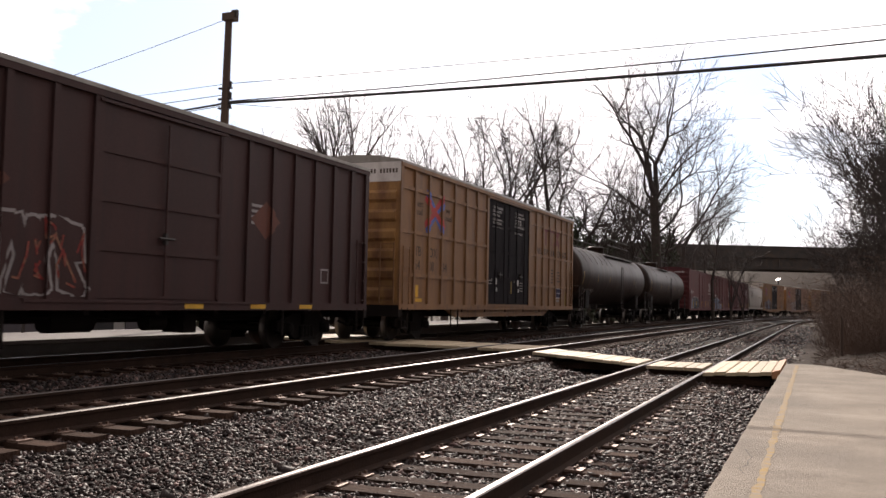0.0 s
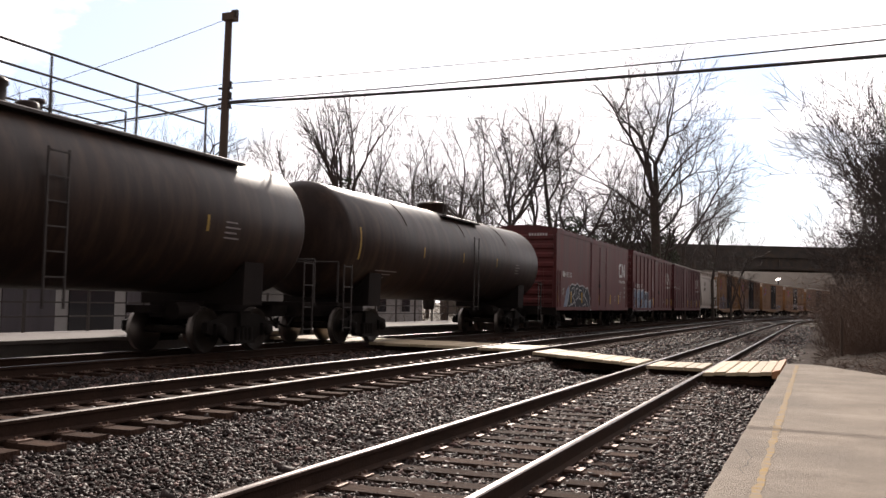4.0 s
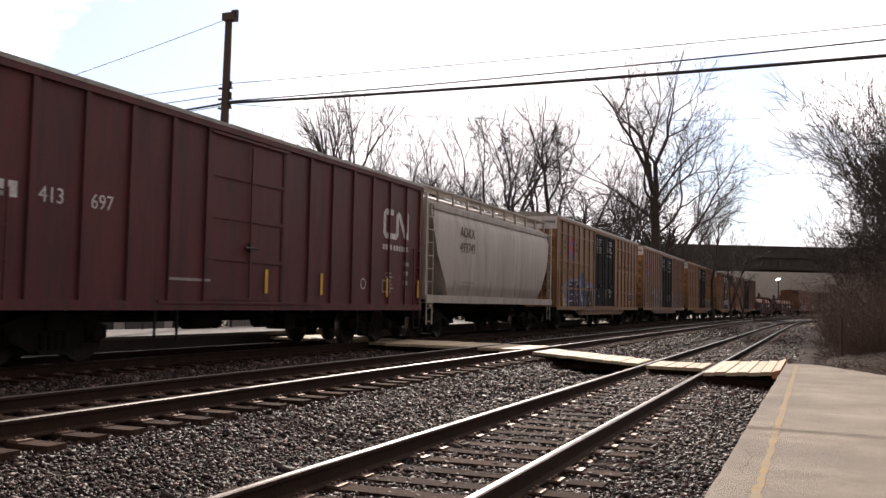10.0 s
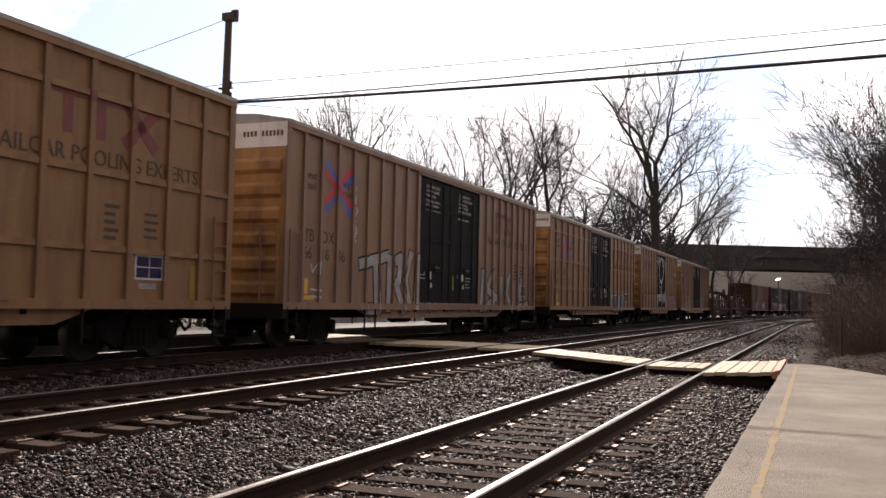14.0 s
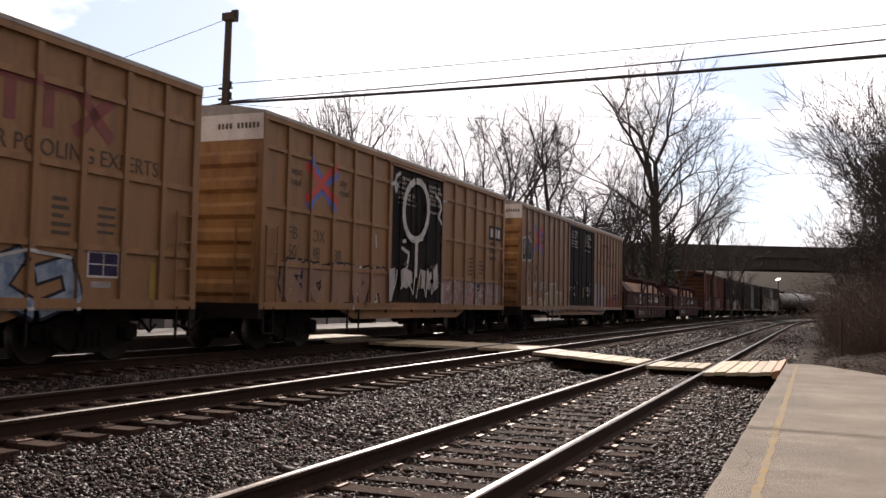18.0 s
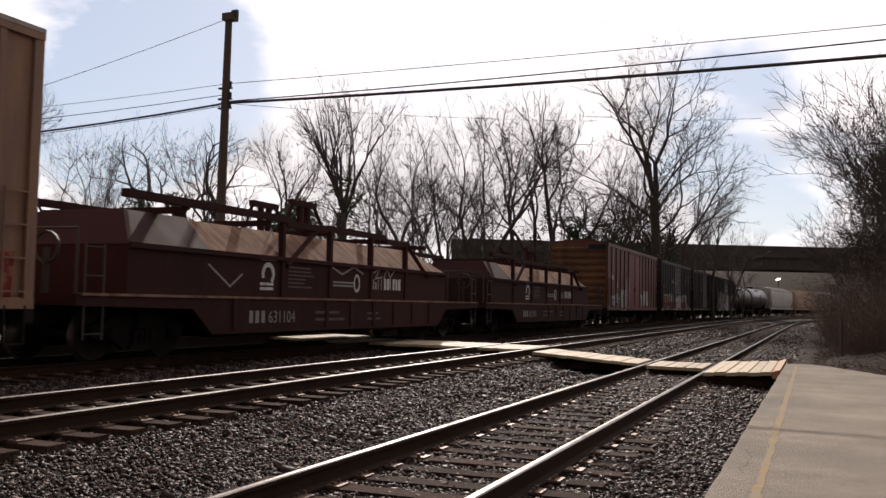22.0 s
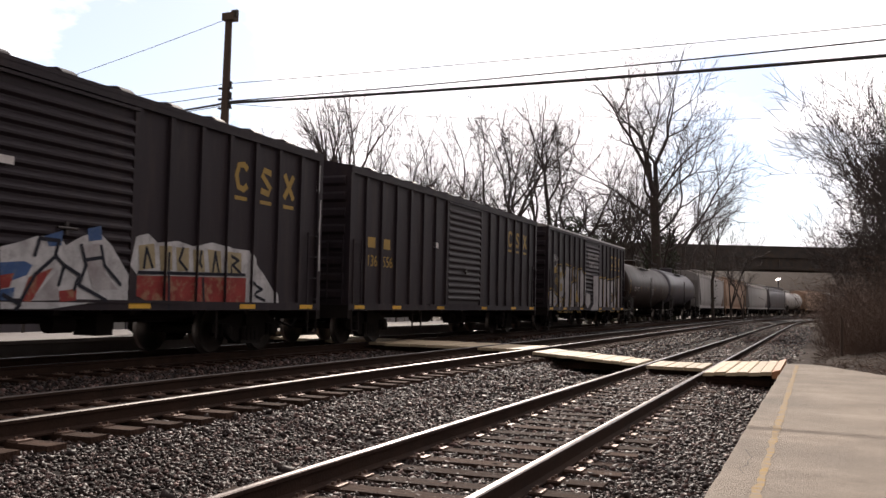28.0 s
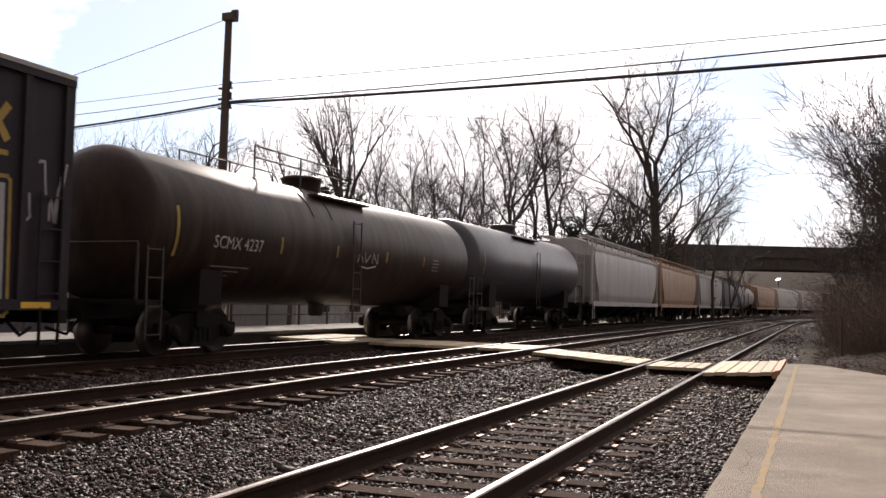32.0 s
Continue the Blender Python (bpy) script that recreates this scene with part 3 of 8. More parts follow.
def build_bridge():
    """Road bridge across the tracks, slightly askew."""
    root = thing("road_bridge", "dark steel girder road bridge over the tracks", "bridge")
    x0, x1 = -44.0, 46.0
    yb = lambda x: 124.4 + (x + 16.3) * 0.4585
    def slab(xa, xb, d0, d1, z0, z1):
        sh = Shape()
        vs = [(x, yb(x) + d, z) for x in (xa, xb) for d in (d0, d1) for z in (z0, z1)]
        return sh.add(vs, [(0, 1, 3, 2), (4, 6, 7, 5), (0, 4, 5, 1), (2, 3, 7, 6), (0, 2, 6, 4), (1, 5, 7, 3)])
    part("deck", slab(x0, x1, 0.2, 10.0, 8.1, 8.5), M["bridge"], root)
    for d in (0.3, 3.4, 6.6, 9.5):
        part("girder", slab(x0, x1, d, d + 0.35, 6.6, 8.1), M["bridge"], root)
    part("girder_flange", slab(x0, x1, 0.1, 0.75, 6.55, 6.63), M["bridge"], root)
    part("parapet", slab(x0, x1, 0.0, 0.3, 8.1, 9.55), M["bridge"], root)
    part("parapet", slab(x0, x1, 9.8, 10.1, 8.1, 9.55), M["bridge"], root)
    part("coping", slab(x0, x1, -0.08, 0.38, 9.55, 9.68), M["bridge"], root)
    x = x0
    while x < x1:
        part("stiffener", slab(x, x + 0.12, 0.12, 0.3, 6.63, 8.1), M["bridge"], root)
        x += 2.2
    for xa, xb in ((x0, -19.0), (11.0, x1)):
        part("abutment", slab(xa, xb, -0.6, 10.6, -0.6, 6.6), M["concrete"], root, "stained concrete abutment")


def build_mast():
    """Invented mast for a bright spot beyond the bridge; its sheet mirrors the sun."""
    x, y = 165 * math.sin(radians(-1.95)), 165 * math.cos(radians(-1.95))
    root = thing("glint_mast", "invented far mast with a sheet tilted to mirror the sun", "signal mast", at=pose(x, y, -0.42))
    part("post", Shape().tube([(0, 0, 0), (0, 0, 6.6)], 0.11, 8), M["iron"], root)
    n = (SUN_DIR + Vector((-x, -y, -5)).normalized()).normalized()
    sheet = part("sheet", Shape().box(-0.65, 0.65, -0.3, 0.3, -0.03, 0.03), M["steel"], root, "bare metal sheet")
    sheet.matrix_basis = Matrix.Translation((0, 0, 6.75)) @ n.to_track_quat("Z", "Y").to_matrix().to_4x4()


def build_far_hill():
    """Wooded rise beyond the bridge."""
    rnd = random.Random(4)
    sh = Shape()
    xs, ys = np.linspace(-70, 160, 40), [215, 235, 262, 300, 380]
    hs = (-0.6, 6.0, 15.0, 21.0, 23.0)
    vs = [(x, y + 0.25 * x, h * (0.85 + 0.15 * math.sin(x * 0.07)) + rnd.uniform(-0.4, 0.4)) for y, h in zip(ys, hs) for x in xs]
    n = len(xs)
    sh.add(vs, [(k * n + m, k * n + m + 1, (k + 1) * n + m + 1, (k + 1) * n + m) for k in range(len(ys) - 1) for m in range(n - 1)], 0, True)
    tagged(new("far_hill", sh.mesh("far_hill", M["litter"])), "brown wooded rise beyond the road bridge", "hill", kind="structure")


def wire(sh, a, b, sag, r):
    a, b = Vector(a), Vector(b)
    n = 14
    sh.tube([a.lerp(b, i / n) - Vector((0, 0, 4 * sag * (i / n) * (1 - i / n))) for i in range(n + 1)], r, 5)
    return sh


def build_pole():
    root = thing("utility_pole", "tall dark wooden utility pole behind the far platform", "utility pole", at=pose(-17.68, 24.6, -0.42))
    part("shaft", Shape().tube([(0, 0, 0), (0.03, 0, 5), (0.08, 0, 10.75)], [0.175, 0.148, 0.112], 12), M["pole"], root)
    part("top_cap", Shape().box(-0.08, 0.34, -0.16, 0.16, 10.68, 10.92), M["pole"], root)
    part("top_bracket", Shape().box(0.2, 0.42, -0.05, 0.05, 10.8, 11.02), M["iron"], root, "small iron bracket")
    for z in (7.95, 8.25, 8.6):
        part("insulator", Shape().lathe([(-0.1, 0.02), (-0.06, 0.05), (0, 0.035), (0.05, 0.055), (0.1, 0.02)], "z", 8, (0.24, 0, z)), M["iron"], root)
        part("crossarm", Shape().box(-0.2, 0.28, -0.06, 0.06, z - 0.15, z - 0.1), M["iron"], root)
    part("ground_strap", Shape().box(0.13, 0.16, -0.03, 0.03, 0.2, 7.6), M["iron"], root)
    for label, a, b, sag, r in (
        ("thick black cable strung across the tracks", (-17.55, 24.6, 7.57), (16.41, 20.19, 6.78), 0.22, 0.045),
        ("thin wire twisted beside the thick cable", (-17.55, 24.6, 7.62), (16.47, 20.18, 7.35), 0.2, 0.02),
        ("thin upper wire across the tracks", (-17.5, 24.6, 8.2), (16.41, 20.19, 7.41), 0.15, 0.011),
        ("thin low service wire", (-17.5, 24.62, 7.55), (-2, 40, 9.2), 0.3, 0.009),
        ("thick black cable strung towards the wood", (-17.6, 24.6, 7.57), (-52, 24.9, 7.6), 0.75, 0.036),
        ("thin wire strung towards the wood", (-17.6, 24.6, 7.85), (-52, 24.9, 8.2), 0.6, 0.013),
        ("thin upper wire strung towards the wood", (-17.6, 24.6, 8.2), (-52, 24.9, 8.9), 0.6, 0.009),
        ("thin lower wire strung towards the wood", (-17.6, 24.6, 7.5), (-52, 24.9, 7.0), 0.6, 0.013),
        ("thin top wire that slopes down from the pole", (-17.6, 24.6, 10.35), (-40, 24.7, 6.5), 0.35, 0.01),
    ):
        tagged(new("overhead_wire", wire(Shape(), a, b, sag, r).mesh("overhead_wire", M["wire"])), label, "wire", "overhead wires")


# ---- trees ----
def tube_arrays(segs, sides):
    """segs: rows of x0 y0 z0 r0 x1 y1 z1 r1, each made a thin prism of a few sides."""
    a = np.array(segs)
    p0, r0, p1, r1 = a[:, 0:3], a[:, 3], a[:, 4:7], a[:, 7]
    d = p1 - p0
    d /= np.maximum(np.linalg.norm(d, axis=1, keepdims=True), 1e-6)
    ref = np.where(np.abs(d[:, 2:3]) < 0.9, np.array([[0, 0, 1.0]]), np.array([[1.0, 0, 0]]))
    u = np.cross(d, ref)
    u /= np.linalg.norm(u, axis=1, keepdims=True)
    w = np.cross(d, u)
    ks = np.arange(sides) * math.tau / sides
    ring = np.cos(ks)[None, :, None] * u[:, None] + np.sin(ks)[None, :, None] * w[:, None]
    v = np.concatenate([p0[:, None] + ring * r0[:, None, None], p1[:, None] + ring * r1[:, None, None]], 1)
    f = np.array([(k, (k + 1) % sides, sides + (k + 1) % sides, sides + k) for k in range(sides)])
    f = f[None] + (np.arange(len(a)) * 2 * sides)[:, None, None]
    return v.reshape(-1, 3), f.reshape(-1, 4)


def quads_mesh(name, verts, faces, material):
    me = bpy.data.meshes.new(name)
    me.vertices.add(len(verts))
    me.vertices.foreach_set("co", np.ascontiguousarray(verts, dtype=np.float32).ravel())
    me.loops.add(faces.size)
    me.loops.foreach_set("vertex_index", np.ascontiguousarray(faces, dtype=np.int32).ravel())
    k = faces.shape[1]
    me.polygons.add(len(faces))
    me.polygons.foreach_set("loop_start", np.arange(0, faces.size, k))
    me.polygons.foreach_set("loop_total", np.full(len(faces), k))
    me.update()
    me.materials.append(material)
    return me


def grow(rnd, segs, p, d, length, r, level, last, spread, up, crook, shoots, tip):
    """One limb that bends, forks at its end and carries thin shoots along it."""
    n = 3 if level < 3 else 2
    pts = [(p.copy(), r)]
    r1 = max(tip, r * 0.78)
    for i in range(n):
        d = (d + Vector((rnd.gauss(0, crook), rnd.gauss(0, crook), rnd.gauss(0, crook * 0.6) + up * 0.12))).normalized()
        p = p + d * (length / n)
        pts.append((p.copy(), r + (r1 - r) * (i + 1) / n))
    for (a, ra), (b, rb) in zip(pts, pts[1:]):
        segs.append((*a, ra, *b, rb))
    turn = rnd.uniform(0, math.tau)
    u = d.orthogonal().normalized()
    w = d.cross(u)
    if level >= last:
        for k in range(3):
            turn += 2.1 + rnd.uniform(-0.5, 0.5)
            ang = rnd.uniform(0.2, 0.65)
            e = d * math.cos(ang) + (u * math.cos(turn) + w * math.sin(turn)) * math.sin(ang)
            e.z += 0.15 * up
            m = p + e * length * rnd.uniform(0.3, 0.55)
            segs.append((*p, tip, *m, tip * 0.8))
            f = m + (e + Vector((rnd.gauss(0, 0.5), rnd.gauss(0, 0.5), rnd.gauss(0, 0.4)))) * length * 0.28
            segs.append((*m, tip * 0.8, *f, tip * 0.6))
        return
    if level >= 2:
        for k in range(shoots):
            i = rnd.randrange(n)
            (a, ra), (b, _) = pts[i], pts[i + 1]
            q = a.lerp(b, rnd.random())
            t2, ang = rnd.uniform(0, math.tau), rnd.uniform(0.6, 1.1)
            e = d * math.cos(ang) + (u * math.cos(t2) + w * math.sin(t2)) * math.sin(ang)
            grow(rnd, segs, q, e, length * rnd.uniform(0.3, 0.55), max(tip, ra * 0.3), max(level + 2, last - 1), last, spread, up, crook * 1.2, 1, tip)
    for k in range(3 if rnd.random() < 0.25 else 2):
        ang = spread * (rnd.uniform(0.2, 0.55) if k == 0 else rnd.uniform(0.75, 1.3))
        e = d * math.cos(ang) + (u * math.cos(turn) + w * math.sin(turn)) * math.sin(ang)
        turn += math.pi * rnd.uniform(0.75, 1.25)
        grow(rnd, segs, p, e.normalized(), length * (rnd.uniform(0.78, 0.95) if k == 0 else rnd.uniform(0.6, 0.88)), max(tip, r1 * (0.86 if k == 0 else rnd.uniform(0.55, 0.75))), level + 1, last, spread, up, crook, shoots, tip)


def ivy_mesh(rnd, height, r, n):
    vs, fs = [], []
    for _ in range(n):
        z, a = rnd.uniform(0.2, height), rnd.uniform(0, math.tau)
        q = r * (0.6 + 0.9 * abs(math.sin(z * 1.7 + 1))) * rnd.uniform(0.4, 1.25)
        c = Vector((q * math.cos(a), q * math.sin(a), z))
        u = Vector((rnd.gauss(0, 1), rnd.gauss(0, 1), rnd.gauss(0, 0.6))).normalized() * rnd.uniform(0.05, 0.12)
        w = u.cross(Vector((rnd.gauss(0, 1), rnd.gauss(0, 1), rnd.gauss(0, 1)))).normalized() * rnd.uniform(0.04, 0.1)
        o = len(vs)
        vs += [c - u, c + w, c + u, c - w]
        fs.append((o, o + 1, o + 2, o + 3))
    return raw_mesh("ivy", vs, fs, [M["leaf"]])


def tree_kind(seed, height, stems=((0.05, 0),), bole=0.3, last=6, spread=0.55, up=0.5, crook=0.1, shoots=2, girth=1.0, tip=0.009, laterals=(), ivy=0, first=0.24, lean=0.03):
    """A bare tree as (trunk mesh, crown mesh, ivy mesh). stems: lean and azimuth of each limb that leaves the top of the bole;
    laterals: height on the bole, lean, azimuth and length of a side limb, as shares of the height."""
    rnd = random.Random(seed)
    segs = []
    r = height * 0.0125 * girth
    h0 = height * bole
    p, q = Vector((0, 0, -0.3)), Vector((rnd.gauss(0, lean), rnd.gauss(0, lean), 1))
    trunk = [(p.copy(), r * 1.3)]
    for i in range(5):
        q = (q + Vector((rnd.gauss(0, lean), rnd.gauss(0, lean), 0.3))).normalized()
        p = p + q * (h0 + 0.3) / 5
        trunk.append((p.copy(), r * (1.1 - 0.16 * (i + 1) / 5)))
    tsh = Shape().tube([a for a, _ in trunk], [b for _, b in trunk], 9)
    for ang, az in stems:
        e = Vector((math.sin(ang) * math.cos(az), math.sin(ang) * math.sin(az), math.cos(ang)))
        grow(rnd, segs, p, e, height * first * rnd.uniform(0.85, 1.1), r * (0.9 if len(stems) == 1 else 0.62 if len(stems) < 4 else 0.45), 0, last, spread, up, crook, shoots, tip)
    for f, ang, az, ln in laterals:
        k = min(4, int(f * 5))
        a = trunk[k][0].lerp(trunk[k + 1][0], f * 5 - k)
        e = Vector((math.sin(ang) * math.cos(az), math.sin(ang) * math.sin(az), math.cos(ang)))
        grow(rnd, segs, a, e, height * ln, r * 0.32, 1, last, spread, up, crook, shoots, tip)
    zs = sorted(q[6] for q in segs)
    k = (height - h0) / (zs[int(len(zs) * 0.997)] - h0)
    segs = [(q[0] * k, q[1] * k, h0 + (q[2] - h0) * k if q[2] > h0 else q[2], q[3], q[4] * k, q[5] * k, h0 + (q[6] - h0) * k if q[6] > h0 else q[6], q[7]) for q in segs]
    vs, fs, o = [], [], 0
    for lo, hi, sides in ((0.04, 9, 7), (0.018, 0.04, 5), (0, 0.018, 3)):
        s = [q for q in segs if lo <= q[3] < hi]
        if s:
            v, f = tube_arrays(s, sides)
            vs.append(v)
            fs.append(f + o)
            o += len(v)
    return tsh.mesh("trunk", M["bark"]), quads_mesh("crown", np.concatenate(vs), np.concatenate(fs), M["twig"]), ivy_mesh(rnd, h0 + height * 0.14, r * 2.4, ivy) if ivy else None


def plant_tree(kind, x, y, turn, scale, label, z=-0.42, name="bare_tree"):
    root = thing(name, label, "tree", "bare trees", at=pose(x, y, z, 0, 0, turn))
    root.scale = (scale, scale, scale)
    part("trunk", kind[0], None, root)
    part("crown", kind[1], None, root, "bare limbs and fine twigs")
    if kind[2]:
        part("ivy", kind[2], None, root, "dark ivy round the trunk")
    return root


def at_bearing(deg, dist):
    """A place by its bearing from +Y (negative towards -X) and its distance from the standpoint."""
    return dist * math.sin(radians(deg)), dist * math.cos(radians(deg))


def build_trees():
    pi = math.pi
    kinds = [tree_kind(11, 16.0, ((0.06, 0),), 0.34, 5, 0.5, 0.5, 0.13, 3, 0.95, 0.009, ivy=160, first=0.3), tree_kind(12, 16.0, ((0.16, 0.2), (0.2, 3.2)), 0.2, 5, 0.46, 0.45, 0.12, 2, 1.0, 0.009, first=0.3), tree_kind(13, 16.0, ((0.24, 0), (0.1, 2.2), (0.28, 3.6)), 0.14, 5, 0.42, 0.45, 0.11, 2, 1.0, 0.009, first=0.32),
             tree_kind(14, 16.0, ((0.12, 1.0),), 0.42, 5, 0.6, 0.35, 0.15, 3, 1.0, 0.009, first=0.28), tree_kind(15, 16.0, ((0.2, 0.4), (0.14, 3.4)), 0.3, 5, 0.55, 0.4, 0.15, 2, 1.0, 0.009, ivy=260, first=0.28), tree_kind(16, 16.0, ((0.1, 2.0),), 0.25, 5, 0.62, 0.5, 0.16, 3, 0.95, 0.009, first=0.3)]
    wide = tree_kind(35, 23.6, ((0.16, pi), (0.1, 0.1), (0.2, 1.4)), 0.46, 6, 0.56, 0.3, 0.16, 2, 1.3, 0.0095, ((0.72, 1.0, 0.0, 0.15), (0.8, 1.1, 3.1, 0.17), (0.88, 0.95, 0.4, 0.17), (0.93, 0.9, 3.6, 0.14), (0.97, 0.8, 5.6, 0.14), (0.62, 1.15, 2.6, 0.11), (0.55, 1.1, 0.3, 0.12), (0.45, 1.1, 3.4, 0.09), (0.4, 1.0, 5.9, 0.1)), 1100, 0.17)
    vase = tree_kind(33, 14.6, ((0.04, 0), (0.16, 0.4), (0.34, pi), (0.2, 3.5), (0.46, 2.9), (0.36, 0.1)), 0.46, 5, 0.38, 0.2, 0.08, 1, 1.6, 0.0065, ((0.9, 0.75, 0.0, 0.16), (0.8, 0.8, pi, 0.12)), 1500, 0.33)
    ivied = [tree_kind(41, 11.5, ((0.2, 0),), 0.52, 4, 0.7, 0.3, 0.18, 1, 1.5, 0.008, ((0.8, 1.1, pi, 0.2), (0.6, 1.2, 0.2, 0.12), (0.95, 0.9, 2.9, 0.16)), 3000, 0.2, 0.1), tree_kind(42, 10.5, ((0.5, 0.2), (0.45, pi)), 0.62, 4, 0.75, 0.2, 0.2, 1, 1.5, 0.008, ((0.7, 1.2, pi, 0.2), (0.85, 1.1, 0, 0.14)), 3000, 0.17, 0.12)]
    rnd = random.Random(77)
    plant_tree(wide, *at_bearing(-8.7, 84), 9, 1.06, "tall spreading bare tree beside the bridge")
    plant_tree(vase, *at_bearing(-28.1, 53), 28, 1.0, "bare tree with upswept limbs and an ivied trunk")
    plant_tree(ivied[0], *at_bearing(-40.3, 44), 40, 0.8, "bare tree wrapped in dark ivy")
    plant_tree(ivied[1], *at_bearing(-38.1, 43), 38, 0.8, "crooked bare tree wrapped in dark ivy")
    plant_tree(ivied[0], *at_bearing(-36.0, 47), 210, 0.86, "bare ivied tree behind the utility pole")
    plant_tree(kinds[0], *at_bearing(-47.6, 48), 10, 0.74, "bare tree behind the far platform")
    plant_tree(kinds[5], *at_bearing(-43.8, 52), 80, 0.69, "slender bare tree behind the far platform")
    for deg, dist, sc in ((-42.4, 60, 0.72), (-36.6, 52, 0.66), (-34.9, 66, 0.7), (-33.2, 56, 0.74), (-31.8, 58, 0.72), (-30.2, 66, 0.62), (-26.3, 68, 0.8),
                          (-24.8, 66, 1.0), (-23.4, 72, 0.92), (-21.9, 72, 1.0), (-20.7, 74, 1.08), (-19.2, 78, 1.14), (-17.6, 80, 1.12), (-16.4, 84, 1.05), (-15.2, 82, 1.24),
                          (-13.7, 86, 1.14), (-12.3, 92, 1.05), (-10.9, 96, 1.1), (-9.8, 99, 1.0), (-7.4, 98, 1.06), (-6.5, 94, 0.86), (-5.6, 96, 0.76), (-4.7, 100, 0.62), (-4.1, 104, 0.45)):
        plant_tree(rnd.choice(kinds), *at_bearing(deg + rnd.uniform(-0.2, 0.2), dist), rnd.uniform(0, 360), sc * 1.1, "slender bare tree in the wood beyond the tracks")
    for deg, sc in ((-13.9, 1.25), (-12.9, 1.1), (-11.6, 1.15), (-9.3, 1.1), (-8.1, 1.05)):
        plant_tree(ivied[rnd.randrange(2)], *at_bearing(deg, rnd.uniform(86, 96)), rnd.uniform(0, 360), sc, "bare tree choked with ivy in the wood")
    for i in range(20):
        deg = -26 + i * 1.0
        sc = 0.9 if deg < -14 else 0.82 if deg < -9 else 0.6 if deg < -7 else 0.42
        plant_tree(rnd.choice(kinds), *at_bearing(deg + rnd.uniform(-0.35, 0.35), rnd.uniform(74, 88) + (deg + 26) * 0.8), rnd.uniform(0, 360), sc * rnd.uniform(0.8, 1.2), "slender bare tree in the wood beyond the tracks")
    # second row, thinner and farther
    for i in range(23):
        deg = -49 + i * 1.95
        plant_tree(rnd.choice(kinds), *at_bearing(deg + rnd.uniform(-0.5, 0.5), rnd.uniform(98, 122) if deg < -12 else rnd.uniform(104, 118)), rnd.uniform(0, 360), rnd.uniform(0.75, 1.0), "bare tree at the back of the wood")
    # beyond the bridge
    for i in range(10):
        plant_tree(rnd.choice(kinds), rnd.uniform(-30, 60), rnd.uniform(250, 330), rnd.uniform(0, 360), rnd.uniform(0.9, 1.2), "far bare tree beyond the bridge")
    # thicket beside the siding
    thick = [tree_kind(51, 9.0, ((0.22, pi), (0.12, 2.4), (0.2, 0.5), (0.24, 4.0)), 0.1, 6, 0.5, 0.75, 0.17, 1, 1.1, 0.008, first=0.22), tree_kind(52, 9.5, ((0.25, 2.8), (0.12, 1.0), (0.22, 3.9)), 0.14, 6, 0.55, 0.7, 0.18, 1, 1.1, 0.008, first=0.22), tree_kind(53, 8.0, ((0.28, 3.3), (0.2, 2.2), (0.2, 5.0), (0.2, 0.3), (0.1, 1.4)), 0.06, 6, 0.5, 0.75, 0.17, 1, 1.1, 0.008, first=0.22)]
    for x, y, sc, k in ((3.3, 31, 0.78, 0), (4.9, 33.5, 1.08, 1), (2.7, 35, 0.62, 2), (4.2, 29.5, 0.82, 1), (5.6, 31, 1.15, 2), (6.0, 29, 1.15, 1), (3.0, 40, 0.72, 0), (5.0, 39, 1.15, 2), (3.6, 45, 0.85, 1), (2.9, 50, 0.7, 2), (5.6, 46, 1.2, 0), (3.6, 57, 0.8, 0), (4.4, 66, 0.85, 1), (7.0, 36, 1.3, 2), (7.4, 56, 1.35, 1), (5.0, 80, 0.8, 2), (3.8, 32.5, 0.7, 2), (6.2, 33, 1.1, 0), (4.4, 36.5, 0.9, 1), (4.4, 49, 0.9, 2)):
        plant_tree(thick[k], x, y, rnd.uniform(0, 360), sc, "tangled bare thicket tree beside the siding", z=-0.3, name="thicket_tree")


def brush_mesh(name, places, hmin, hmax, stems, seed, material):
    """Upright tangled stems with side shoots, as one mesh."""
    rnd = random.Random(seed)
    segs = []
    for x, y, z in places:
        for _ in range(stems):
            p = Vector((x + rnd.gauss(0, 0.35), y + rnd.gauss(0, 0.35), z - 0.1))
            d = Vector((rnd.gauss(0, 0.35), rnd.gauss(0, 0.35), 1)).normalized()
            h = rnd.uniform(hmin, hmax)
            r = rnd.uniform(0.004, 0.012)
            for i in range(4):
                q = p + d * (h / 4)
                segs.append((*p, r * (1 - i * 0.2), *q, r * (0.8 - i * 0.2)))
                if i:
                    for _ in range(2):
                        e = q + Vector((rnd.gauss(0, 0.5), rnd.gauss(0, 0.5), rnd.uniform(-0.1, 0.6))) * (h * 0.16)
                        segs.append((*q, r * 0.5, *e, 0.003))
                p, d = q, (d + Vector((rnd.gauss(0, 0.25), rnd.gauss(0, 0.25), -0.05))).normalized()
    v, f = tube_arrays(segs, 3)
    return quads_mesh(name, v, f, material)


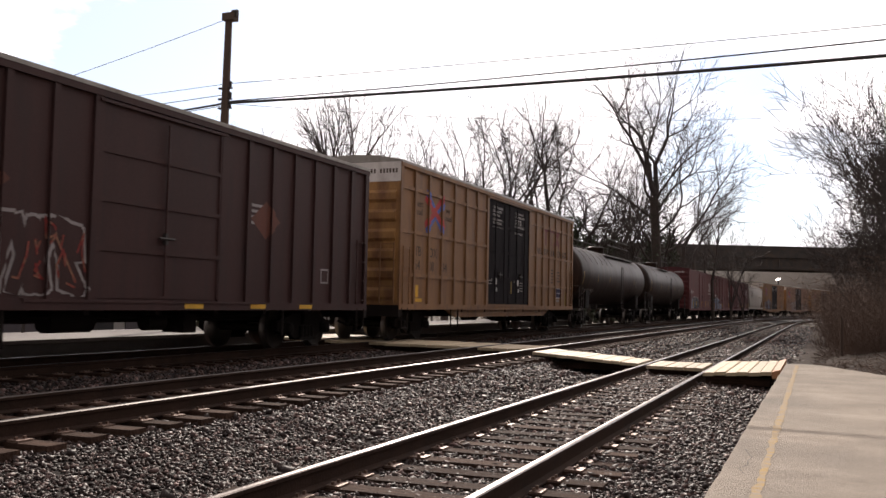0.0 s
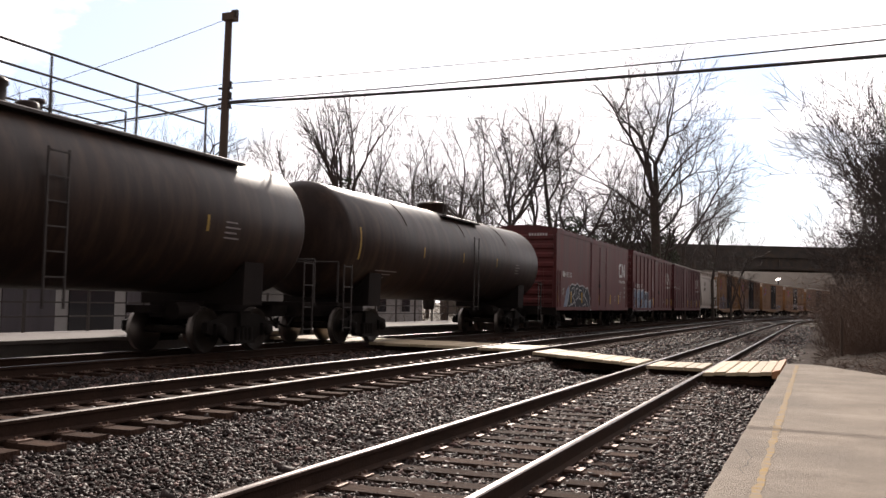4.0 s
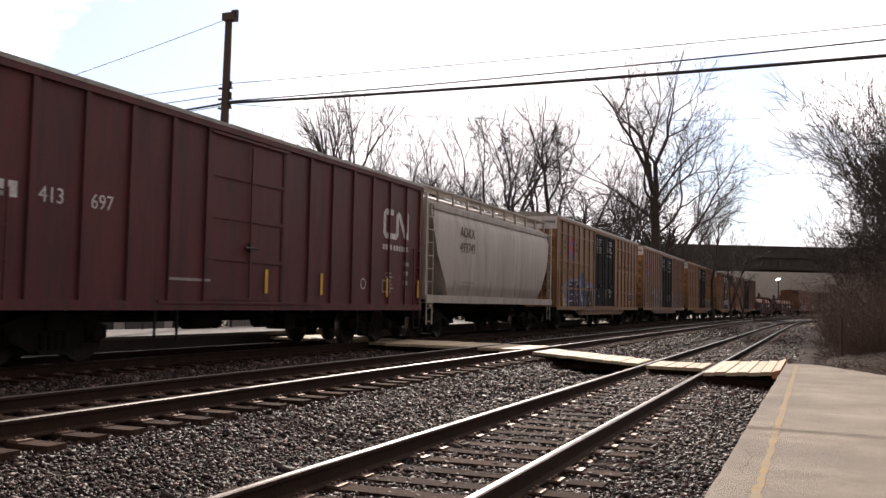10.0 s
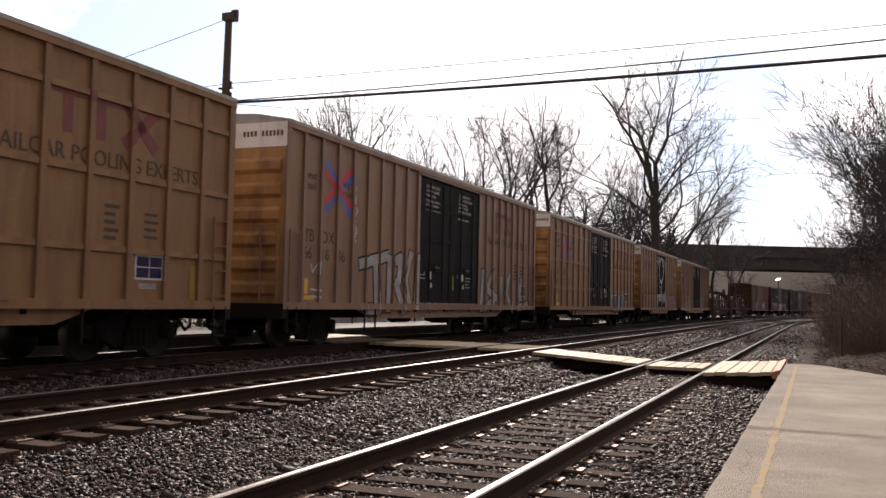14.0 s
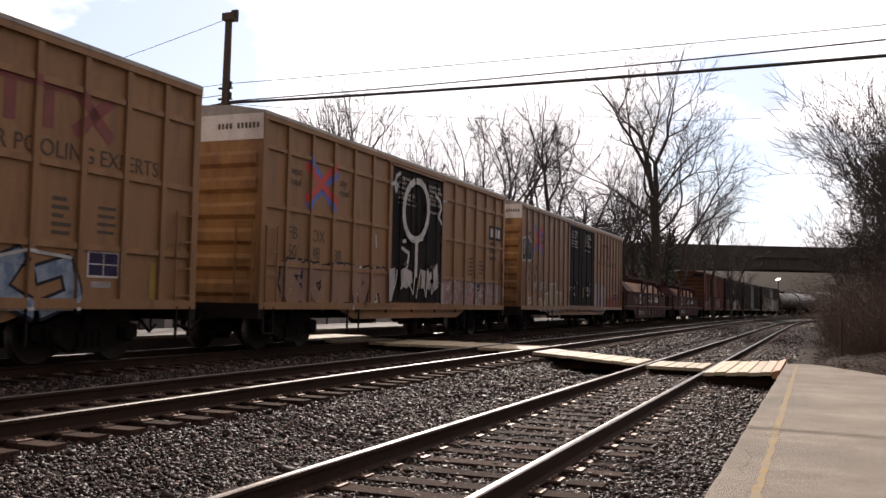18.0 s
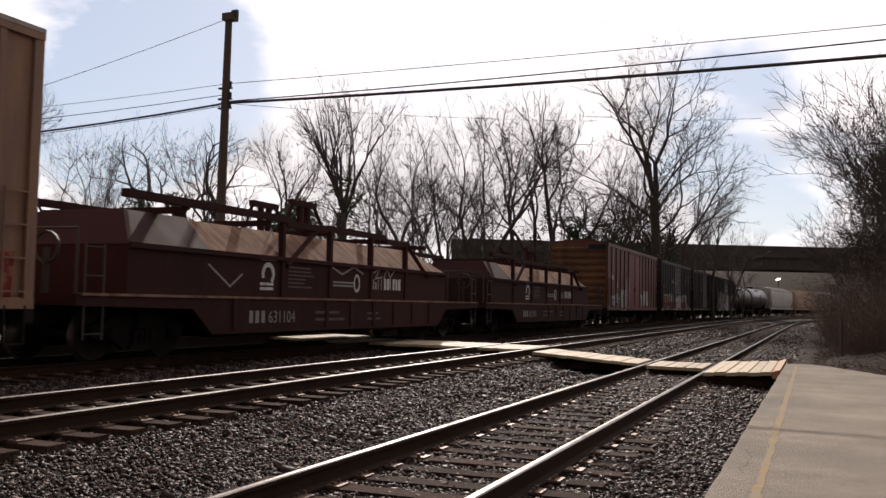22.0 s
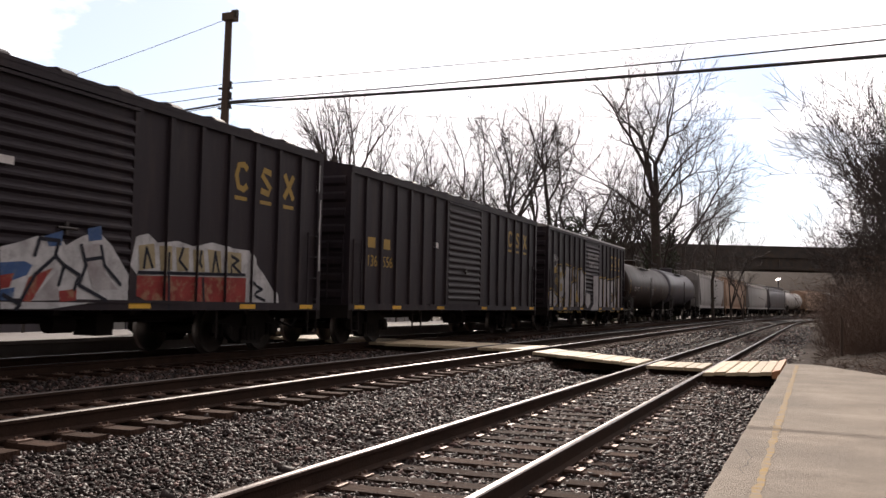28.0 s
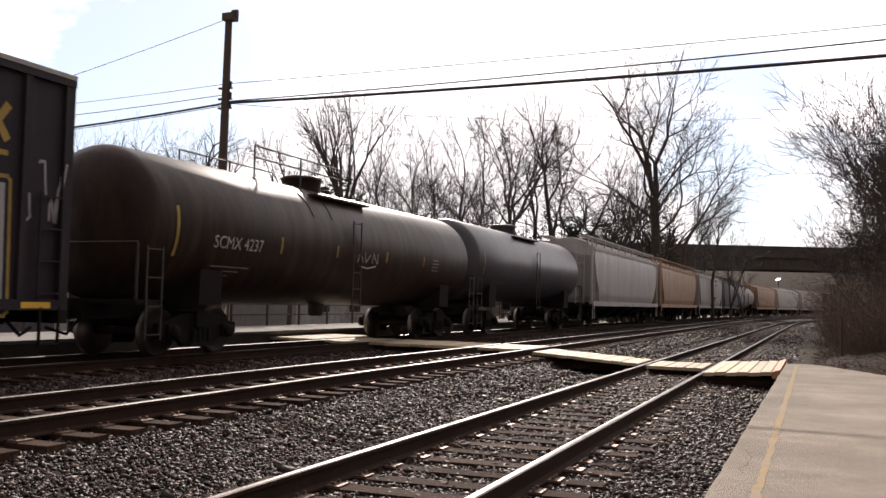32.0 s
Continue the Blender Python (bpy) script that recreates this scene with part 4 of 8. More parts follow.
def build_brush():
    rnd = random.Random(21)
    right = [(0.9 + (y - 29) * 0.004 + abs(rnd.gauss(0, 1.5)), y, -0.2) for y in [29.5 + 34 * rnd.random() ** 1.3 for _ in range(760)]]
    tagged(new("undergrowth", brush_mesh("undergrowth", right, 0.4, 3.4, 6, 1, M["brush"])), "tangled dry brown brush beside the siding", "undergrowth", kind="stuff")
    right2 = [(1.1 + (y - 60) * 0.03 + abs(rnd.gauss(0, 2)), y, -0.3) for y in [rnd.uniform(60, 120) for _ in range(320)]]
    tagged(new("undergrowth", brush_mesh("undergrowth", right2, 1.5, 4.0, 5, 2, M["brush"])), "dry brush along the siding towards the bridge", "undergrowth", kind="stuff")
    wood = []
    for _ in range(560):
        deg = rnd.uniform(-50, -4)
        d = rnd.uniform(46, 100)
        x, y = at_bearing(deg, d)
        if x < -19:
            wood.append((x, y, -0.4))
    tagged(new("undergrowth", brush_mesh("undergrowth", wood, 0.9, 3.2, 6, 3, M["brush"])), "bare undergrowth on the floor of the wood", "undergrowth", kind="stuff")
    # earth bank under the thicket, with leaves
    sh = Shape()
    us, ys = [-0.9, 0.3, 1.0, 2.0, 4.0, 7.0, 12.0], [*np.arange(20.5, 130, 3.0)]
    vs = [(u + max(0, (y - 24)) * 0.022 - (0.25 if y > 60 else 0), y, (-0.3, -0.16, -0.05, 0.12, 0.5, 0.9, 1.0)[i] + rnd.uniform(-0.06, 0.06) - (0.25 if y < 21 else 0)) for y in ys for i, u in enumerate(us)]
    n = len(us)
    sh.add(vs, [(j * n + i, j * n + i + 1, (j + 1) * n + i + 1, (j + 1) * n + i) for j in range(len(ys) - 1) for i in range(n - 1)], 0, True)
    segs = []
    for _ in range(2600):
        y = 20.6 + 26 * rnd.random() ** 1.6
        x = 0.0 + (y - 24) * 0.02 + 2.4 * rnd.random() ** 1.4
        z = float(np.interp(x - max(0, y - 24) * 0.022, us, (-0.3, -0.16, -0.05, 0.12, 0.5, 0.9, 1.0))) + rnd.uniform(-0.02, 0.07)
        f, ln = rnd.uniform(0, math.tau), rnd.uniform(0.04, 0.3)
        segs.append((x, y, z, 0.007, x + ln * math.cos(f), y + ln * math.sin(f), z + rnd.uniform(-0.02, 0.1), 0.004))
    v, f = tube_arrays(segs, 3)
    tagged(new("fallen_sticks", quads_mesh("fallen_sticks", v, f, M["brush"])), "dead sticks and stalks lying under the thicket", "sticks", kind="stuff")
    tagged(new("verge", sh.mesh("verge", M["litter"])), "low bank of earth and dead leaves under the thicket", "verge", kind="structure")
    # evergreen bush behind the far platform
    root = thing("evergreen_bush", "dense dark evergreen shrub beyond the far platform", "shrub", at=pose(*at_bearing(-31.4, 40), -0.42))
    vs, fs = [], []
    for _ in range(3200):
        c = Vector((rnd.gauss(0, 1), rnd.gauss(0, 1), rnd.gauss(0, 1))).normalized() * rnd.uniform(0.4, 1.0)
        c = Vector((c.x * 1.35, c.y * 1.35, 4.3 + c.z * 1.6 + 0.3 * math.sin(c.x * 5)))
        u = Vector((rnd.gauss(0, 1), rnd.gauss(0, 1), rnd.gauss(0, 1))).normalized() * rnd.uniform(0.06, 0.14)
        w = u.orthogonal().normalized() * 0.07
        o = len(vs)
        vs += [c - u, c + w, c + u, c - w]
        fs.append((o, o + 1, o + 2, o + 3))
    part("crown", raw_mesh("crown", vs, fs, [M["leaf"]]), None, root)
    part("trunk", Shape().tube([(0, 0, 0), (0.05, 0, 1.8), (0, 0.05, 4.2)], [0.12, 0.1, 0.05], 7), M["bark"], root)
    # lone stake by the siding
    tagged(new("marker_post", Shape().tube([(0.75, 29.7, -0.4), (0.76, 29.7, 1.1)], [0.05, 0.045], 6).mesh("marker_post", M["pole"])), "thin grey wooden stake at the edge of the thicket", "post")


def build_shed():
    root = thing("station_shed", "low pale building with a dark roof behind the far platform", "building", at=pose(-24.0, 0, -0.42))
    y0, y1, h = 40.0, 56.0, 2.5
    part("wall", Shape().box(-4, 0, y0, y1, 0, h), M["siding"], root)
    part("roof", Shape().prism([(-4.5, h), (0.5, h), (0.5, h + 0.12), (-2, h + 1.2), (-4.5, h + 0.12)], y0 - 0.4, y1 + 0.4, "y"), M["roof_dark"], root)
    for y in (42.0, 45.5, 49.0, 52.5):
        w = part("window", Shape().box(0.0, 0.05, y, y + 1.4, 1.0, 2.1), M["siding"], root)
        part("pane", Shape().box(0.05, 0.06, y + 0.08, y + 1.32, 1.08, 2.02), M["glass"], w)
    root = thing("garage_row", "row of pale lock-up garages beyond the far platform", "building", at=pose(-26.0, 0, -0.42))
    part("wall", Shape().box(-5, 0, 14, 33, 0, 2.3), M["siding"], root)
    part("roof", Shape().box(-5.3, 0.3, 13.7, 33.3, 2.3, 2.5), M["roof_dark"], root)
    for i in range(6):
        part("door", Shape().box(0.0, 0.05, 14.5 + i * 3.1, 16.9 + i * 3.1, 0.05, 2.05), M["tank_grey"] if i % 2 else M["glass"], root)


# ---- train ----
V_TRAIN = 10.673
WHEEL_R = 0.457
CARS = []  # (root, place of its middle at 0 s, half distance of its trucks, wheelsets)


def shared(key, make, cache={}):
    if key not in cache:
        cache[key] = make()
    return cache[key]


def wheel_mesh():
    sh = Shape()
    for sd in (-1, 1):
        x = sd * 0.7525
        sh.lathe([(x - 0.07 * sd, 0.02), (x - 0.07 * sd, 0.483), (x - 0.045 * sd, 0.483), (x - 0.035 * sd, WHEEL_R + 0.004), (x + 0.065 * sd, WHEEL_R - 0.004)], "x", 24, m=1)
        sh.lathe([(x + 0.065 * sd, WHEEL_R - 0.004), (x + 0.065 * sd, 0.39), (x + 0.03 * sd, 0.36), (x + 0.02 * sd, 0.18), (x + 0.07 * sd, 0.15), (x + 0.07 * sd, 0.09), (x + 0.28 * sd, 0.085), (x + 0.28 * sd, 0.0)], "x", 24)
        for k in range(3):
            a = k * math.tau / 3
            sh.box(x + 0.276 * sd, x + 0.3 * sd, 0.05 * math.cos(a) - 0.012, 0.05 * math.cos(a) + 0.012, 0.05 * math.sin(a) - 0.012, 0.05 * math.sin(a) + 0.012)
    sh.tube([(-0.75, 0, 0), (0.75, 0, 0)], 0.085, 10)
    return sh.mesh("wheelset", M["wheel"], M["tread"])


def frame_mesh():
    sh = Shape()
    out = [(-1.2, 0.42), (-1.2, 0.62), (-0.95, 0.66), (-0.5, 0.8), (0.5, 0.8), (0.95, 0.66), (1.2, 0.62), (1.2, 0.42), (1.05, 0.36), (0.75, 0.38), (0.42, 0.2), (-0.42, 0.2), (-0.75, 0.38), (-1.05, 0.36)]
    sh.prism(out, -0.06, 0.06, "x")
    for y in (-0.84, 0.84):
        sh.box(-0.13, 0.13, y - 0.15, y + 0.15, 0.34, 0.6)
        sh.lathe([(0.1, 0.13), (0.2, 0.12), (0.22, 0.08), (0.22, 0.01)], "x", 10, (0, y, 0.457))
    for y in (-0.22, -0.07, 0.08, 0.23):
        sh.tube([(0.1, y, 0.24), (0.1, y, 0.52)], 0.06, 8)
    sh.box(-0.16, 0.16, -0.36, 0.36, 0.18, 0.25)
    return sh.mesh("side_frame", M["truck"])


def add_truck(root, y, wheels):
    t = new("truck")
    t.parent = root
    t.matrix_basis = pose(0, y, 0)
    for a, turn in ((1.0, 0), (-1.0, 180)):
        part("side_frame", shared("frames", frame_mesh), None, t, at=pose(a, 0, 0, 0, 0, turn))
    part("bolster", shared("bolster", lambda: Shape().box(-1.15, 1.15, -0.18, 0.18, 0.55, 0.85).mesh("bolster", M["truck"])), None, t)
    for d in (-0.89, 0.89):
        w = part("wheelset", shared("wheel", wheel_mesh), None, t, "steel wheels on an axle", at=pose(0, d, WHEEL_R))
        wheels.append((w, d))


def add_coupler(root, half, z=0.86):
    for sd in (-1, 1):
        sh = Shape().box(-0.09, 0.09, *sorted((sd * (half - 0.3), sd * (half + 0.42))), z - 0.09, z + 0.09)
        sh.box(-0.17, 0.17, *sorted((sd * (half + 0.38), sd * (half + 0.78))), z - 0.16, z + 0.16)
        sh.tube([(0.25, sd * (half + 0.05), z - 0.1), (0.25, sd * (half + 0.4), z - 0.42), (0.12, sd * (half + 0.75), z - 0.3)], 0.03, 6)
        part("coupler", sh, M["truck"], root)


def ladder(root, x, y, z0, z1, w, material, axis="y", n=None):
    """Ladder or grab irons with its rungs along the side (axis y) or across the end (axis x)."""
    n = n or max(2, int((z1 - z0) / 0.38) + 1)
    sh = Shape()
    for k in range(n):
        z = z0 + (z1 - z0) * k / (n - 1)
        if axis == "y":
            sh.box(x, x + 0.03, y - w / 2, y + w / 2, z - 0.012, z + 0.012)
        else:
            sh.box(x - w / 2, x + w / 2, y - 0.015, y + 0.015, z - 0.012, z + 0.012)
    for sd in (-1, 1):
        if axis == "y":
            sh.box(x, x + 0.03, y + sd * w / 2 - 0.015, y + sd * w / 2 + 0.015, z0 - 0.1, z1 + 0.05)
        else:
            sh.box(x + sd * w / 2 - 0.015, x + sd * w / 2 + 0.015, y - 0.015, y + 0.015, z0 - 0.1, z1 + 0.05)
    return part("ladder", sh, material, root)


def clip_band(poly, a, b):
    """Part of a polygon of (y, z) with y between a and b."""
    for lim, keep in ((a, 1), (b, -1)):
        res = []
        for (y0, z0), (y1, z1) in zip(poly, poly[1:] + poly[:1]):
            i0, i1 = (y0 - lim) * keep >= 0, (y1 - lim) * keep >= 0
            if i0:
                res.append((y0, z0))
            if i0 != i1:
                t = (lim - y0) / (y1 - y0)
                res.append((lim, z0 + (z1 - z0) * t))
        poly = res
        if len(poly) < 3:
            return []
    return poly


class Side:
    """The side of a car that carries posts: where paint lies on panel and post."""

    def __init__(self, panel, proud, posts):
        self.panel, self.proud, self.posts = panel, proud, sorted(posts)

    def lay(self, sh, poly, lift, m=0):
        ys = [p[0] for p in poly]
        lo, hi = min(ys), max(ys)
        at = lo
        for a, b, d in self.posts + [(1e6, 1e6, 0)]:
            if b <= lo:
                continue
            for q0, q1, dep in ((at, min(a, hi), 0.0), (max(a, lo), min(b, hi), d)):
                if q1 - q0 > 1e-4:
                    c = clip_band(poly, q0, q1)
                    if len(c) >= 3:
                        sh.add([(self.panel + dep + lift, y, z) for y, z in c], [tuple(range(len(c)))], m)
            at = b
            if b >= hi:
                break


def ribbon(pts, w):
    """Outline of a bent strip of width w along (y, z) points, as separate quads."""
    res = []
    for (y0, z0), (y1, z1) in zip(pts, pts[1:]):
        d = math.hypot(y1 - y0, z1 - z0) or 1
        ny, nz = -(z1 - z0) / d * w / 2, (y1 - y0) / d * w / 2
        ey, ez = (y1 - y0) / d * w * 0.3, (z1 - z0) / d * w * 0.3
        res.append([(y0 + ny - ey, z0 + nz - ez), (y1 + ny + ey, z1 + nz + ez), (y1 - ny + ey, z1 - nz + ez), (y0 - ny - ey, z0 - nz - ez)])
    for y, z in pts[1:-1]:
        res.append([(y + w / 2 * math.cos(k * math.tau / 10), z + w / 2 * math.sin(k * math.tau / 10)) for k in range(10)])
    return res


def strip(sh, side, pts, w, lift):
    """A continuous bent band of even width."""
    n = len(pts)
    edge = []
    for i, (y, z) in enumerate(pts):
        a, b = pts[max(0, i - 1)], pts[min(n - 1, i + 1)]
        m = math.hypot(b[0] - a[0], b[1] - a[1]) or 1
        ny, nz = -(b[1] - a[1]) / m * w / 2, (b[0] - a[0]) / m * w / 2
        edge.append(((y + ny, z + nz), (y - ny, z - nz)))
    for (p, q), (r2, s2) in zip(edge, edge[1:]):
        side.lay(sh, [p, r2, s2, q], lift)
    sh.weld = True


def blots(root, side, half, polys, material, lift, label):
    """Sprayed flat shapes, by metres from the leading end and height."""
    sh = Shape()
    for k, p in enumerate(polys):
        side.lay(sh, [(u - half, z) for u, z in p], lift + 0.0003 * k)
    tagged(part("graffiti", sh, material, root, label), kind="stuff")


def lines(root, side, half, strokes, material, width, lift, label):
    """Sprayed bent lines of one width."""
    sh = Shape()
    for k, p in enumerate(strokes):
        for j, q in enumerate(ribbon([(u - half, z) for u, z in p], width)):
            side.lay(sh, q, lift + 0.0002 * k + 0.00005 * j)
    tagged(part("graffiti", sh, material, root, label), kind="stuff")


def bubbles(root, side, half, polys, fill, edge, rim, label):
    """Filled sprayed letters in an outline, and a coloured rim round it."""
    shut = [p + p[:2] for p in polys]
    if rim:
        lines(root, side, half, shut, rim, 0.26, 0.003, "coloured sprayed rim")
    lines(root, side, half, shut, edge, 0.14, 0.0075, "sprayed outline")
    blots(root, side, half, polys, fill, 0.013, label)


def letters(root, side, half, strokes, width, fill, edge):
    """Fat sprayed strokes in a dark outline."""
    lines(root, side, half, strokes, edge, width + 0.1, 0.004, "dark sprayed outline")
    lines(root, side, half, strokes, fill, width, 0.011, "sprayed letter strokes")


STROKES = (
    [(0.05, 0), (0.1, 1), (0.5, 0.42), (0.9, 1), (0.95, 0)], [(0.9, 0.95), (0.2, 0.9), (0.15, 0.55), (0.85, 0.45), (0.8, 0.05), (0.1, 0.1)], [(0.1, 0.95), (0.45, 0.05), (0.9, 0.95)],
    [(0.15, 0), (0.2, 1), (0.85, 0.8), (0.3, 0.5), (0.9, 0)], [(0.2, 1), (0.5, 0.95), (0.5, 0.05), (0.85, 0)], [(0.85, 0.9), (0.25, 0.95), (0.1, 0.5), (0.25, 0.05), (0.9, 0.1)], [(0.1, 0), (0.5, 1), (0.9, 0), (0.6, 0.4)])


def graffiti(root, side, y0, y1, z0, z1, seed, n, fill, edge, extra=None, cloud=None, style="block", fat=0.34):
    """Sprayed shapes: cloudy ground, fat bent strokes in an outline, thin strokes and drips across."""
    rnd = random.Random(seed)
    w, h = (y1 - y0) / n, z1 - z0
    if cloud:
        sh = Shape()
        for i in range(n + 2):
            cy, cz = y0 + (i - 0.2) * w * 0.95, z0 + h * rnd.uniform(0.4, 0.7)
            k = 18
            side.lay(sh, [(cy + w * 0.7 * rnd.uniform(0.8, 1.25) * math.cos(q * math.tau / k), max(z0 - 0.02, cz + h * 0.45 * rnd.uniform(0.75, 1.25) * math.sin(q * math.tau / k))) for q in range(k)], 0.002 + 0.0003 * i)
        tagged(part("graffiti", sh, cloud, root, "sprayed cloudy background"), kind="stuff")
    se, sf, sx = Shape(), Shape(), Shape()
    sw = min(w, h) * fat * 1.1
    for i in range(n):
        pts = list(rnd.choice(STROKES))
        pts += [(1 - q, r2) for q, r2 in rnd.choice(STROKES)][:rnd.randint(2, 4)]
        lean = rnd.uniform(-0.12, 0.12) * h
        p = [(y0 + w * (i + 0.02 + 0.96 * a) + lean * (b - 0.5) + rnd.uniform(-0.05, 0.05) * w, z0 + sw * 0.45 + (h - sw * 0.9) * b + rnd.uniform(-0.05, 0.05) * h) for a, b in pts]
        if style == "blob":
            p = [q for k in range(len(p) - 1) for q in (p[k], ((p[k][0] + p[k + 1][0]) / 2 + rnd.uniform(-0.1, 0.1) * w, (p[k][1] + p[k + 1][1]) / 2 + rnd.uniform(-0.1, 0.1) * h))] + [p[-1]]
        lim = lambda q: [(a, min(max(b, z0 - 0.01), z1 + 0.05)) for a, b in q]
        for k, q in enumerate(ribbon(p, sw + 0.11)):
            side.lay(se, lim(q), 0.004 + 0.0005 * i + 0.0001 * k)
        for k, q in enumerate(ribbon(p, sw)):
            side.lay(sf, lim(q), 0.011 + 0.0005 * i + 0.0001 * k)
        # slits, highlights, drips
        for _ in range(3):
            k = rnd.randrange(len(p) - 1)
            (ya, za), (yb, zb) = p[k], p[k + 1]
            t0, t1 = sorted((rnd.random(), rnd.random()))
            q = ribbon([(ya + (yb - ya) * t0, za + (zb - za) * t0), (ya + (yb - ya) * t1, za + (zb - za) * t1)], 0.035)[0]
            side.lay(sx if extra else se, lim(q), 0.018 + 0.0004 * i)
        if extra:
            for _ in range(3):
                q = [(y0 + w * (i + rnd.random()), z0 + h * rnd.random())]
                for _ in range(3):
                    q.append((q[-1][0] + rnd.uniform(-0.3, 0.3) * w, q[-1][1] + rnd.uniform(-0.3, 0.3) * h))
                for e in ribbon(q, 0.035):
                    side.lay(sx, lim(e), 0.02 + 0.0004 * i)
    tagged(part("graffiti", se, edge, root, "sprayed outline"), kind="stuff")
    tagged(part("graffiti", sf, fill, root, "sprayed letter-like shapes"), kind="stuff")
    if extra and sx.f:
        tagged(part("graffiti", sx, extra, root, "sprayed strokes"), kind="stuff")


def scrawl(root, side, y, z, w, h, seed, material, n=4, thick=0.05):
    rnd = random.Random(seed)
    sh = Shape()
    for i in range(n):
        p = [(y + w * (i + rnd.uniform(0, 0.4)) / n, z + h * rnd.random())]
        for _ in range(4):
            p.append((p[-1][0] + rnd.uniform(-0.35, 0.55) * w / n, min(z + h, max(z, p[-1][1] + rnd.uniform(-0.7, 0.7) * h))))
        for q in ribbon(p, thick):
            side.lay(sh, q, 0.006 + 0.0005 * i)
    tagged(part("graffiti", sh, material, root, "thin sprayed scrawl"), kind="stuff")


def bars(root, side, y, z, w, rows, pitch, thick, material, seed=0, label="painted data lines"):
    """Small stencilled lines that cannot be read, as bars."""
    rnd = random.Random(seed + int(y * 10))
    sh = Shape()
    for i in range(rows):
        ww = w * rnd.uniform(0.6, 1.0)
        zz = z - i * pitch
        side.lay(sh, [(y, zz), (y + ww, zz), (y + ww, zz + thick), (y, zz + thick)], 0.005)
    tagged(part("stencil", sh, material, root, label), kind="stuff")


def patch(root, side, poly, material, name="marking", label="", lift=0.006):
    sh = Shape()
    side.lay(sh, poly, lift)
    return part(name, sh, material, root, label)


def rect(y, z, w, h):
    return [(y, z), (y + w, z), (y + w, z + h), (y, z + h)]


def words(root, side, body, y, z, h, material, lift=0.006):
    me = text_mesh(body, h)
    me.materials.append(material)
    return tagged(part("lettering", me, None, root, at=pose(side.panel + lift, y, z)), kind="stuff")


def start_car(name, label, category, lead, length, truck_in, group="freight cars of the train"):
    root = thing(name, label, category, group)
    wheels = []
    half = length / 2
    tr = half - truck_in
    for sd in (-1, 1):
        add_truck(root, sd * tr, wheels)
    add_coupler(root, half)
    CARS.append((root, lead + half, tr, wheels))
    return root, half


def corrugated_end(root, sd, half, hw, z0, z1, n, material, cap=0.0, capmat=None, label=""):
    """A pressed end of a boxcar with level ribs."""
    sh = Shape()
    y = sd * half
    sh.box(-hw, hw, *sorted((y - sd * 0.06, y)), z0, z1)
    zt = z1 - cap
    for i in range(n):
        za = z0 + 0.15 + (zt - z0 - 0.2) * i / n
        zb = za + (zt - z0) / n * 0.62
        prof = [(y, za), (y + sd * 0.07, za + (zb - za) * 0.25), (y + sd * 0.07, za + (zb - za) * 0.75), (y, zb)]
        sh.prism(prof, -hw + 0.12, hw - 0.12, "x")
    e = part("end", sh, material, root, label)
    if cap:
        part("end_cap", Shape().box(-hw, hw, *sorted((y, y + sd * 0.012)), zt, z1), capmat, root, "white painted top of the end")
    return e


def roof_mesh(half, hw, z, rise, ribs, humps):
    """A low gable roof with cross ribs; humps: ribs that stand up at the eaves."""
    sh = Shape()
    prof = [(-hw - 0.03, z - 0.07), (hw + 0.03, z - 0.07), (hw + 0.03, z), (hw * 0.5, z + rise * 0.7), (0, z + rise), (-hw * 0.5, z + rise * 0.7), (-hw - 0.03, z)]
    sh.prism(prof, -half, half, "y")
    for i in range(ribs + 1):
        y = -half + 0.06 + (2 * half - 0.12) * i / ribs
        w = 0.045
        if humps and 0 < i < ribs:
            q = [(-hw, z - 0.01), (hw, z - 0.01), (hw - 0.05, z + 0.05), (hw - 0.14, z + rise * 0.25 + 0.065), (hw * 0.5, z + rise * 0.7 + 0.05), (0, z + rise + 0.05), (-hw * 0.5, z + rise * 0.7 + 0.05), (-hw + 0.14, z + rise * 0.25 + 0.065), (-hw + 0.05, z + 0.05)]
            w = 0.16
        else:
            q = [(-hw, z), (hw, z), (hw * 0.5, z + rise * 0.7 + 0.035), (0, z + rise + 0.03), (-hw * 0.5, z + rise * 0.7 + 0.035)]
        sh.prism(q, y - w, y + w, "y")
    return sh


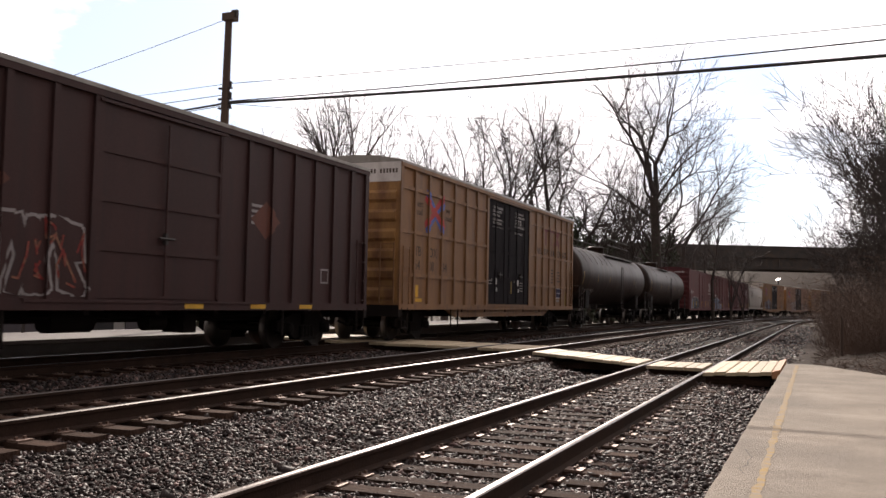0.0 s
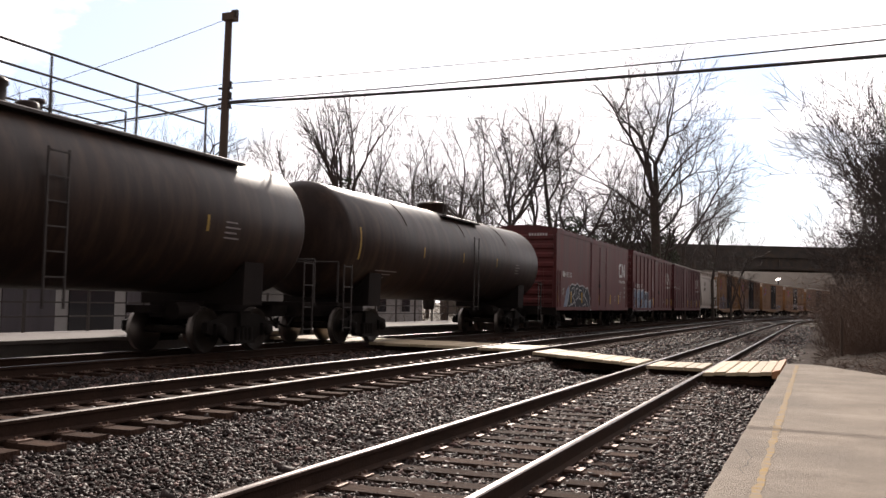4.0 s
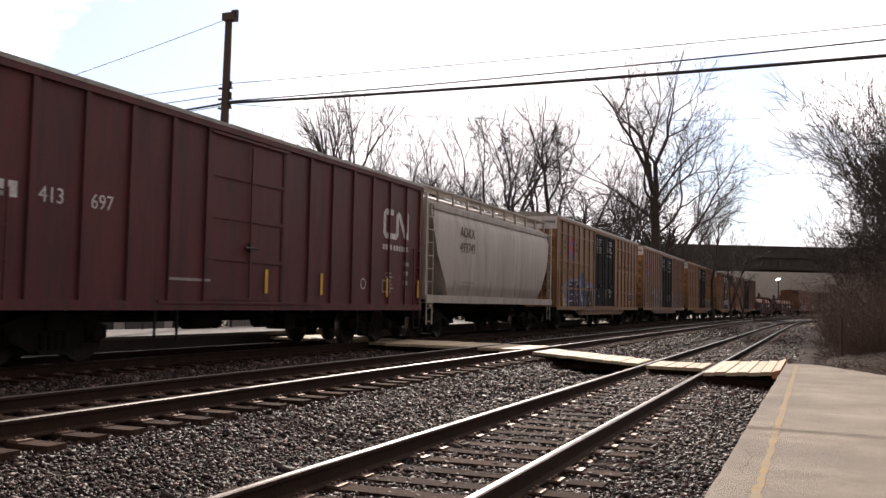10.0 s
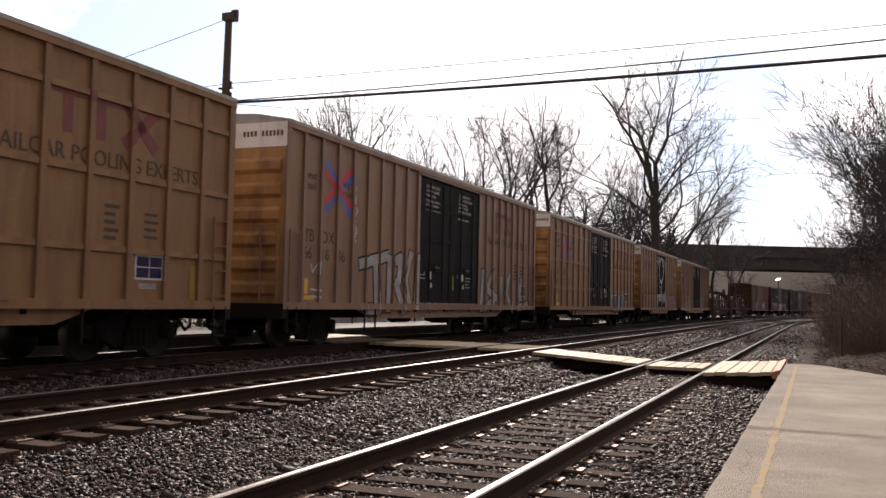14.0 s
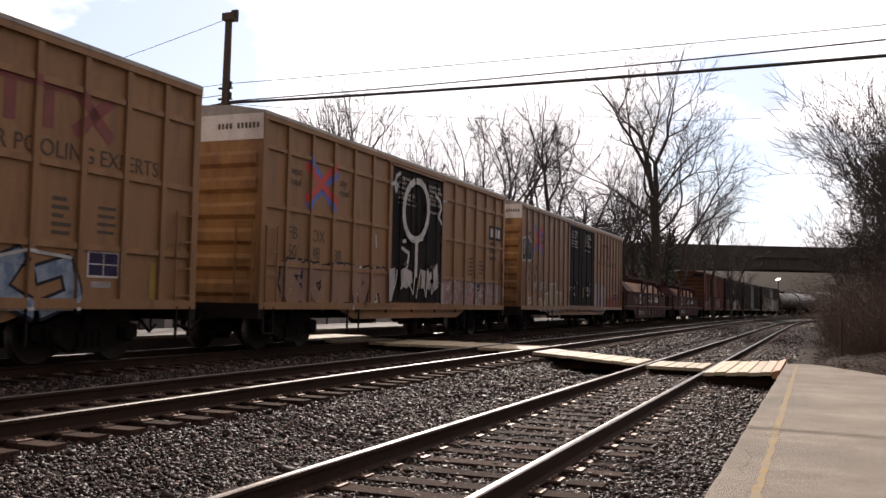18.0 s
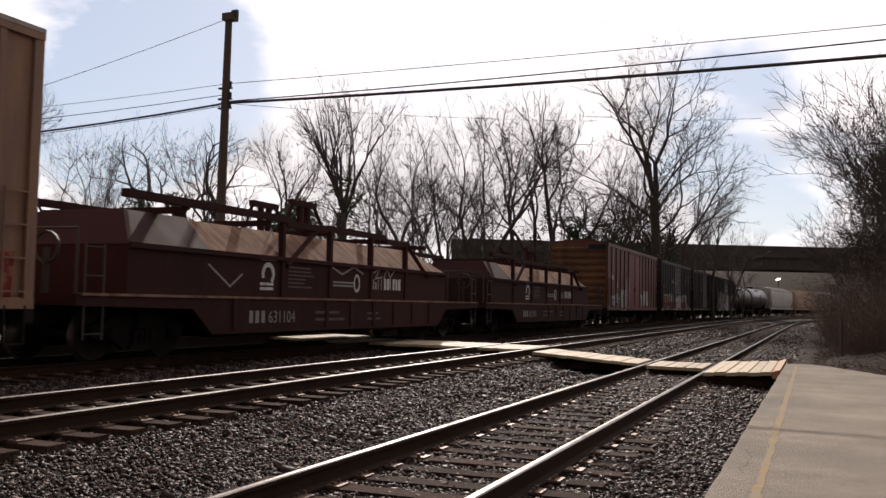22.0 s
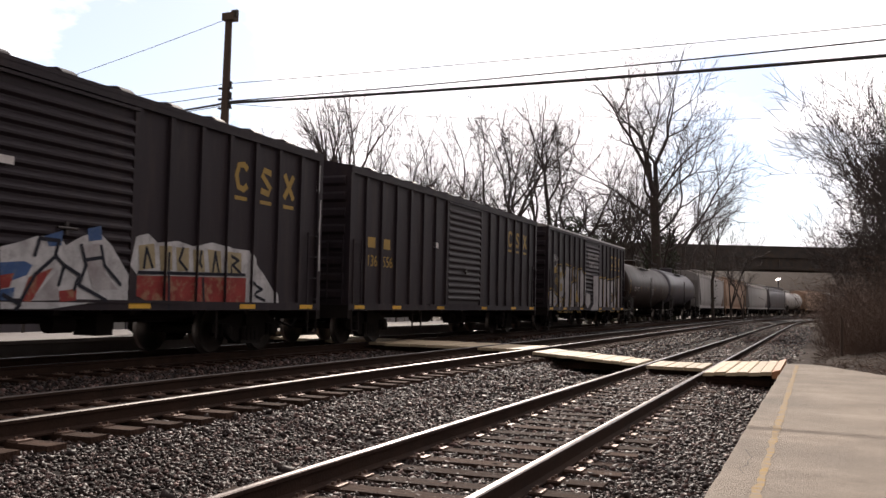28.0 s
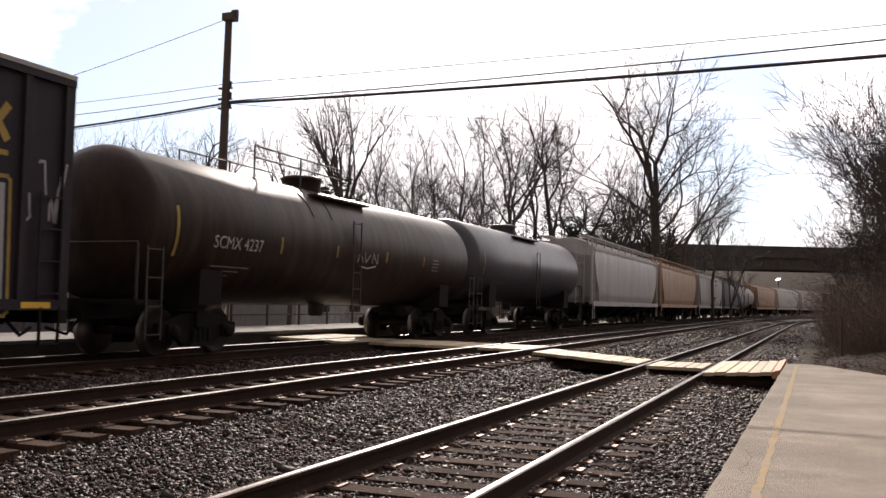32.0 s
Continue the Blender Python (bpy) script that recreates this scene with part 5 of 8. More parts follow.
def boxcar(label, lead, length, top, paint_side, paint_end, door, door_paint, posts, ribs=(), hw=1.6, sill=1.0, proud=0.06, n_end=7, cap=0.0, roof="roof_metal", humps=0, end_label="", rib_door="panel", deep=True, louvre=None):
    """door: (from, to) from the leading end; posts: number of panels on each side of the door."""
    root, half = start_car("boxcar", label, "boxcar", lead, length, 2.1)
    z1 = top - 0.06
    pn = hw - proud
    d0, d1 = door[0] - half, door[1] - half
    part("body", Shape().box(-pn, pn, -half + 0.06, half - 0.06, sill, z1), paint_side, root)
    marks = []
    thin = Shape().box(0, proud, -0.06, 0.06, sill + 0.02, z1).mesh("side_post", paint_side)
    edge = Shape().box(0, proud, -0.09, 0.09, sill + 0.02, z1).mesh("side_post", paint_side)
    for sd in (1, -1):
        turn = 0 if sd > 0 else 180
        for a, b, n in ((-half, d0, posts[0]), (d1, half, posts[1])):
            for i in range(n + 1):
                y = a + (b - a) * i / n
                w = 0.06 if 0 < i < n else 0.09
                y = min(half - w, max(-half + w, y))
                part("side_post", thin if w < 0.08 else edge, None, root, at=pose(sd * pn, y, 0, 0, 0, turn))
                if sd == 1:
                    marks.append((y - w, y + w, proud))
            if ribs:
                rib = Shape().box(0, proud - 0.015, -(b - a) / n / 2 + 0.08, (b - a) / n / 2 - 0.08, -0.05, 0.05).mesh("side_rib", paint_side)
                for z in ribs:
                    for i in range(n):
                        part("side_rib", rib, None, root, at=pose(sd * pn, a + (b - a) * (i + 0.5) / n, z, 0, 0, turn))
        # rails of the side
        sh = Shape().box(*sorted((sd * pn, sd * (hw + 0.015))), -half, half, z1 - 0.12, z1 + 0.005)
        part("top_chord", sh, paint_side, root)
        part("side_sill", Shape().box(*sorted((sd * (pn - 0.1), sd * (hw + 0.01))), -half, half, sill - 0.1, sill + 0.06), paint_side, root)
        if deep:
            part("sill_web", Shape().prism([(-half + 3.6, sill - 0.1), (-half + 4.4, sill - 0.34), (half - 4.4, sill - 0.34), (half - 3.6, sill - 0.1)], sd * (pn - 0.08) - 0.03, sd * (pn - 0.08) + 0.03, "x"), paint_side, root)
        # doors
        mid = (d0 + d1) / 2
        leaves = ((d0 + 0.04, mid - 0.015), (mid + 0.015, d1 - 0.04)) if rib_door == "plug" else ((d0 + 0.04, d1 - 0.04),)
        for a, b in leaves:
            dr = Shape().box(*sorted((sd * (pn - 0.02), sd * (pn + 0.02))), a, b, sill + 0.1, z1 - 0.16)
            dd = part("door", dr, door_paint, root, "sliding plug door" if rib_door == "plug" else "sliding side door")
            if rib_door == "louvre":
                k = 15
                slat = Shape().prism([(0, 0), (0.055, 0.05), (0.055, 0.09), (0, 0.16)], -(b - a) / 2 + 0.06, (b - a) / 2 - 0.06, "y").mesh("slat", door_paint)
                for i in range(k):
                    part("slat", slat, None, dd, at=pose(sd * (pn + 0.02), (a + b) / 2, sill + 0.2 + (z1 - sill - 0.5) * i / k, 0, 0, turn))
            else:
                rib = Shape().box(0, 0.045, -(b - a) / 2, (b - a) / 2, -0.04, 0.04).mesh("door_rib", door_paint)
                stile = Shape().box(0, 0.043, -0.05, 0.05, sill + 0.1, z1 - 0.16).mesh("door_stile", door_paint)
                for i in range(1, 4):
                    part("door_rib", rib, None, dd, at=pose(sd * pn, (a + b) / 2, sill + 0.1 + (z1 - sill - 0.26) * i / 4, 0, 0, turn))
                for y in (a + 0.05, b - 0.05):
                    part("door_stile", stile, None, dd, at=pose(sd * pn, y, 0, 0, 0, turn))
            if sd == 1:
                rods = Shape()
                for f in ((0.3, 0.7) if rib_door == "plug" else (0.5,)):
                    y = a + (b - a) * f
                    rods.tube([(pn + 0.07, y, sill + 0.15), (pn + 0.07, y, z1 - 0.3)], 0.022, 6)
                if rib_door != "louvre":
                    part("lock_rod", rods, door_paint, dd)
                part("door_handle", Shape().tube([(pn + 0.1, (a + b) / 2 - 0.2, sill + 1.15), (pn + 0.1, (a + b) / 2 + 0.2, sill + 1.15)], 0.025, 6).box(pn, pn + 0.1, (a + b) / 2 - 0.03, (a + b) / 2 + 0.03, sill + 1.05, sill + 1.25), M["iron"], dd)
        if rib_door == "plug" or sd == 1:
            for z, e in ((sill + 0.02, 0.2), (z1 - 0.2, 0.0)):
                part("door_track", Shape().box(*sorted((sd * pn, sd * (hw + 0.03))), d0 - (1.4 if e else 0.0), d1 + (1.4 if e else 0.0), z, z + 0.05), paint_side, root)
    for sd in (-1, 1):
        corrugated_end(root, sd, half, hw - 0.02, sill, z1, n_end, paint_end, cap, M["cap"], end_label)
        part("end_sill", Shape().box(-hw, hw, *sorted((sd * (half - 0.15), sd * (half + 0.02))), sill - 0.3, sill + 0.02), M["under"], root)
        for sx in (-1, 1):
            part("step", Shape().box(sx * hw - 0.03, sx * hw + 0.03, sd * (half - 0.35) - 0.2, sd * (half - 0.35) + 0.2, sill - 0.62, sill - 0.59).box(sx * hw - 0.02, sx * hw + 0.02, sd * (half - 0.35) - 0.2, sd * (half - 0.35) - 0.17, sill - 0.62, sill - 0.05).box(sx * hw - 0.02, sx * hw + 0.02, sd * (half - 0.35) + 0.17, sd * (half - 0.35) + 0.2, sill - 0.62, sill - 0.05), M["under"], root)
        ladder(root, hw, sd * (half - 0.4), sill + 0.15, sill + 1.6, 0.42, paint_side)
        ladder(root, hw - 0.35 if sd < 0 else -hw + 0.35, sd * (half + 0.1), sill + 0.15, sill + 1.7, 0.42, paint_side, "x")
    part("brake_wheel", Shape().lathe([(-0.02, 0.27), (0.02, 0.28), (0.02, 0.24), (-0.02, 0.23), (-0.02, 0.27)], "y", 16, (-0.55, -half - 0.2, sill + 1.0)).box(-0.57, -0.53, -half - 0.22, -half, sill + 0.96, sill + 1.04).box(-0.8, -0.3, -half - 0.21, -half - 0.18, sill + 0.985, sill + 1.015), M["iron"], root)
    part("roof", roof_mesh(half, hw - 0.01, z1 + 0.06, 0.16, max(8, int(length / 1.25)), humps), M[roof] if isinstance(roof, str) else roof, root)
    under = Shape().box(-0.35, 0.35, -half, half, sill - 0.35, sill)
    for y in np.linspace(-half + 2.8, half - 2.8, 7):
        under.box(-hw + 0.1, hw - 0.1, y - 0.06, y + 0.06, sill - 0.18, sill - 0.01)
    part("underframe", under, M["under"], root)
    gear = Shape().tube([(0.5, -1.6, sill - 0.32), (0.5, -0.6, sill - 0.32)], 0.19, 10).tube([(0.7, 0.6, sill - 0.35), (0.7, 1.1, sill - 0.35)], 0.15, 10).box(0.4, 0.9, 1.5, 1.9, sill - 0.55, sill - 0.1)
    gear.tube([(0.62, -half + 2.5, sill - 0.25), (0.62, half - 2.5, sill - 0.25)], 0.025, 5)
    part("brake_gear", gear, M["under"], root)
    for y in (-half + 3.9, -half + 4.5, half - 3.9):
        part("bracket", Shape().box(hw - 0.05, hw - 0.02, y - 0.02, y + 0.02, sill - 0.65, sill - 0.1), M["under"], root)
    return root, half, Side(pn, proud, marks)


def sill_tabs(root, side, half, sill, ys, material=None):
    """Yellow reflectors along the sill."""
    for y in ys:
        patch(root, Side(side.panel + side.proud, 0, []), rect(y - half, sill - 0.07, 0.55, 0.09), material or M["yellow"], "reflector", "yellow reflective strip", 0.014)


def ladders_yellow(root, half, hw, sill, ys, h=0.7):
    for y in ys:
        part("reflector", Shape().box(hw + 0.004, hw + 0.012, y - half - 0.05, y - half + 0.05, sill + 0.3, sill + 0.3 + h), M["yellow"], root, "upright yellow reflective strip")


def ttx(label, lead, length, door, old, seed, number, panels, logo=True, marks="TBOX"):
    top = 5.06
    root, half, side = boxcar(label, lead, length, top, M["ttx_old"] if old else M["ttx"], M["ttx_end"], door, M["black_door"], panels, () if old else (1.88, 3.1, 4.33), n_end=6, cap=0.55, rib_door="plug", end_label="ribbed orange-yellow end with a white top")
    y0, dl = -half, door[0] - half
    w = (dl - y0) / panels[0]
    # slogan, crossed mark, number
    words(root, side, "next", y0 + w * 1.12, 3.88, 0.19, M["dark_mark"])
    words(root, side, "load", y0 + w * 1.12, 3.64, 0.19, M["dark_mark"])
    words(root, side, "any", y0 + w * 3.3, 3.88, 0.19, M["dark_mark"])
    words(root, side, "road", y0 + w * 3.3, 3.64, 0.19, M["dark_mark"])
    cy, cz = y0 + w * (3.05 if old else 2.5), 3.78
    for (a, b), material in ((((-0.55, 0.62), (0.0, 0.12)), M["blue"]), (((0.55, 0.62), (0.0, 0.12)), M["red"]), (((-0.62, 0.42), (-0.05, 0.02)), M["red"]), (((0.6, 0.4), (0.05, 0.02)), M["blue"]), (((-0.55, -0.6), (0.0, -0.1)), M["blue"]), (((0.55, -0.6), (0.05, -0.1)), M["blue"]), (((-0.62, -0.42), (-0.05, 0.0)), M["red"]), (((0.62, -0.4), (0.05, 0.0)), M["red"])):
        for q in ribbon([(cy + a[0] * 1.15, cz + a[1] * 0.9), (cy + b[0] * 1.15, cz + b[1] * 0.9)], 0.19):
            patch(root, side, q, material, "emblem", "crossed red and blue emblem bars", 0.005 if material is M["blue"] else 0.007)
    words(root, side, marks[:2], y0 + w * 1.08, 2.45, 0.28, M["dark_mark"])
    words(root, side, marks[2:], y0 + w * 2.08, 2.45, 0.28, M["dark_mark"])
    for i in range(3):
        words(root, side, number[i * 2:i * 2 + 2], y0 + w * (1.08 + i), 2.05, 0.28, M["dark_mark"])
    # data block, reflectors
    part("reflector", Shape().box(side.panel + 0.004, side.panel + 0.01, y0 + w * 1.15, y0 + w * 1.3 + 0.06, 1.25, 1.6), M["yellow"], root, "yellow reflective patch")
    patch(root, side, rect(y0 + w * 1.1, 1.12, 0.55, 0.1), M["yellow"], "reflector", "yellow reflective strip")
    dr = Side(side.panel + 0.02, 0, [])
    dm = (door[0] + door[1]) / 2 - half
    notices = (("CLOSE THIS DOOR", "BEFORE CLOSING", "MAIN DOOR"), ("CIERRE ESTA PUERTA", "ANTES DE CERRAR", "LA PUERTA PRINCIPAL")), (("CLOSE AND LOCK", "BOTH DOORS BEFORE", "MOVING CAR"), ("CIERRE Y PONGA", "EL SEGURO EN AMBAS", "PUERTAS ANTES DE", "MOVER EL CARRO"))
    for a, (upper, lower) in zip((dl + 0.55, dm + 0.6), notices):
        for k, body in enumerate(upper):
            words(root, dr, body, a, 4.5 - 0.135 * k, 0.085, M["white"], 0.012)
        for k, body in enumerate(lower):
            words(root, dr, body, a - 0.03, (4.07 if len(lower) == 3 else 4.12) - 0.125 * k, 0.08, M["white"], 0.012)
    part("reflector", Shape().box(dr.panel + 0.045, dr.panel + 0.05, dm + 0.1, dm + 0.17, 1.5, 1.95), M["dim_yellow"], root, "upright yellow strip on the door")
    for a in (dl + 0.82, dm + 0.9):
        patch(root, dr, rect(a, 1.8, 0.17, 0.22), M["white"], "placard", "small white door tag", 0.03)
        patch(root, dr, rect(a + 0.12, 1.55, 0.1, 0.14), M["white"], "placard", "small white door tag", 0.03)
        patch(root, dr, rect(a - 0.35, 1.9, 0.06, 0.16), M["dim_white"], "placard", "small pale door tag", 0.02)
    bars(root, dr, dm + 1.3, 2.0, 0.5, 5, 0.1, 0.03, M["dim_white"], seed)
    bars(root, dr, dl + 0.1, 2.0, 0.5, 3, 0.1, 0.03, M["dim_white"], seed)
    # right-hand panel: emblem and line of words
    yr = door[1] - half
    wr = (half - yr) / panels[1]
    if logo:
        for q in (rect(yr + wr * 2.15, 4.2, wr * 1.75, 0.17), rect(yr + wr * 2.4, 3.62, 0.2, 0.6), rect(yr + wr * 3.15, 3.62, 0.2, 0.6)):
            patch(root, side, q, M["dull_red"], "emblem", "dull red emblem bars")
        for q in ribbon([(yr + wr * 3.85, 4.28), (yr + wr * 4.6, 3.68)], 0.22) + ribbon([(yr + wr * 4.6, 4.28), (yr + wr * 3.85, 3.68)], 0.22):
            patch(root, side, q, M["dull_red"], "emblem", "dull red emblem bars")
        words(root, side, "RAILCAR POOLING EXPERTS", yr + wr * 0.95, 3.2, 0.26, M["dark_mark"])
    patch(root, side, rect(half - wr * 2.8, 1.4, 0.72, 0.44), M["white"], "placard", "white framed data panel")
    for k in range(2):
        for j in range(2):
            patch(root, side, rect(half - wr * 2.8 + 0.035 + k * 0.335, 1.435 + j * 0.19, 0.315, 0.17), M["g_violet"], "placard", "dark field of the data panel", 0.01)
    patch(root, side, rect(half - wr * 2.7, 1.24, 0.45, 0.1), M["dim_white"], "stencil", "pale painted line")
    patch(root, side, rect(half - wr * 1.25, 1.08, 0.16, 0.62), M["dim_yellow"], "reflector", "upright yellow strip")
    bars(root, side, half - wr * 3.6, 2.55, 0.4, 5, 0.13, 0.06, M["dark_mark"], seed + 1)
    bars(root, side, half - wr * 2.6, 2.5, 0.5, 4, 0.13, 0.05, M["dark_mark"], seed + 2)
    # number on the white end
    sh = Shape()
    for k, a in enumerate(np.linspace(0.45, 1.42, 11)):
        if k != 4:
            sh.box(a, a + 0.055, -half - 0.018, -half - 0.012, top - 0.37, top - 0.25)
    tagged(part("stencil", sh, M["dark_mark"], root, "small dark stencilled marks on the end"), kind="stuff")
    return root, half, side


def cn_car(label, lead, length, top, material, door, number, posts, smooth=False, humps=1, seed=1, marks=None, strips=None):
    root, half, side = boxcar(label, lead, length, top, material, material, door, material, posts, proud=0.015 if smooth else 0.05, n_end=8, humps=humps, sill=0.98, deep=False, roof=M["cn_dark"] if humps else "roof_metal")
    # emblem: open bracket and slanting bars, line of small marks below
    ye, z0 = half - 2.5, top - 1.72
    band = [(0.62, 0.72), (0.14, 0.72), (0.08, 0.66), (0.08, 0.14), (0.14, 0.08), (0.82, 0.08), (0.88, 0.14), (0.88, 0.66), (0.95, 0.72), (1.03, 0.66), (1.38, 0.14), (1.46, 0.1), (1.52, 0.16), (1.52, 0.78)]
    sh = Shape()
    strip(sh, side, [(ye + u, z0 + v) for u, v in band], 0.16, 0.006)
    part("emblem", sh, M["white"], root, "white bent-band emblem")
    for k in range(10):
        if k != 3:
            patch(root, side, rect(ye + k * 0.165, z0 - 0.3, 0.11, 0.14), M["white"], "stencil", "small white painted mark")
    for u, z, s in ((-0.6, 3.05, 0.1), (half - 3.6, 1.55, 0.13)):
        sh = Shape()
        strip(sh, side, [(u + s * math.cos(f), z + s * math.sin(f)) for f in np.linspace(0, math.tau, 13)], 0.03, 0.006)
        part("marking", sh, M["white"], root, "small white painted ring")
    bars(root, side, -half + 4.2, 1.42, 3.2, 1, 0.1, 0.05, M["dim_white"], seed + 5, "row of small pale stencils")
    bars(root, side, half - 1.15, 2.1, 0.35, 3, 0.26, 0.12, M["dim_white"], seed + 6)
    wp = door[0] / posts[0] if posts[0] > 2 else 1.1
    for body, u, z, k in marks or ((number[:3], wp * 1.15, 2.5, 0), (number[3:], wp * 2.15, 2.5, 2)):
        words(root, side, body, -half + u, z, 0.24, M["white"])
        for j in range(k):
            patch(root, side, rect(-half + (wp * 0.4 if marks is None else u - (0.28 if smooth else 0.4) - 0.24 * (k - 1)) + 0.24 * j, z, 0.16, 0.24), M["white"], "stencil", "white painted block")
    ladders_yellow(root, half, 1.6, 0.93, strips or (0.25, length / 2 - 0.4, length / 2 + 1.9, length - 2.3, length - 0.25), 0.5)
    bars(root, side, half - 2.3, 1.85, 0.5, 5, 0.1, 0.04, M["dim_white"], seed)
    patch(root, side, rect(half - 2.5, 1.35, 0.4, 0.34), M["dim_white"], "placard", "framed white data panel")
    patch(root, side, rect(half - 2.46, 1.39, 0.32, 0.26), material, "placard", "", 0.009)
    bars(root, side, -0.6, 2.75, 0.5, 3, 0.2, 0.09, M["dim_white"], seed)
    patch(root, side, rect(-0.4, 2.1, 0.1, 0.2), M["white"], "placard", "small white tag")
    sh = Shape()
    for a in np.linspace(0.35, 1.1, 7):
        sh.box(a, a + 0.075, -half - 0.075, -half - 0.07, top - 0.32, top - 0.2)
    tagged(part("stencil", sh, M["white"], root, "small white stencilled marks on the end"), kind="stuff")
    return root, half, side


def csx_car(label, lead, length, top, material, door, number, seed, louvre, humps=1, panels=(7, 7)):
    root, half, side = boxcar(label, lead, length, top, material, M["csx"], door, louvre, panels, rib_door="louvre", n_end=8, humps=humps, sill=0.98, deep=False, roof=M["csx"] if humps else "roof_metal")
    w = (door[0]) / panels[0]
    yr = door[1] - half
    wr = (half - yr) / panels[1]
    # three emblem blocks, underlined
    for k in range(3):
        y = half - wr * (4 - k) + 0.2
        z = top - 1.22
        bend = ([(0.42, 0.12), (0.3, 0.03), (0.12, 0.06), (0.04, 0.28), (0.12, 0.5), (0.3, 0.53), (0.42, 0.44)], [(0.02, 0.08), (0.3, 0.04), (0.38, 0.16), (0.06, 0.4), (0.14, 0.52), (0.4, 0.48)], [(0.02, 0.02), (0.4, 0.54)])[k]
        sh = Shape()
        strip(sh, side, [(y + u, z + v) for u, v in bend], 0.13, 0.006)
        if k == 2:
            strip(sh, Side(side.panel + 0.002, side.proud, side.posts), [(y + 0.02, z + 0.54), (y + 0.4, z + 0.02)], 0.13, 0.006)
        part("emblem", sh, M["dim_yellow"], root, "faded yellow bent emblem band")
        patch(root, side, rect(y, z - 0.2, 0.42, 0.08), M["dim_yellow"], "emblem", "faded yellow underline")
    for k, t in enumerate((number[:3], number[3:])):
        if t:
            words(root, side, t, -half + w * (1.12 + k), 2.02, 0.29, M["dim_yellow"])
    patch(root, side, rect(-half + w * 1.15, 2.5, 0.45, 0.27), M["dim_yellow"], "stencil", "faded yellow mark")
    patch(root, side, rect(-half + w * 2.15, 2.5, 0.42, 0.27), M["dim_yellow"], "stencil", "faded yellow mark")
    sill_tabs(root, side, half, 0.98, (0.3, 2.5, 5.6, length - 6.4, length - 3.2, length - 0.9))
    return root, half, side


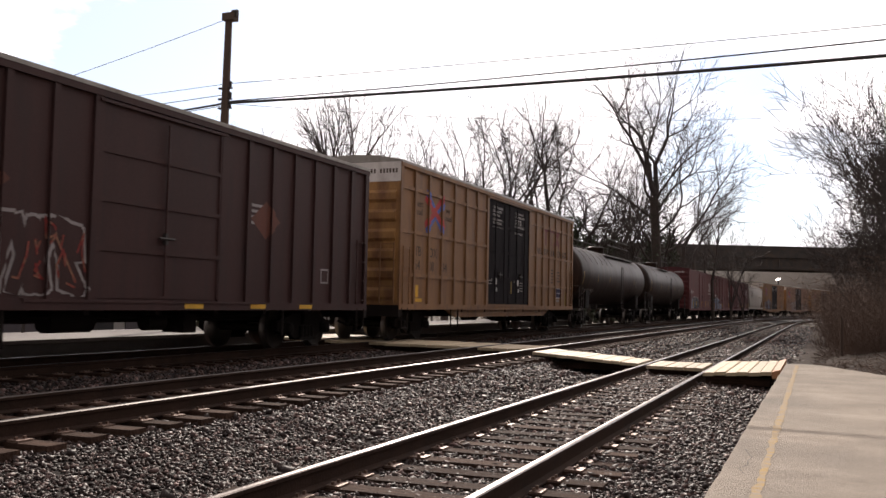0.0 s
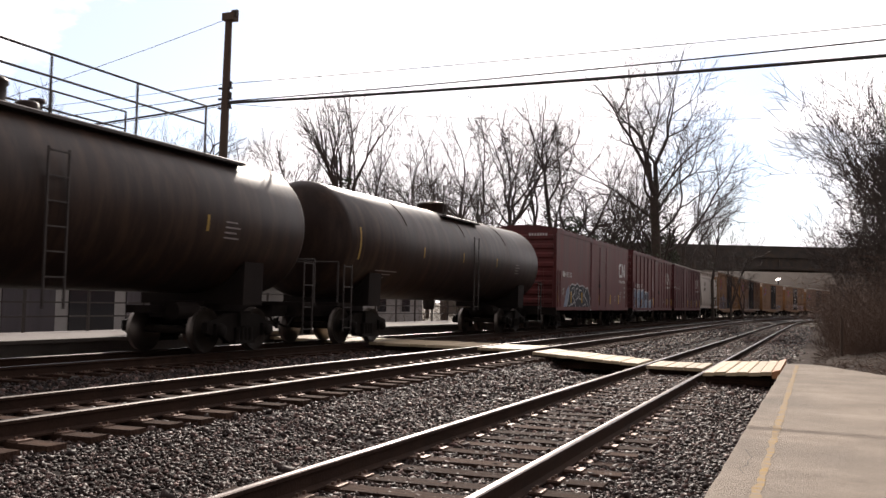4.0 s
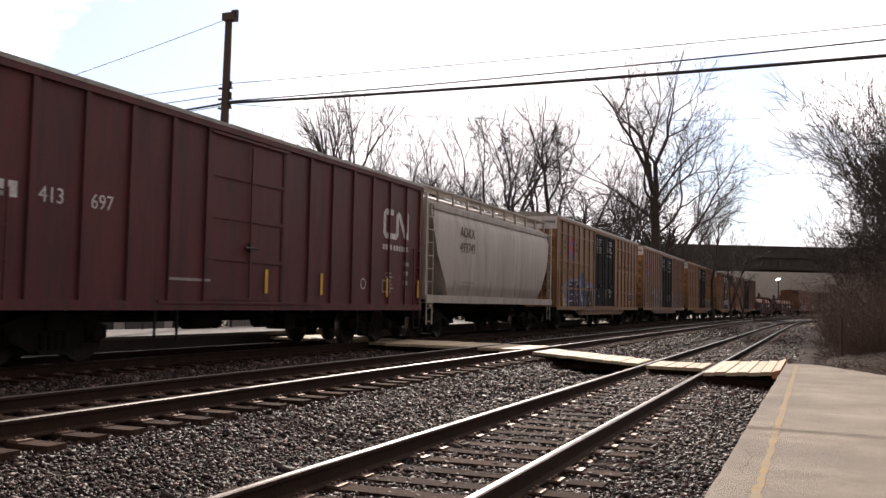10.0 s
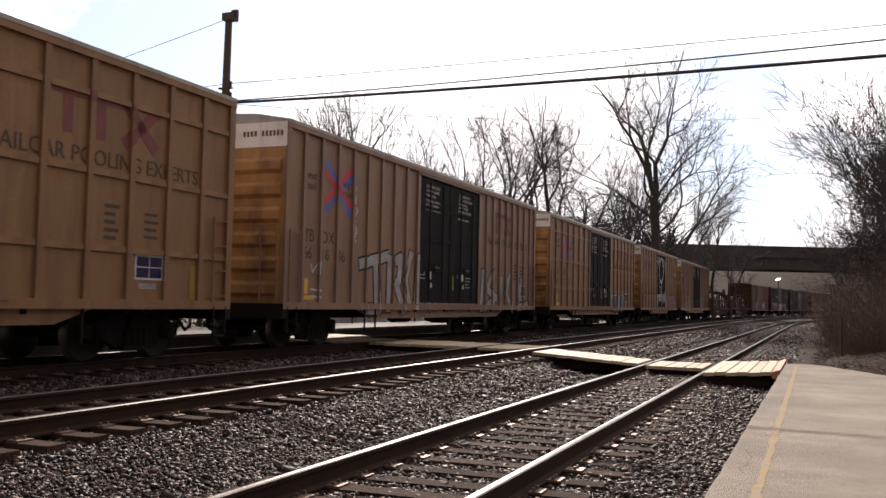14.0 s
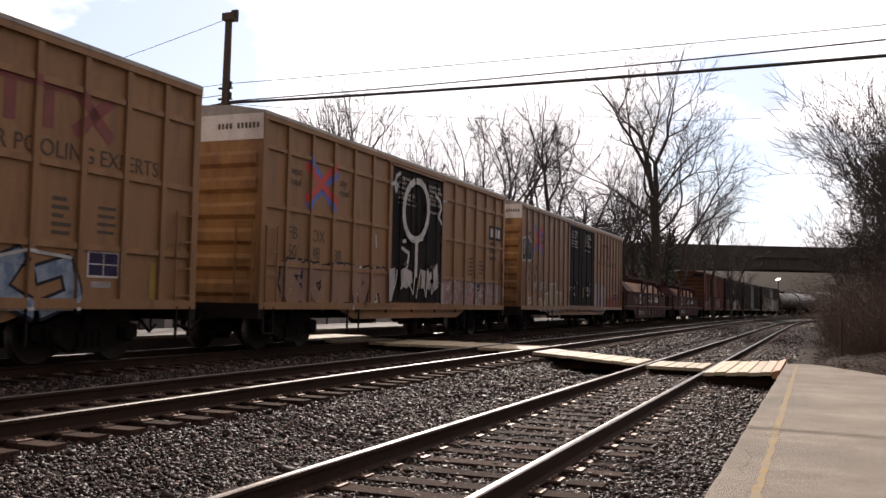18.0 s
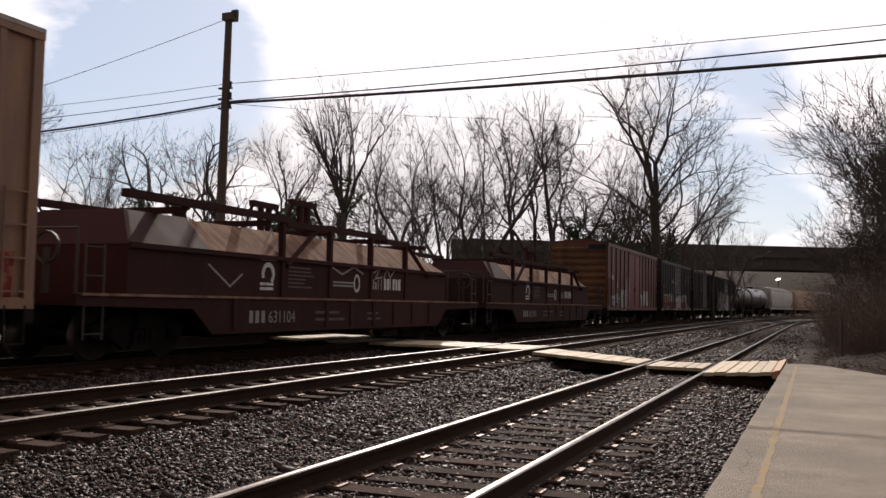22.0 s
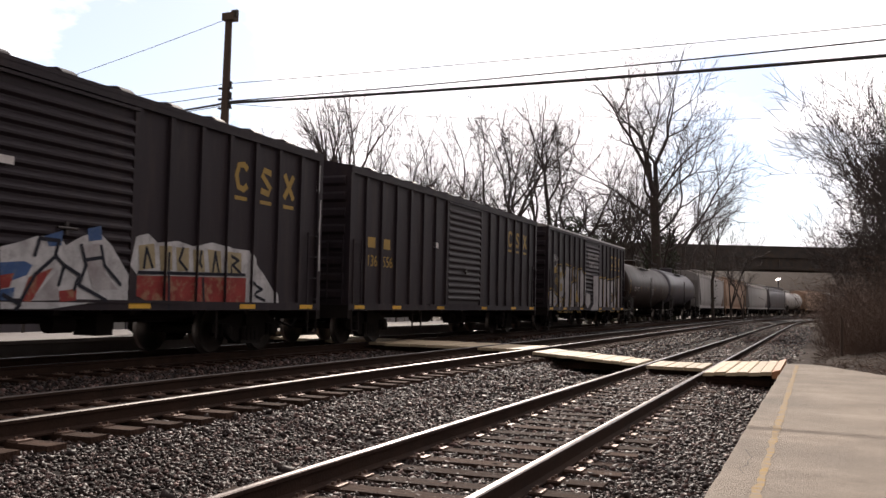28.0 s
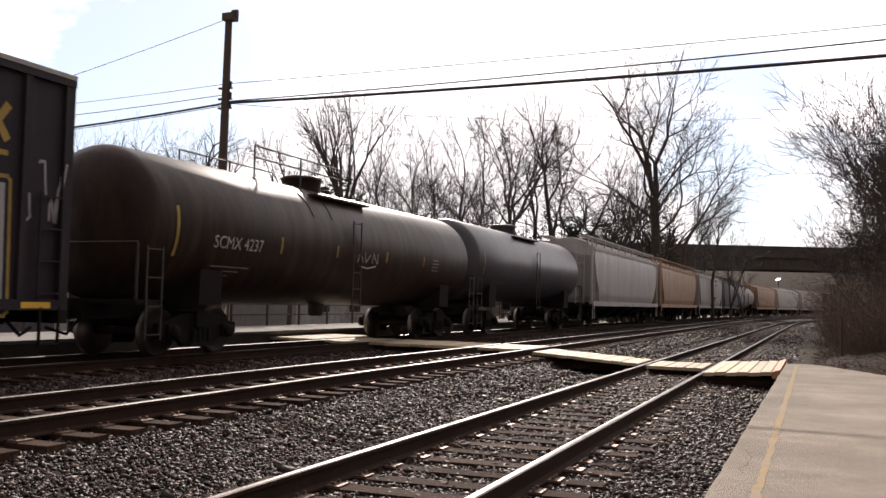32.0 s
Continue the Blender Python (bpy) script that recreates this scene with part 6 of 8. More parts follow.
def tank_car(label, lead, length, r, zc, material, seed, dome, rails, number="", bands=(), truck_in=2.2, cap_r=0.55, drop=0.7, strips=((0.95, -20, 12), (5.0, -10, 2), (8.2, -10, 2), (11.5, -10, 2)), rail_h=0.72, shelf=None):
    """Cylindrical shell with dished ends, walkway and dome; dome: metres from the leading end."""
    root, half = start_car("tank_car", label, "tank car", lead, length, truck_in)
    prof = [(-half + cap_r * (1 - math.sin(radians(a))), max(0.01, r * math.cos(radians(a)))) for a in (90, 75, 60, 45, 30, 15, 0)]
    body = prof + [(-half * 0.5, r), (0, r), (half * 0.5, r)] + [(-a, b) for a, b in reversed(prof)]
    part("shell", Shape().lathe(body, "y", 40, (0, 0, zc)), material, root)
    for y in bands:
        sh = Shape()
        arc = [radians(q) for q in range(24, 73, 6)]
        vs = [((r + e) * math.cos(q), y - half + f, zc + (r + e) * math.sin(q)) for q in arc for f, e in ((-0.028, -0.01), (-0.018, 0.014), (0.018, 0.014), (0.028, -0.01))]
        sh.add(vs, [(4 * k + j, 4 * k + j + 1, 4 * k + j + 5, 4 * k + j + 4) for k in range(len(arc) - 1) for j in range(3)], 0, True)
        part("weld_band", sh, M["tank_dust"], root)
    dy = dome - half
    d = part("dome", Shape().lathe([(0, 0.5), (0.28, 0.5), (0.3, 0.53), (0.36, 0.53), (0.4, 0.45), (0.42, 0.01)], "z", 20, (0, dy, zc + r - 0.08)), material, root, "round valve housing")
    part("hatch", Shape().lathe([(0, 0.2), (0.12, 0.2), (0.16, 0.16), (0.18, 0.01)], "z", 12, (0.1, dy + 1.0, zc + r - 0.06)), material, root)
    part("valve", Shape().lathe([(0, 0.09), (0.22, 0.09), (0.24, 0.14), (0.3, 0.14), (0.32, 0.01)], "z", 10, (-0.15, dy + 1.45, zc + r - 0.05)), M["iron"], root)
    walk_y0, walk_y1 = rails[0] - half, rails[1] - half
    for sd in (-1, 1):
        w0, w1 = (walk_y0, walk_y1) if shelf is None else (shelf[0] - half, shelf[1] - half)
        part("walkway", Shape().box(*sorted((sd * 0.55, sd * 1.1)), w0, w1, zc + r - 0.3, zc + r - 0.25), M["iron"], root, "steel grating walkway")
        rl = Shape()
        ys = np.linspace(walk_y0, walk_y1, max(3, int((walk_y1 - walk_y0) / 1.6) + 1))
        if rails[2] or sd == 1:
            for y in ys:
                rl.tube([(sd * 1.0, y, zc + r - 0.25), (sd * 1.0, y, zc + r + rail_h)], 0.022, 6)
            for z in (rail_h, rail_h * 0.5):
                rl.tube([(sd * 1.0, ys[0], zc + r + z), (sd * 1.0, ys[-1], zc + r + z)], 0.02, 6)
            part("handrail", rl, M["iron"], root)
    ladder(root, r + 0.03, dy + 0.3, 1.0, zc + r * 0.4, 0.42, M["iron"])
    # saddles and draft sill
    for sd in (-1, 1):
        sh = Shape().prism([(-1.3, 0.98), (1.3, 0.98), (1.32, zc - r * 0.55), (r * 0.6, zc - r * 0.82), (-r * 0.6, zc - r * 0.82), (-1.32, zc - r * 0.55)], sd * (half - truck_in) - 0.35, sd * (half - truck_in) + 0.35, "y")
        part("saddle", sh, M["under"], root)
        part("draft_sill", Shape().box(-0.35, 0.35, *sorted((sd * (half - truck_in - 1.2), sd * (half + 0.15))), 0.7, 1.05), M["under"], root)
        part("end_platform", Shape().box(-1.5, 1.5, *sorted((sd * (half - 0.55), sd * (half + 0.12))), 0.98, 1.06), M["under"], root)
        eh = Shape()
        for x in (-1.45, 1.45):
            eh.tube([(x, sd * (half + 0.08), 1.06), (x, sd * (half + 0.08), 2.05)], 0.025, 6)
        eh.tube([(-1.45, sd * (half + 0.08), 2.05), (1.45, sd * (half + 0.08), 2.05)], 0.025, 6)
        part("end_rail", eh, M["iron"], root)
        ladder(root, 1.5, sd * (half - 0.3), 0.45, 1.95, 0.4, M["iron"])
    part("outlet", Shape().lathe([(-0.3, 0.16), (-0.25, 0.2), (0.0, 0.22), (0.25, 0.12)], "z", 10, (0, 0.3, zc - r)), M["iron"], root)
    part("brake_gear", Shape().tube([(0.6, half - 3.9, 0.85), (0.6, half - 3.2, 0.85)], 0.17, 10).box(-0.1, 0.1, half - 4.4, half - 3.0, 0.8, 0.95), M["under"], root)
    # curved marks follow the shell
    def onshell(y, w, a0, a1, material2, name="stencil", lab="", lift=0.006):
        sh = Shape()
        k = 5
        pts = []
        for i in range(k + 1):
            a = radians(a0 + (a1 - a0) * i / k)
            pts += [((r + lift) * math.cos(a), y - half, zc + (r + lift) * math.sin(a)), ((r + lift) * math.cos(a), y - half + w, zc + (r + lift) * math.sin(a))]
        sh.add(pts, [(2 * i, 2 * i + 1, 2 * i + 3, 2 * i + 2) for i in range(k)])
        return part(name, sh, material2, root, lab)
    for y, a0, a1 in strips:
        if y < length - 1:
            onshell(y, 0.08, a0, a1, M["dim_yellow"], "reflector", "upright yellow reflective strip")
    if number:
        me = text_mesh(number, 0.24)
        me.materials.append(M["white"])
        for v in me.vertices:
            a = math.asin(max(-1, min(1, (v.co.z - drop) / r)))
            v.co.x = math.cos(a) * (r + 0.03)
            v.co.z = math.sin(a) * (r + 0.03)
        tagged(part("lettering", me, None, root, at=pose(0, -half + (2.05 if drop < 0.6 else 1.6), zc)), kind="stuff")
    for i in range(3):
        onshell(2.2, 1.3 - 0.3 * i, -30 - i * 4, -29 - i * 4, M["dim_white"], "stencil", "small pale data lines")
    for k in range(4):
        onshell(length - 3.5, 0.4 + 0.1 * (k % 2), -4 - 4 * k, -2.8 - 4 * k, M["dim_white"], "stencil", "small pale data lines")
    return root, half, onshell


def hopper_car(label, lead, length, top, material, seed, number="", bays=3, end_in=1.5):
    root, half = start_car("covered_hopper", label, "hopper car", lead, length, 1.9)
    hw, z0, ze = 1.55, 1.28, top - 0.55
    # curved-side body whose ends slope inward below
    sec = [(0.55, top - 0.1), (1.1, top - 0.28), (1.42, ze), (hw, ze - 0.45), (hw + 0.02, 2.6), (hw, 1.75), (hw - 0.08, z0)]
    ring = sec + [(-a, b) for a, b in reversed(sec)]
    def end_y(z):
        return half - 0.55 if z > 3.0 else half - 0.55 - (3.0 - z) * 0.85
    n = len(ring)
    vs = [(x, sd * end_y(z), z) for sd in (-1, 1) for x, z in ring]
    sh = Shape().add(vs, [(i, (i + 1) % n, n + (i + 1) % n, n + i) for i in range(n)], 0, True)
    sh.add(vs, [tuple(range(n)), tuple(range(2 * n - 1, n - 1, -1))])
    part("body", sh, material, root)
    for sd in (1, -1):
        part("top_chord", Shape().box(*sorted((sd * 1.38, sd * 1.5)), -half + 0.5, half - 0.5, ze - 0.12, ze + 0.04), material, root)
        part("side_sill", Shape().box(*sorted((sd * 1.38, sd * 1.6)), -half + 0.1, half - 0.1, z0 - 0.18, z0 + 0.06), material, root)
    # hatches and roof walk with its supports
    rw = Shape().box(0.72, 1.3, -half + 0.1, half - 0.1, top - 0.02, top + 0.04).box(-1.3, -0.72, -half + 0.1, half - 0.1, top - 0.02, top + 0.04)
    part("roof_walk", rw, material, root, "grated roof walk")
    sup = Shape().box(-0.035, 0.035, -0.04, 0.04, ze, top).mesh("walk_support", material)
    for y in np.linspace(-half + 0.3, half - 0.3, 11):
        for sd in (-1, 1):
            part("walk_support", sup, None, root, at=pose(sd * 1.235, y, 0))
    part("hatch", Shape().box(-0.3, 0.3, -half + 1.2, half - 1.2, top - 0.12, top + 0.02), material, root, "long roof hatch")
    for sd in (-1, 1):
        for sx in (-1, 1):
            part("end_post", Shape().box(*sorted((sx * 1.45, sx * 1.55)), sd * (half - 0.12) - 0.05, sd * (half - 0.12) + 0.05, z0, ze + 0.3), material, root)
            ladder(root, 1.52 if sx > 0 else -1.55, sd * (half - 0.42), 0.55, ze, 0.42, material)
        part("end_platform", Shape().box(-1.55, 1.55, *sorted((sd * (half - 1.6), sd * half)), z0 - 0.16, z0 - 0.08), M["under"], root)
        part("slope_brace", Shape().box(-0.08, 0.08, sd * (half - 0.9) - 0.05, sd * (half - 0.9) + 0.05, z0 - 0.1, 2.9), material, root)
        part("draft_sill", Shape().box(-0.3, 0.3, *sorted((sd * (half - 3.2), sd * (half + 0.1))), 0.72, 1.12), M["under"], root)
        ladder(root, 0.9, sd * (half - 0.05), z0, ze, 0.42, material, "x")
    for i in range(bays):
        y = (i - (bays - 1) / 2) * (length - 5.6) / bays
        w = (length - 5.6) / bays * 0.47
        vs = [(sx * 1.45, y + sy * w, z0) for sx in (-1, 1) for sy in (-1, 1)] + [(sx * 0.35, y + sy * 0.3, 0.5) for sx in (-1, 1) for sy in (-1, 1)]
        part("discharge_bay", Shape().add(vs, [(0, 1, 5, 4), (2, 6, 7, 3), (0, 4, 6, 2), (1, 3, 7, 5), (4, 5, 7, 6)]), M["under"], root, "sloping discharge hopper")
        part("outlet_gate", Shape().box(-0.42, 0.42, y - 0.36, y + 0.36, 0.4, 0.52), M["under"], root)
    side = Side(hw + 0.015, 0, [])
    if number:
        for k, t in enumerate(number):
            words(root, side, t, -half + 2.75, 2.75 - k * 0.42, 0.33, M["dark_mark"])
        words(root, side, "AOKX", -half + 2.75, 3.25, 0.33, M["dark_mark"])
    bars(root, side, -half + 3.0, 1.75, 1.2, 2, 0.12, 0.05, M["dim_white"], seed)
    for y in (0.7, length * 0.3, length * 0.5, length * 0.72):
        patch(root, side, rect(y - half + 1.6, 1.4, 0.09, 0.45), M["dim_white"], "reflector", "upright pale strip")
    part("coupler_ring", Shape().lathe([(-0.02, 0.09), (-0.02, 0.05), (0.02, 0.05), (0.02, 0.09), (-0.02, 0.09)], "x", 12, (1.55, -half + 0.45, z0 - 0.22)), material, root, "round towing eye")
    return root, half, side


def coil_car(label, lead, length, hood, cap, posts, emblem, seed, number):
    """Flat steel-coil car with a long hood: upright sides, sloping cover, braced frames and top rail."""
    root, half = start_car("coil_car", label, "coil car", lead, length, 2.1)
    h0, h1 = hood[0] - half, hood[1] - half
    zs, zk, zt = 1.14, 2.0, 2.64
    part("deck", Shape().box(-1.5, 1.5, -half, half, 0.95, zs), M["coil"], root)
    for sd in (-1, 1):
        part("side_sill", Shape().prism([(-half, 0.95), (-half, zs), (half, zs), (half, 0.95), (half - 2.9, 0.9), (half - 3.5, 0.42), (-half + 3.5, 0.42), (-half + 2.9, 0.9)], sd * 1.52 - 0.05, sd * 1.52 + 0.05, "x"), M["coil"], root)
    # lower sides of the hood
    base = Shape()
    o = 1.5
    base.prism([(-o, zs), (o, zs), (o, zk), (-o, zk)], h0 - 0.5, h1 + 0.5, "y")
    part("hood_side", base, M["coil"], root, "maroon upright side of the hood")
    i = 0.75
    vs = [(-o, h0 - 0.5, zk), (o, h0 - 0.5, zk), (o, h1 + 0.5, zk), (-o, h1 + 0.5, zk), (-i, h0 + 0.3, zt), (i, h0 + 0.3, zt), (i, h1 - 0.5, zt), (-i, h1 - 0.5, zt)]
    part("cover", Shape().add(vs, [(0, 1, 5, 4), (1, 2, 6, 5), (2, 3, 7, 6), (3, 0, 4, 7), (4, 5, 6, 7)]), [M["cover"]], root, "rusty tan sloping cover")
    part("hood_end", Shape().add([(-o, h0 - 0.52, zk), (o, h0 - 0.52, zk), (0.95, h0 - 0.05, zt + 0.02), (-0.95, h0 - 0.05, zt + 0.02), (-o, h0 - 0.42, zk), (o, h0 - 0.42, zk), (0.95, h0 + 0.06, zt + 0.02), (-0.95, h0 + 0.06, zt + 0.02)], [(0, 1, 2, 3), (4, 7, 6, 5), (0, 4, 5, 1), (1, 5, 6, 2), (2, 6, 7, 3), (3, 7, 4, 0)]), M["coil"], root, "dark sloping hood end")
    g = 0.03
    u = [(-o - g, h0 - 0.5, zk), (o + g, h0 - 0.5, zk), (o + g, h0 + cap - 0.2, zk), (-o - g, h0 + cap - 0.2, zk), (-i - g, h0 + 0.2, zt + g), (i + g, h0 + 0.2, zt + g), (i + g, h0 + cap, zt + g), (-i - g, h0 + cap, zt + g)]
    part("end_cap", Shape().add(u, [(0, 1, 5, 4), (1, 2, 6, 5), (4, 5, 6, 7), (3, 0, 4, 7), (2, 3, 7, 6)]), M["coil"], root, "dark maroon end cap of the hood")
    for sd in (-1, 1):
        ys = [u - half for u in posts]
        for y in ys:
            part("hood_post", Shape().box(*sorted((sd * 1.42, sd * 1.54)), y - 0.06, y + 0.06, zs, zt + 0.12), M["coil"], root)
        for a, b in ((ys[0] + 0.15, ys[0] + 1.5), (ys[-1] + 1.5, ys[-1] + 0.05)):
            part("brace", Shape().tube([(sd * 1.52, a, zk - 0.15), (sd * 1.48, b, zt + 0.1)], 0.075, 4), M["coil"], root)
        for a, b, zz in ((h0 - 0.6, posts[0] - half + 0.1, zt + 0.22), (posts[0] - half + 0.1, -1.2, zt + 0.13), (-1.2, 2.0, zt + 0.17), (2.0, posts[-1] - half + 0.2, zt + 0.08)):
            part("top_rail", Shape().box(*sorted((sd * 1.38, sd * 1.54)), a, b, zz - 0.07, zz + 0.07), M["coil"], root)
        part("hood_rail", Shape().box(*sorted((sd * 1.5, sd * 1.56)), h0 - 0.5, h1 + 0.5, zk - 0.06, zk + 0.03), M["coil"], root)
        part("lift_bracket", Shape().box(*sorted((sd * 0.5, sd * 0.62)), -0.95, -0.83, zt, zt + 0.8).box(*sorted((sd * 0.5, sd * 0.62)), -0.6, -0.48, zt, zt + 0.8).box(*sorted((sd * 0.48, sd * 0.64)), -1.3, -0.2, zt + 0.74, zt + 0.88).tube([(sd * 0.56, -0.25, zt + 0.8), (sd * 0.56, 0.4, zt + 0.1)], 0.06, 4).tube([(sd * 0.56, -1.25, zt + 0.8), (sd * 0.56, -1.6, zt + 0.1)], 0.06, 4), M["coil"], root, "arched lifting bracket")
    for y in np.linspace(h0 + 1, h1 - 1, 5):
        part("cross_bar", Shape().box(-1.45, 1.45, y - 0.06, y + 0.06, zt + 0.02, zt + 0.14), M["coil"], root)
    for sd in (-1, 1):
        er = Shape()
        for x in (-1.4, -0.5, 0.5, 1.4):
            er.tube([(x, sd * (half - 0.15), zs), (x, sd * (half - 0.15), zs + 1.05)], 0.025, 6)
        er.tube([(-1.4, sd * (half - 0.15), zs + 1.05), (1.4, sd * (half - 0.15), zs + 1.05)], 0.025, 6)
        part("end_rail", er, M["iron"], root)
        ladder(root, 1.52, sd * (half - 0.4), 0.5, 1.9, 0.42, M["iron"])
    part("brake_wheel", Shape().lathe([(-0.02, 0.27), (0.02, 0.28), (0.02, 0.24), (-0.02, 0.23), (-0.02, 0.27)], "y", 16, (0.6, -half + 0.3, zs + 0.75)).box(0.57, 0.63, -half + 0.25, -half + 0.35, zs, zs + 0.75), M["iron"], root)
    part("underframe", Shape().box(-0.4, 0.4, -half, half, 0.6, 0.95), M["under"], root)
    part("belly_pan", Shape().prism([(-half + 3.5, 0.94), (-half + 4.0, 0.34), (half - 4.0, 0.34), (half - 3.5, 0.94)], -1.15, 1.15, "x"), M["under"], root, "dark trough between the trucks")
    for sd in (-1, 1):
        part("deck_lip", Shape().box(*sorted((sd * 1.5, sd * 1.6)), -half + 0.1, half - 0.1, zs - 0.03, zs + 0.015), M["cover"], root, "worn bright edge of the deck")
        for y in np.linspace(-half + 4.2, half - 4.2, 9):
            if 1.8 < y - (emblem - half) < 4.4:
                continue
            part("stake_pocket", Shape().box(*sorted((sd * 1.55, sd * 1.6)), y - 0.07, y + 0.07, 0.5, zs - 0.04), M["coil"], root)
    side = Side(1.505, 0, [])
    e0 = emblem - half
    sh = Shape()
    strip(sh, side, [(e0 + 2.7 + 0.2 * math.cos(f), 1.64 + 0.2 * math.sin(f)) for f in np.linspace(-0.9, 3.6, 12)], 0.1, 0.005)
    for z in (1.3, 1.4):
        patch(root, side, rect(e0 + 2.4, z, 0.5, 0.06), M["white"], "emblem", "white emblem bars", 0.008)
    part("emblem", sh, M["white"], root, "white bent-band emblem")
    bars(root, side, e0 + 2.4, 1.92, 0.7, 1, 0.1, 0.07, M["dim_white"], seed)
    bars(root, side, e0 + 3.5, 1.8, 1.1, 6, 0.085, 0.035, M["coil_mark"], seed)
    for z in (1.45, 1.53):
        patch(root, side, rect(e0 + 5.5, z, 1.05, 0.045), M["dim_white"], "emblem", "white emblem lines")
    sh = Shape()
    strip(sh, side, [(e0 + 6.72 + 0.14 * math.cos(f), 1.55 + 0.2 * math.sin(f)) for f in np.linspace(0, math.tau, 13)], 0.07, 0.006)
    part("emblem", sh, M["white"], root, "white looped emblem")
    for k, (ww, hh) in enumerate(((0.14, 0.26), (0.12, 0.19), (0.05, 0.25), (0.05, 0.28), (0.13, 0.3), (0.14, 0.3), (0.06, 0.3), (0.12, 0.3), (0.12, 0.3), (0.14, 0.3))):
        patch(root, side, rect(e0 + 7.55 + k * 0.18, 1.42, ww, hh), M["dim_white" if k < 4 else "white"], "emblem", "row of white emblem blocks")
    sill = Side(1.572, 0, [])
    for k in range(3):
        patch(root, sill, rect(e0 + 1.95 + k * 0.22, 0.62, 0.13, 0.25), M["dim_white"], "stencil", "pale stencilled block")
    words(root, sill, number, e0 + 2.65, 0.62, 0.25, M["dim_white"])
    bars(root, sill, e0 + 4.6, 0.8, 1.6, 2, 0.16, 0.06, M["coil_mark"], seed + 3)
    bars(root, sill, e0 + 7.2, 0.78, 0.9, 2, 0.14, 0.05, M["coil_mark"], seed + 4)
    if seed == 1:
        lines(root, side, half, [[(5.2, 2.1), (5.5, 2.6), (5.8, 2.15)], [(3.4, 1.75), (4.1, 1.35), (4.5, 1.6)], [(10.4, 1.85), (10.8, 2.0), (10.5, 1.7), (10.9, 1.75)], [(11.0, 1.7), (11.2, 2.0), (11.4, 1.75), (11.7, 2.0)], [(8.2, 1.9), (8.7, 1.75), (9.3, 1.95), (9.8, 1.8)]], M["dim_white"], 0.045, 0.006, "thin white scrawl")
    return root, half, side


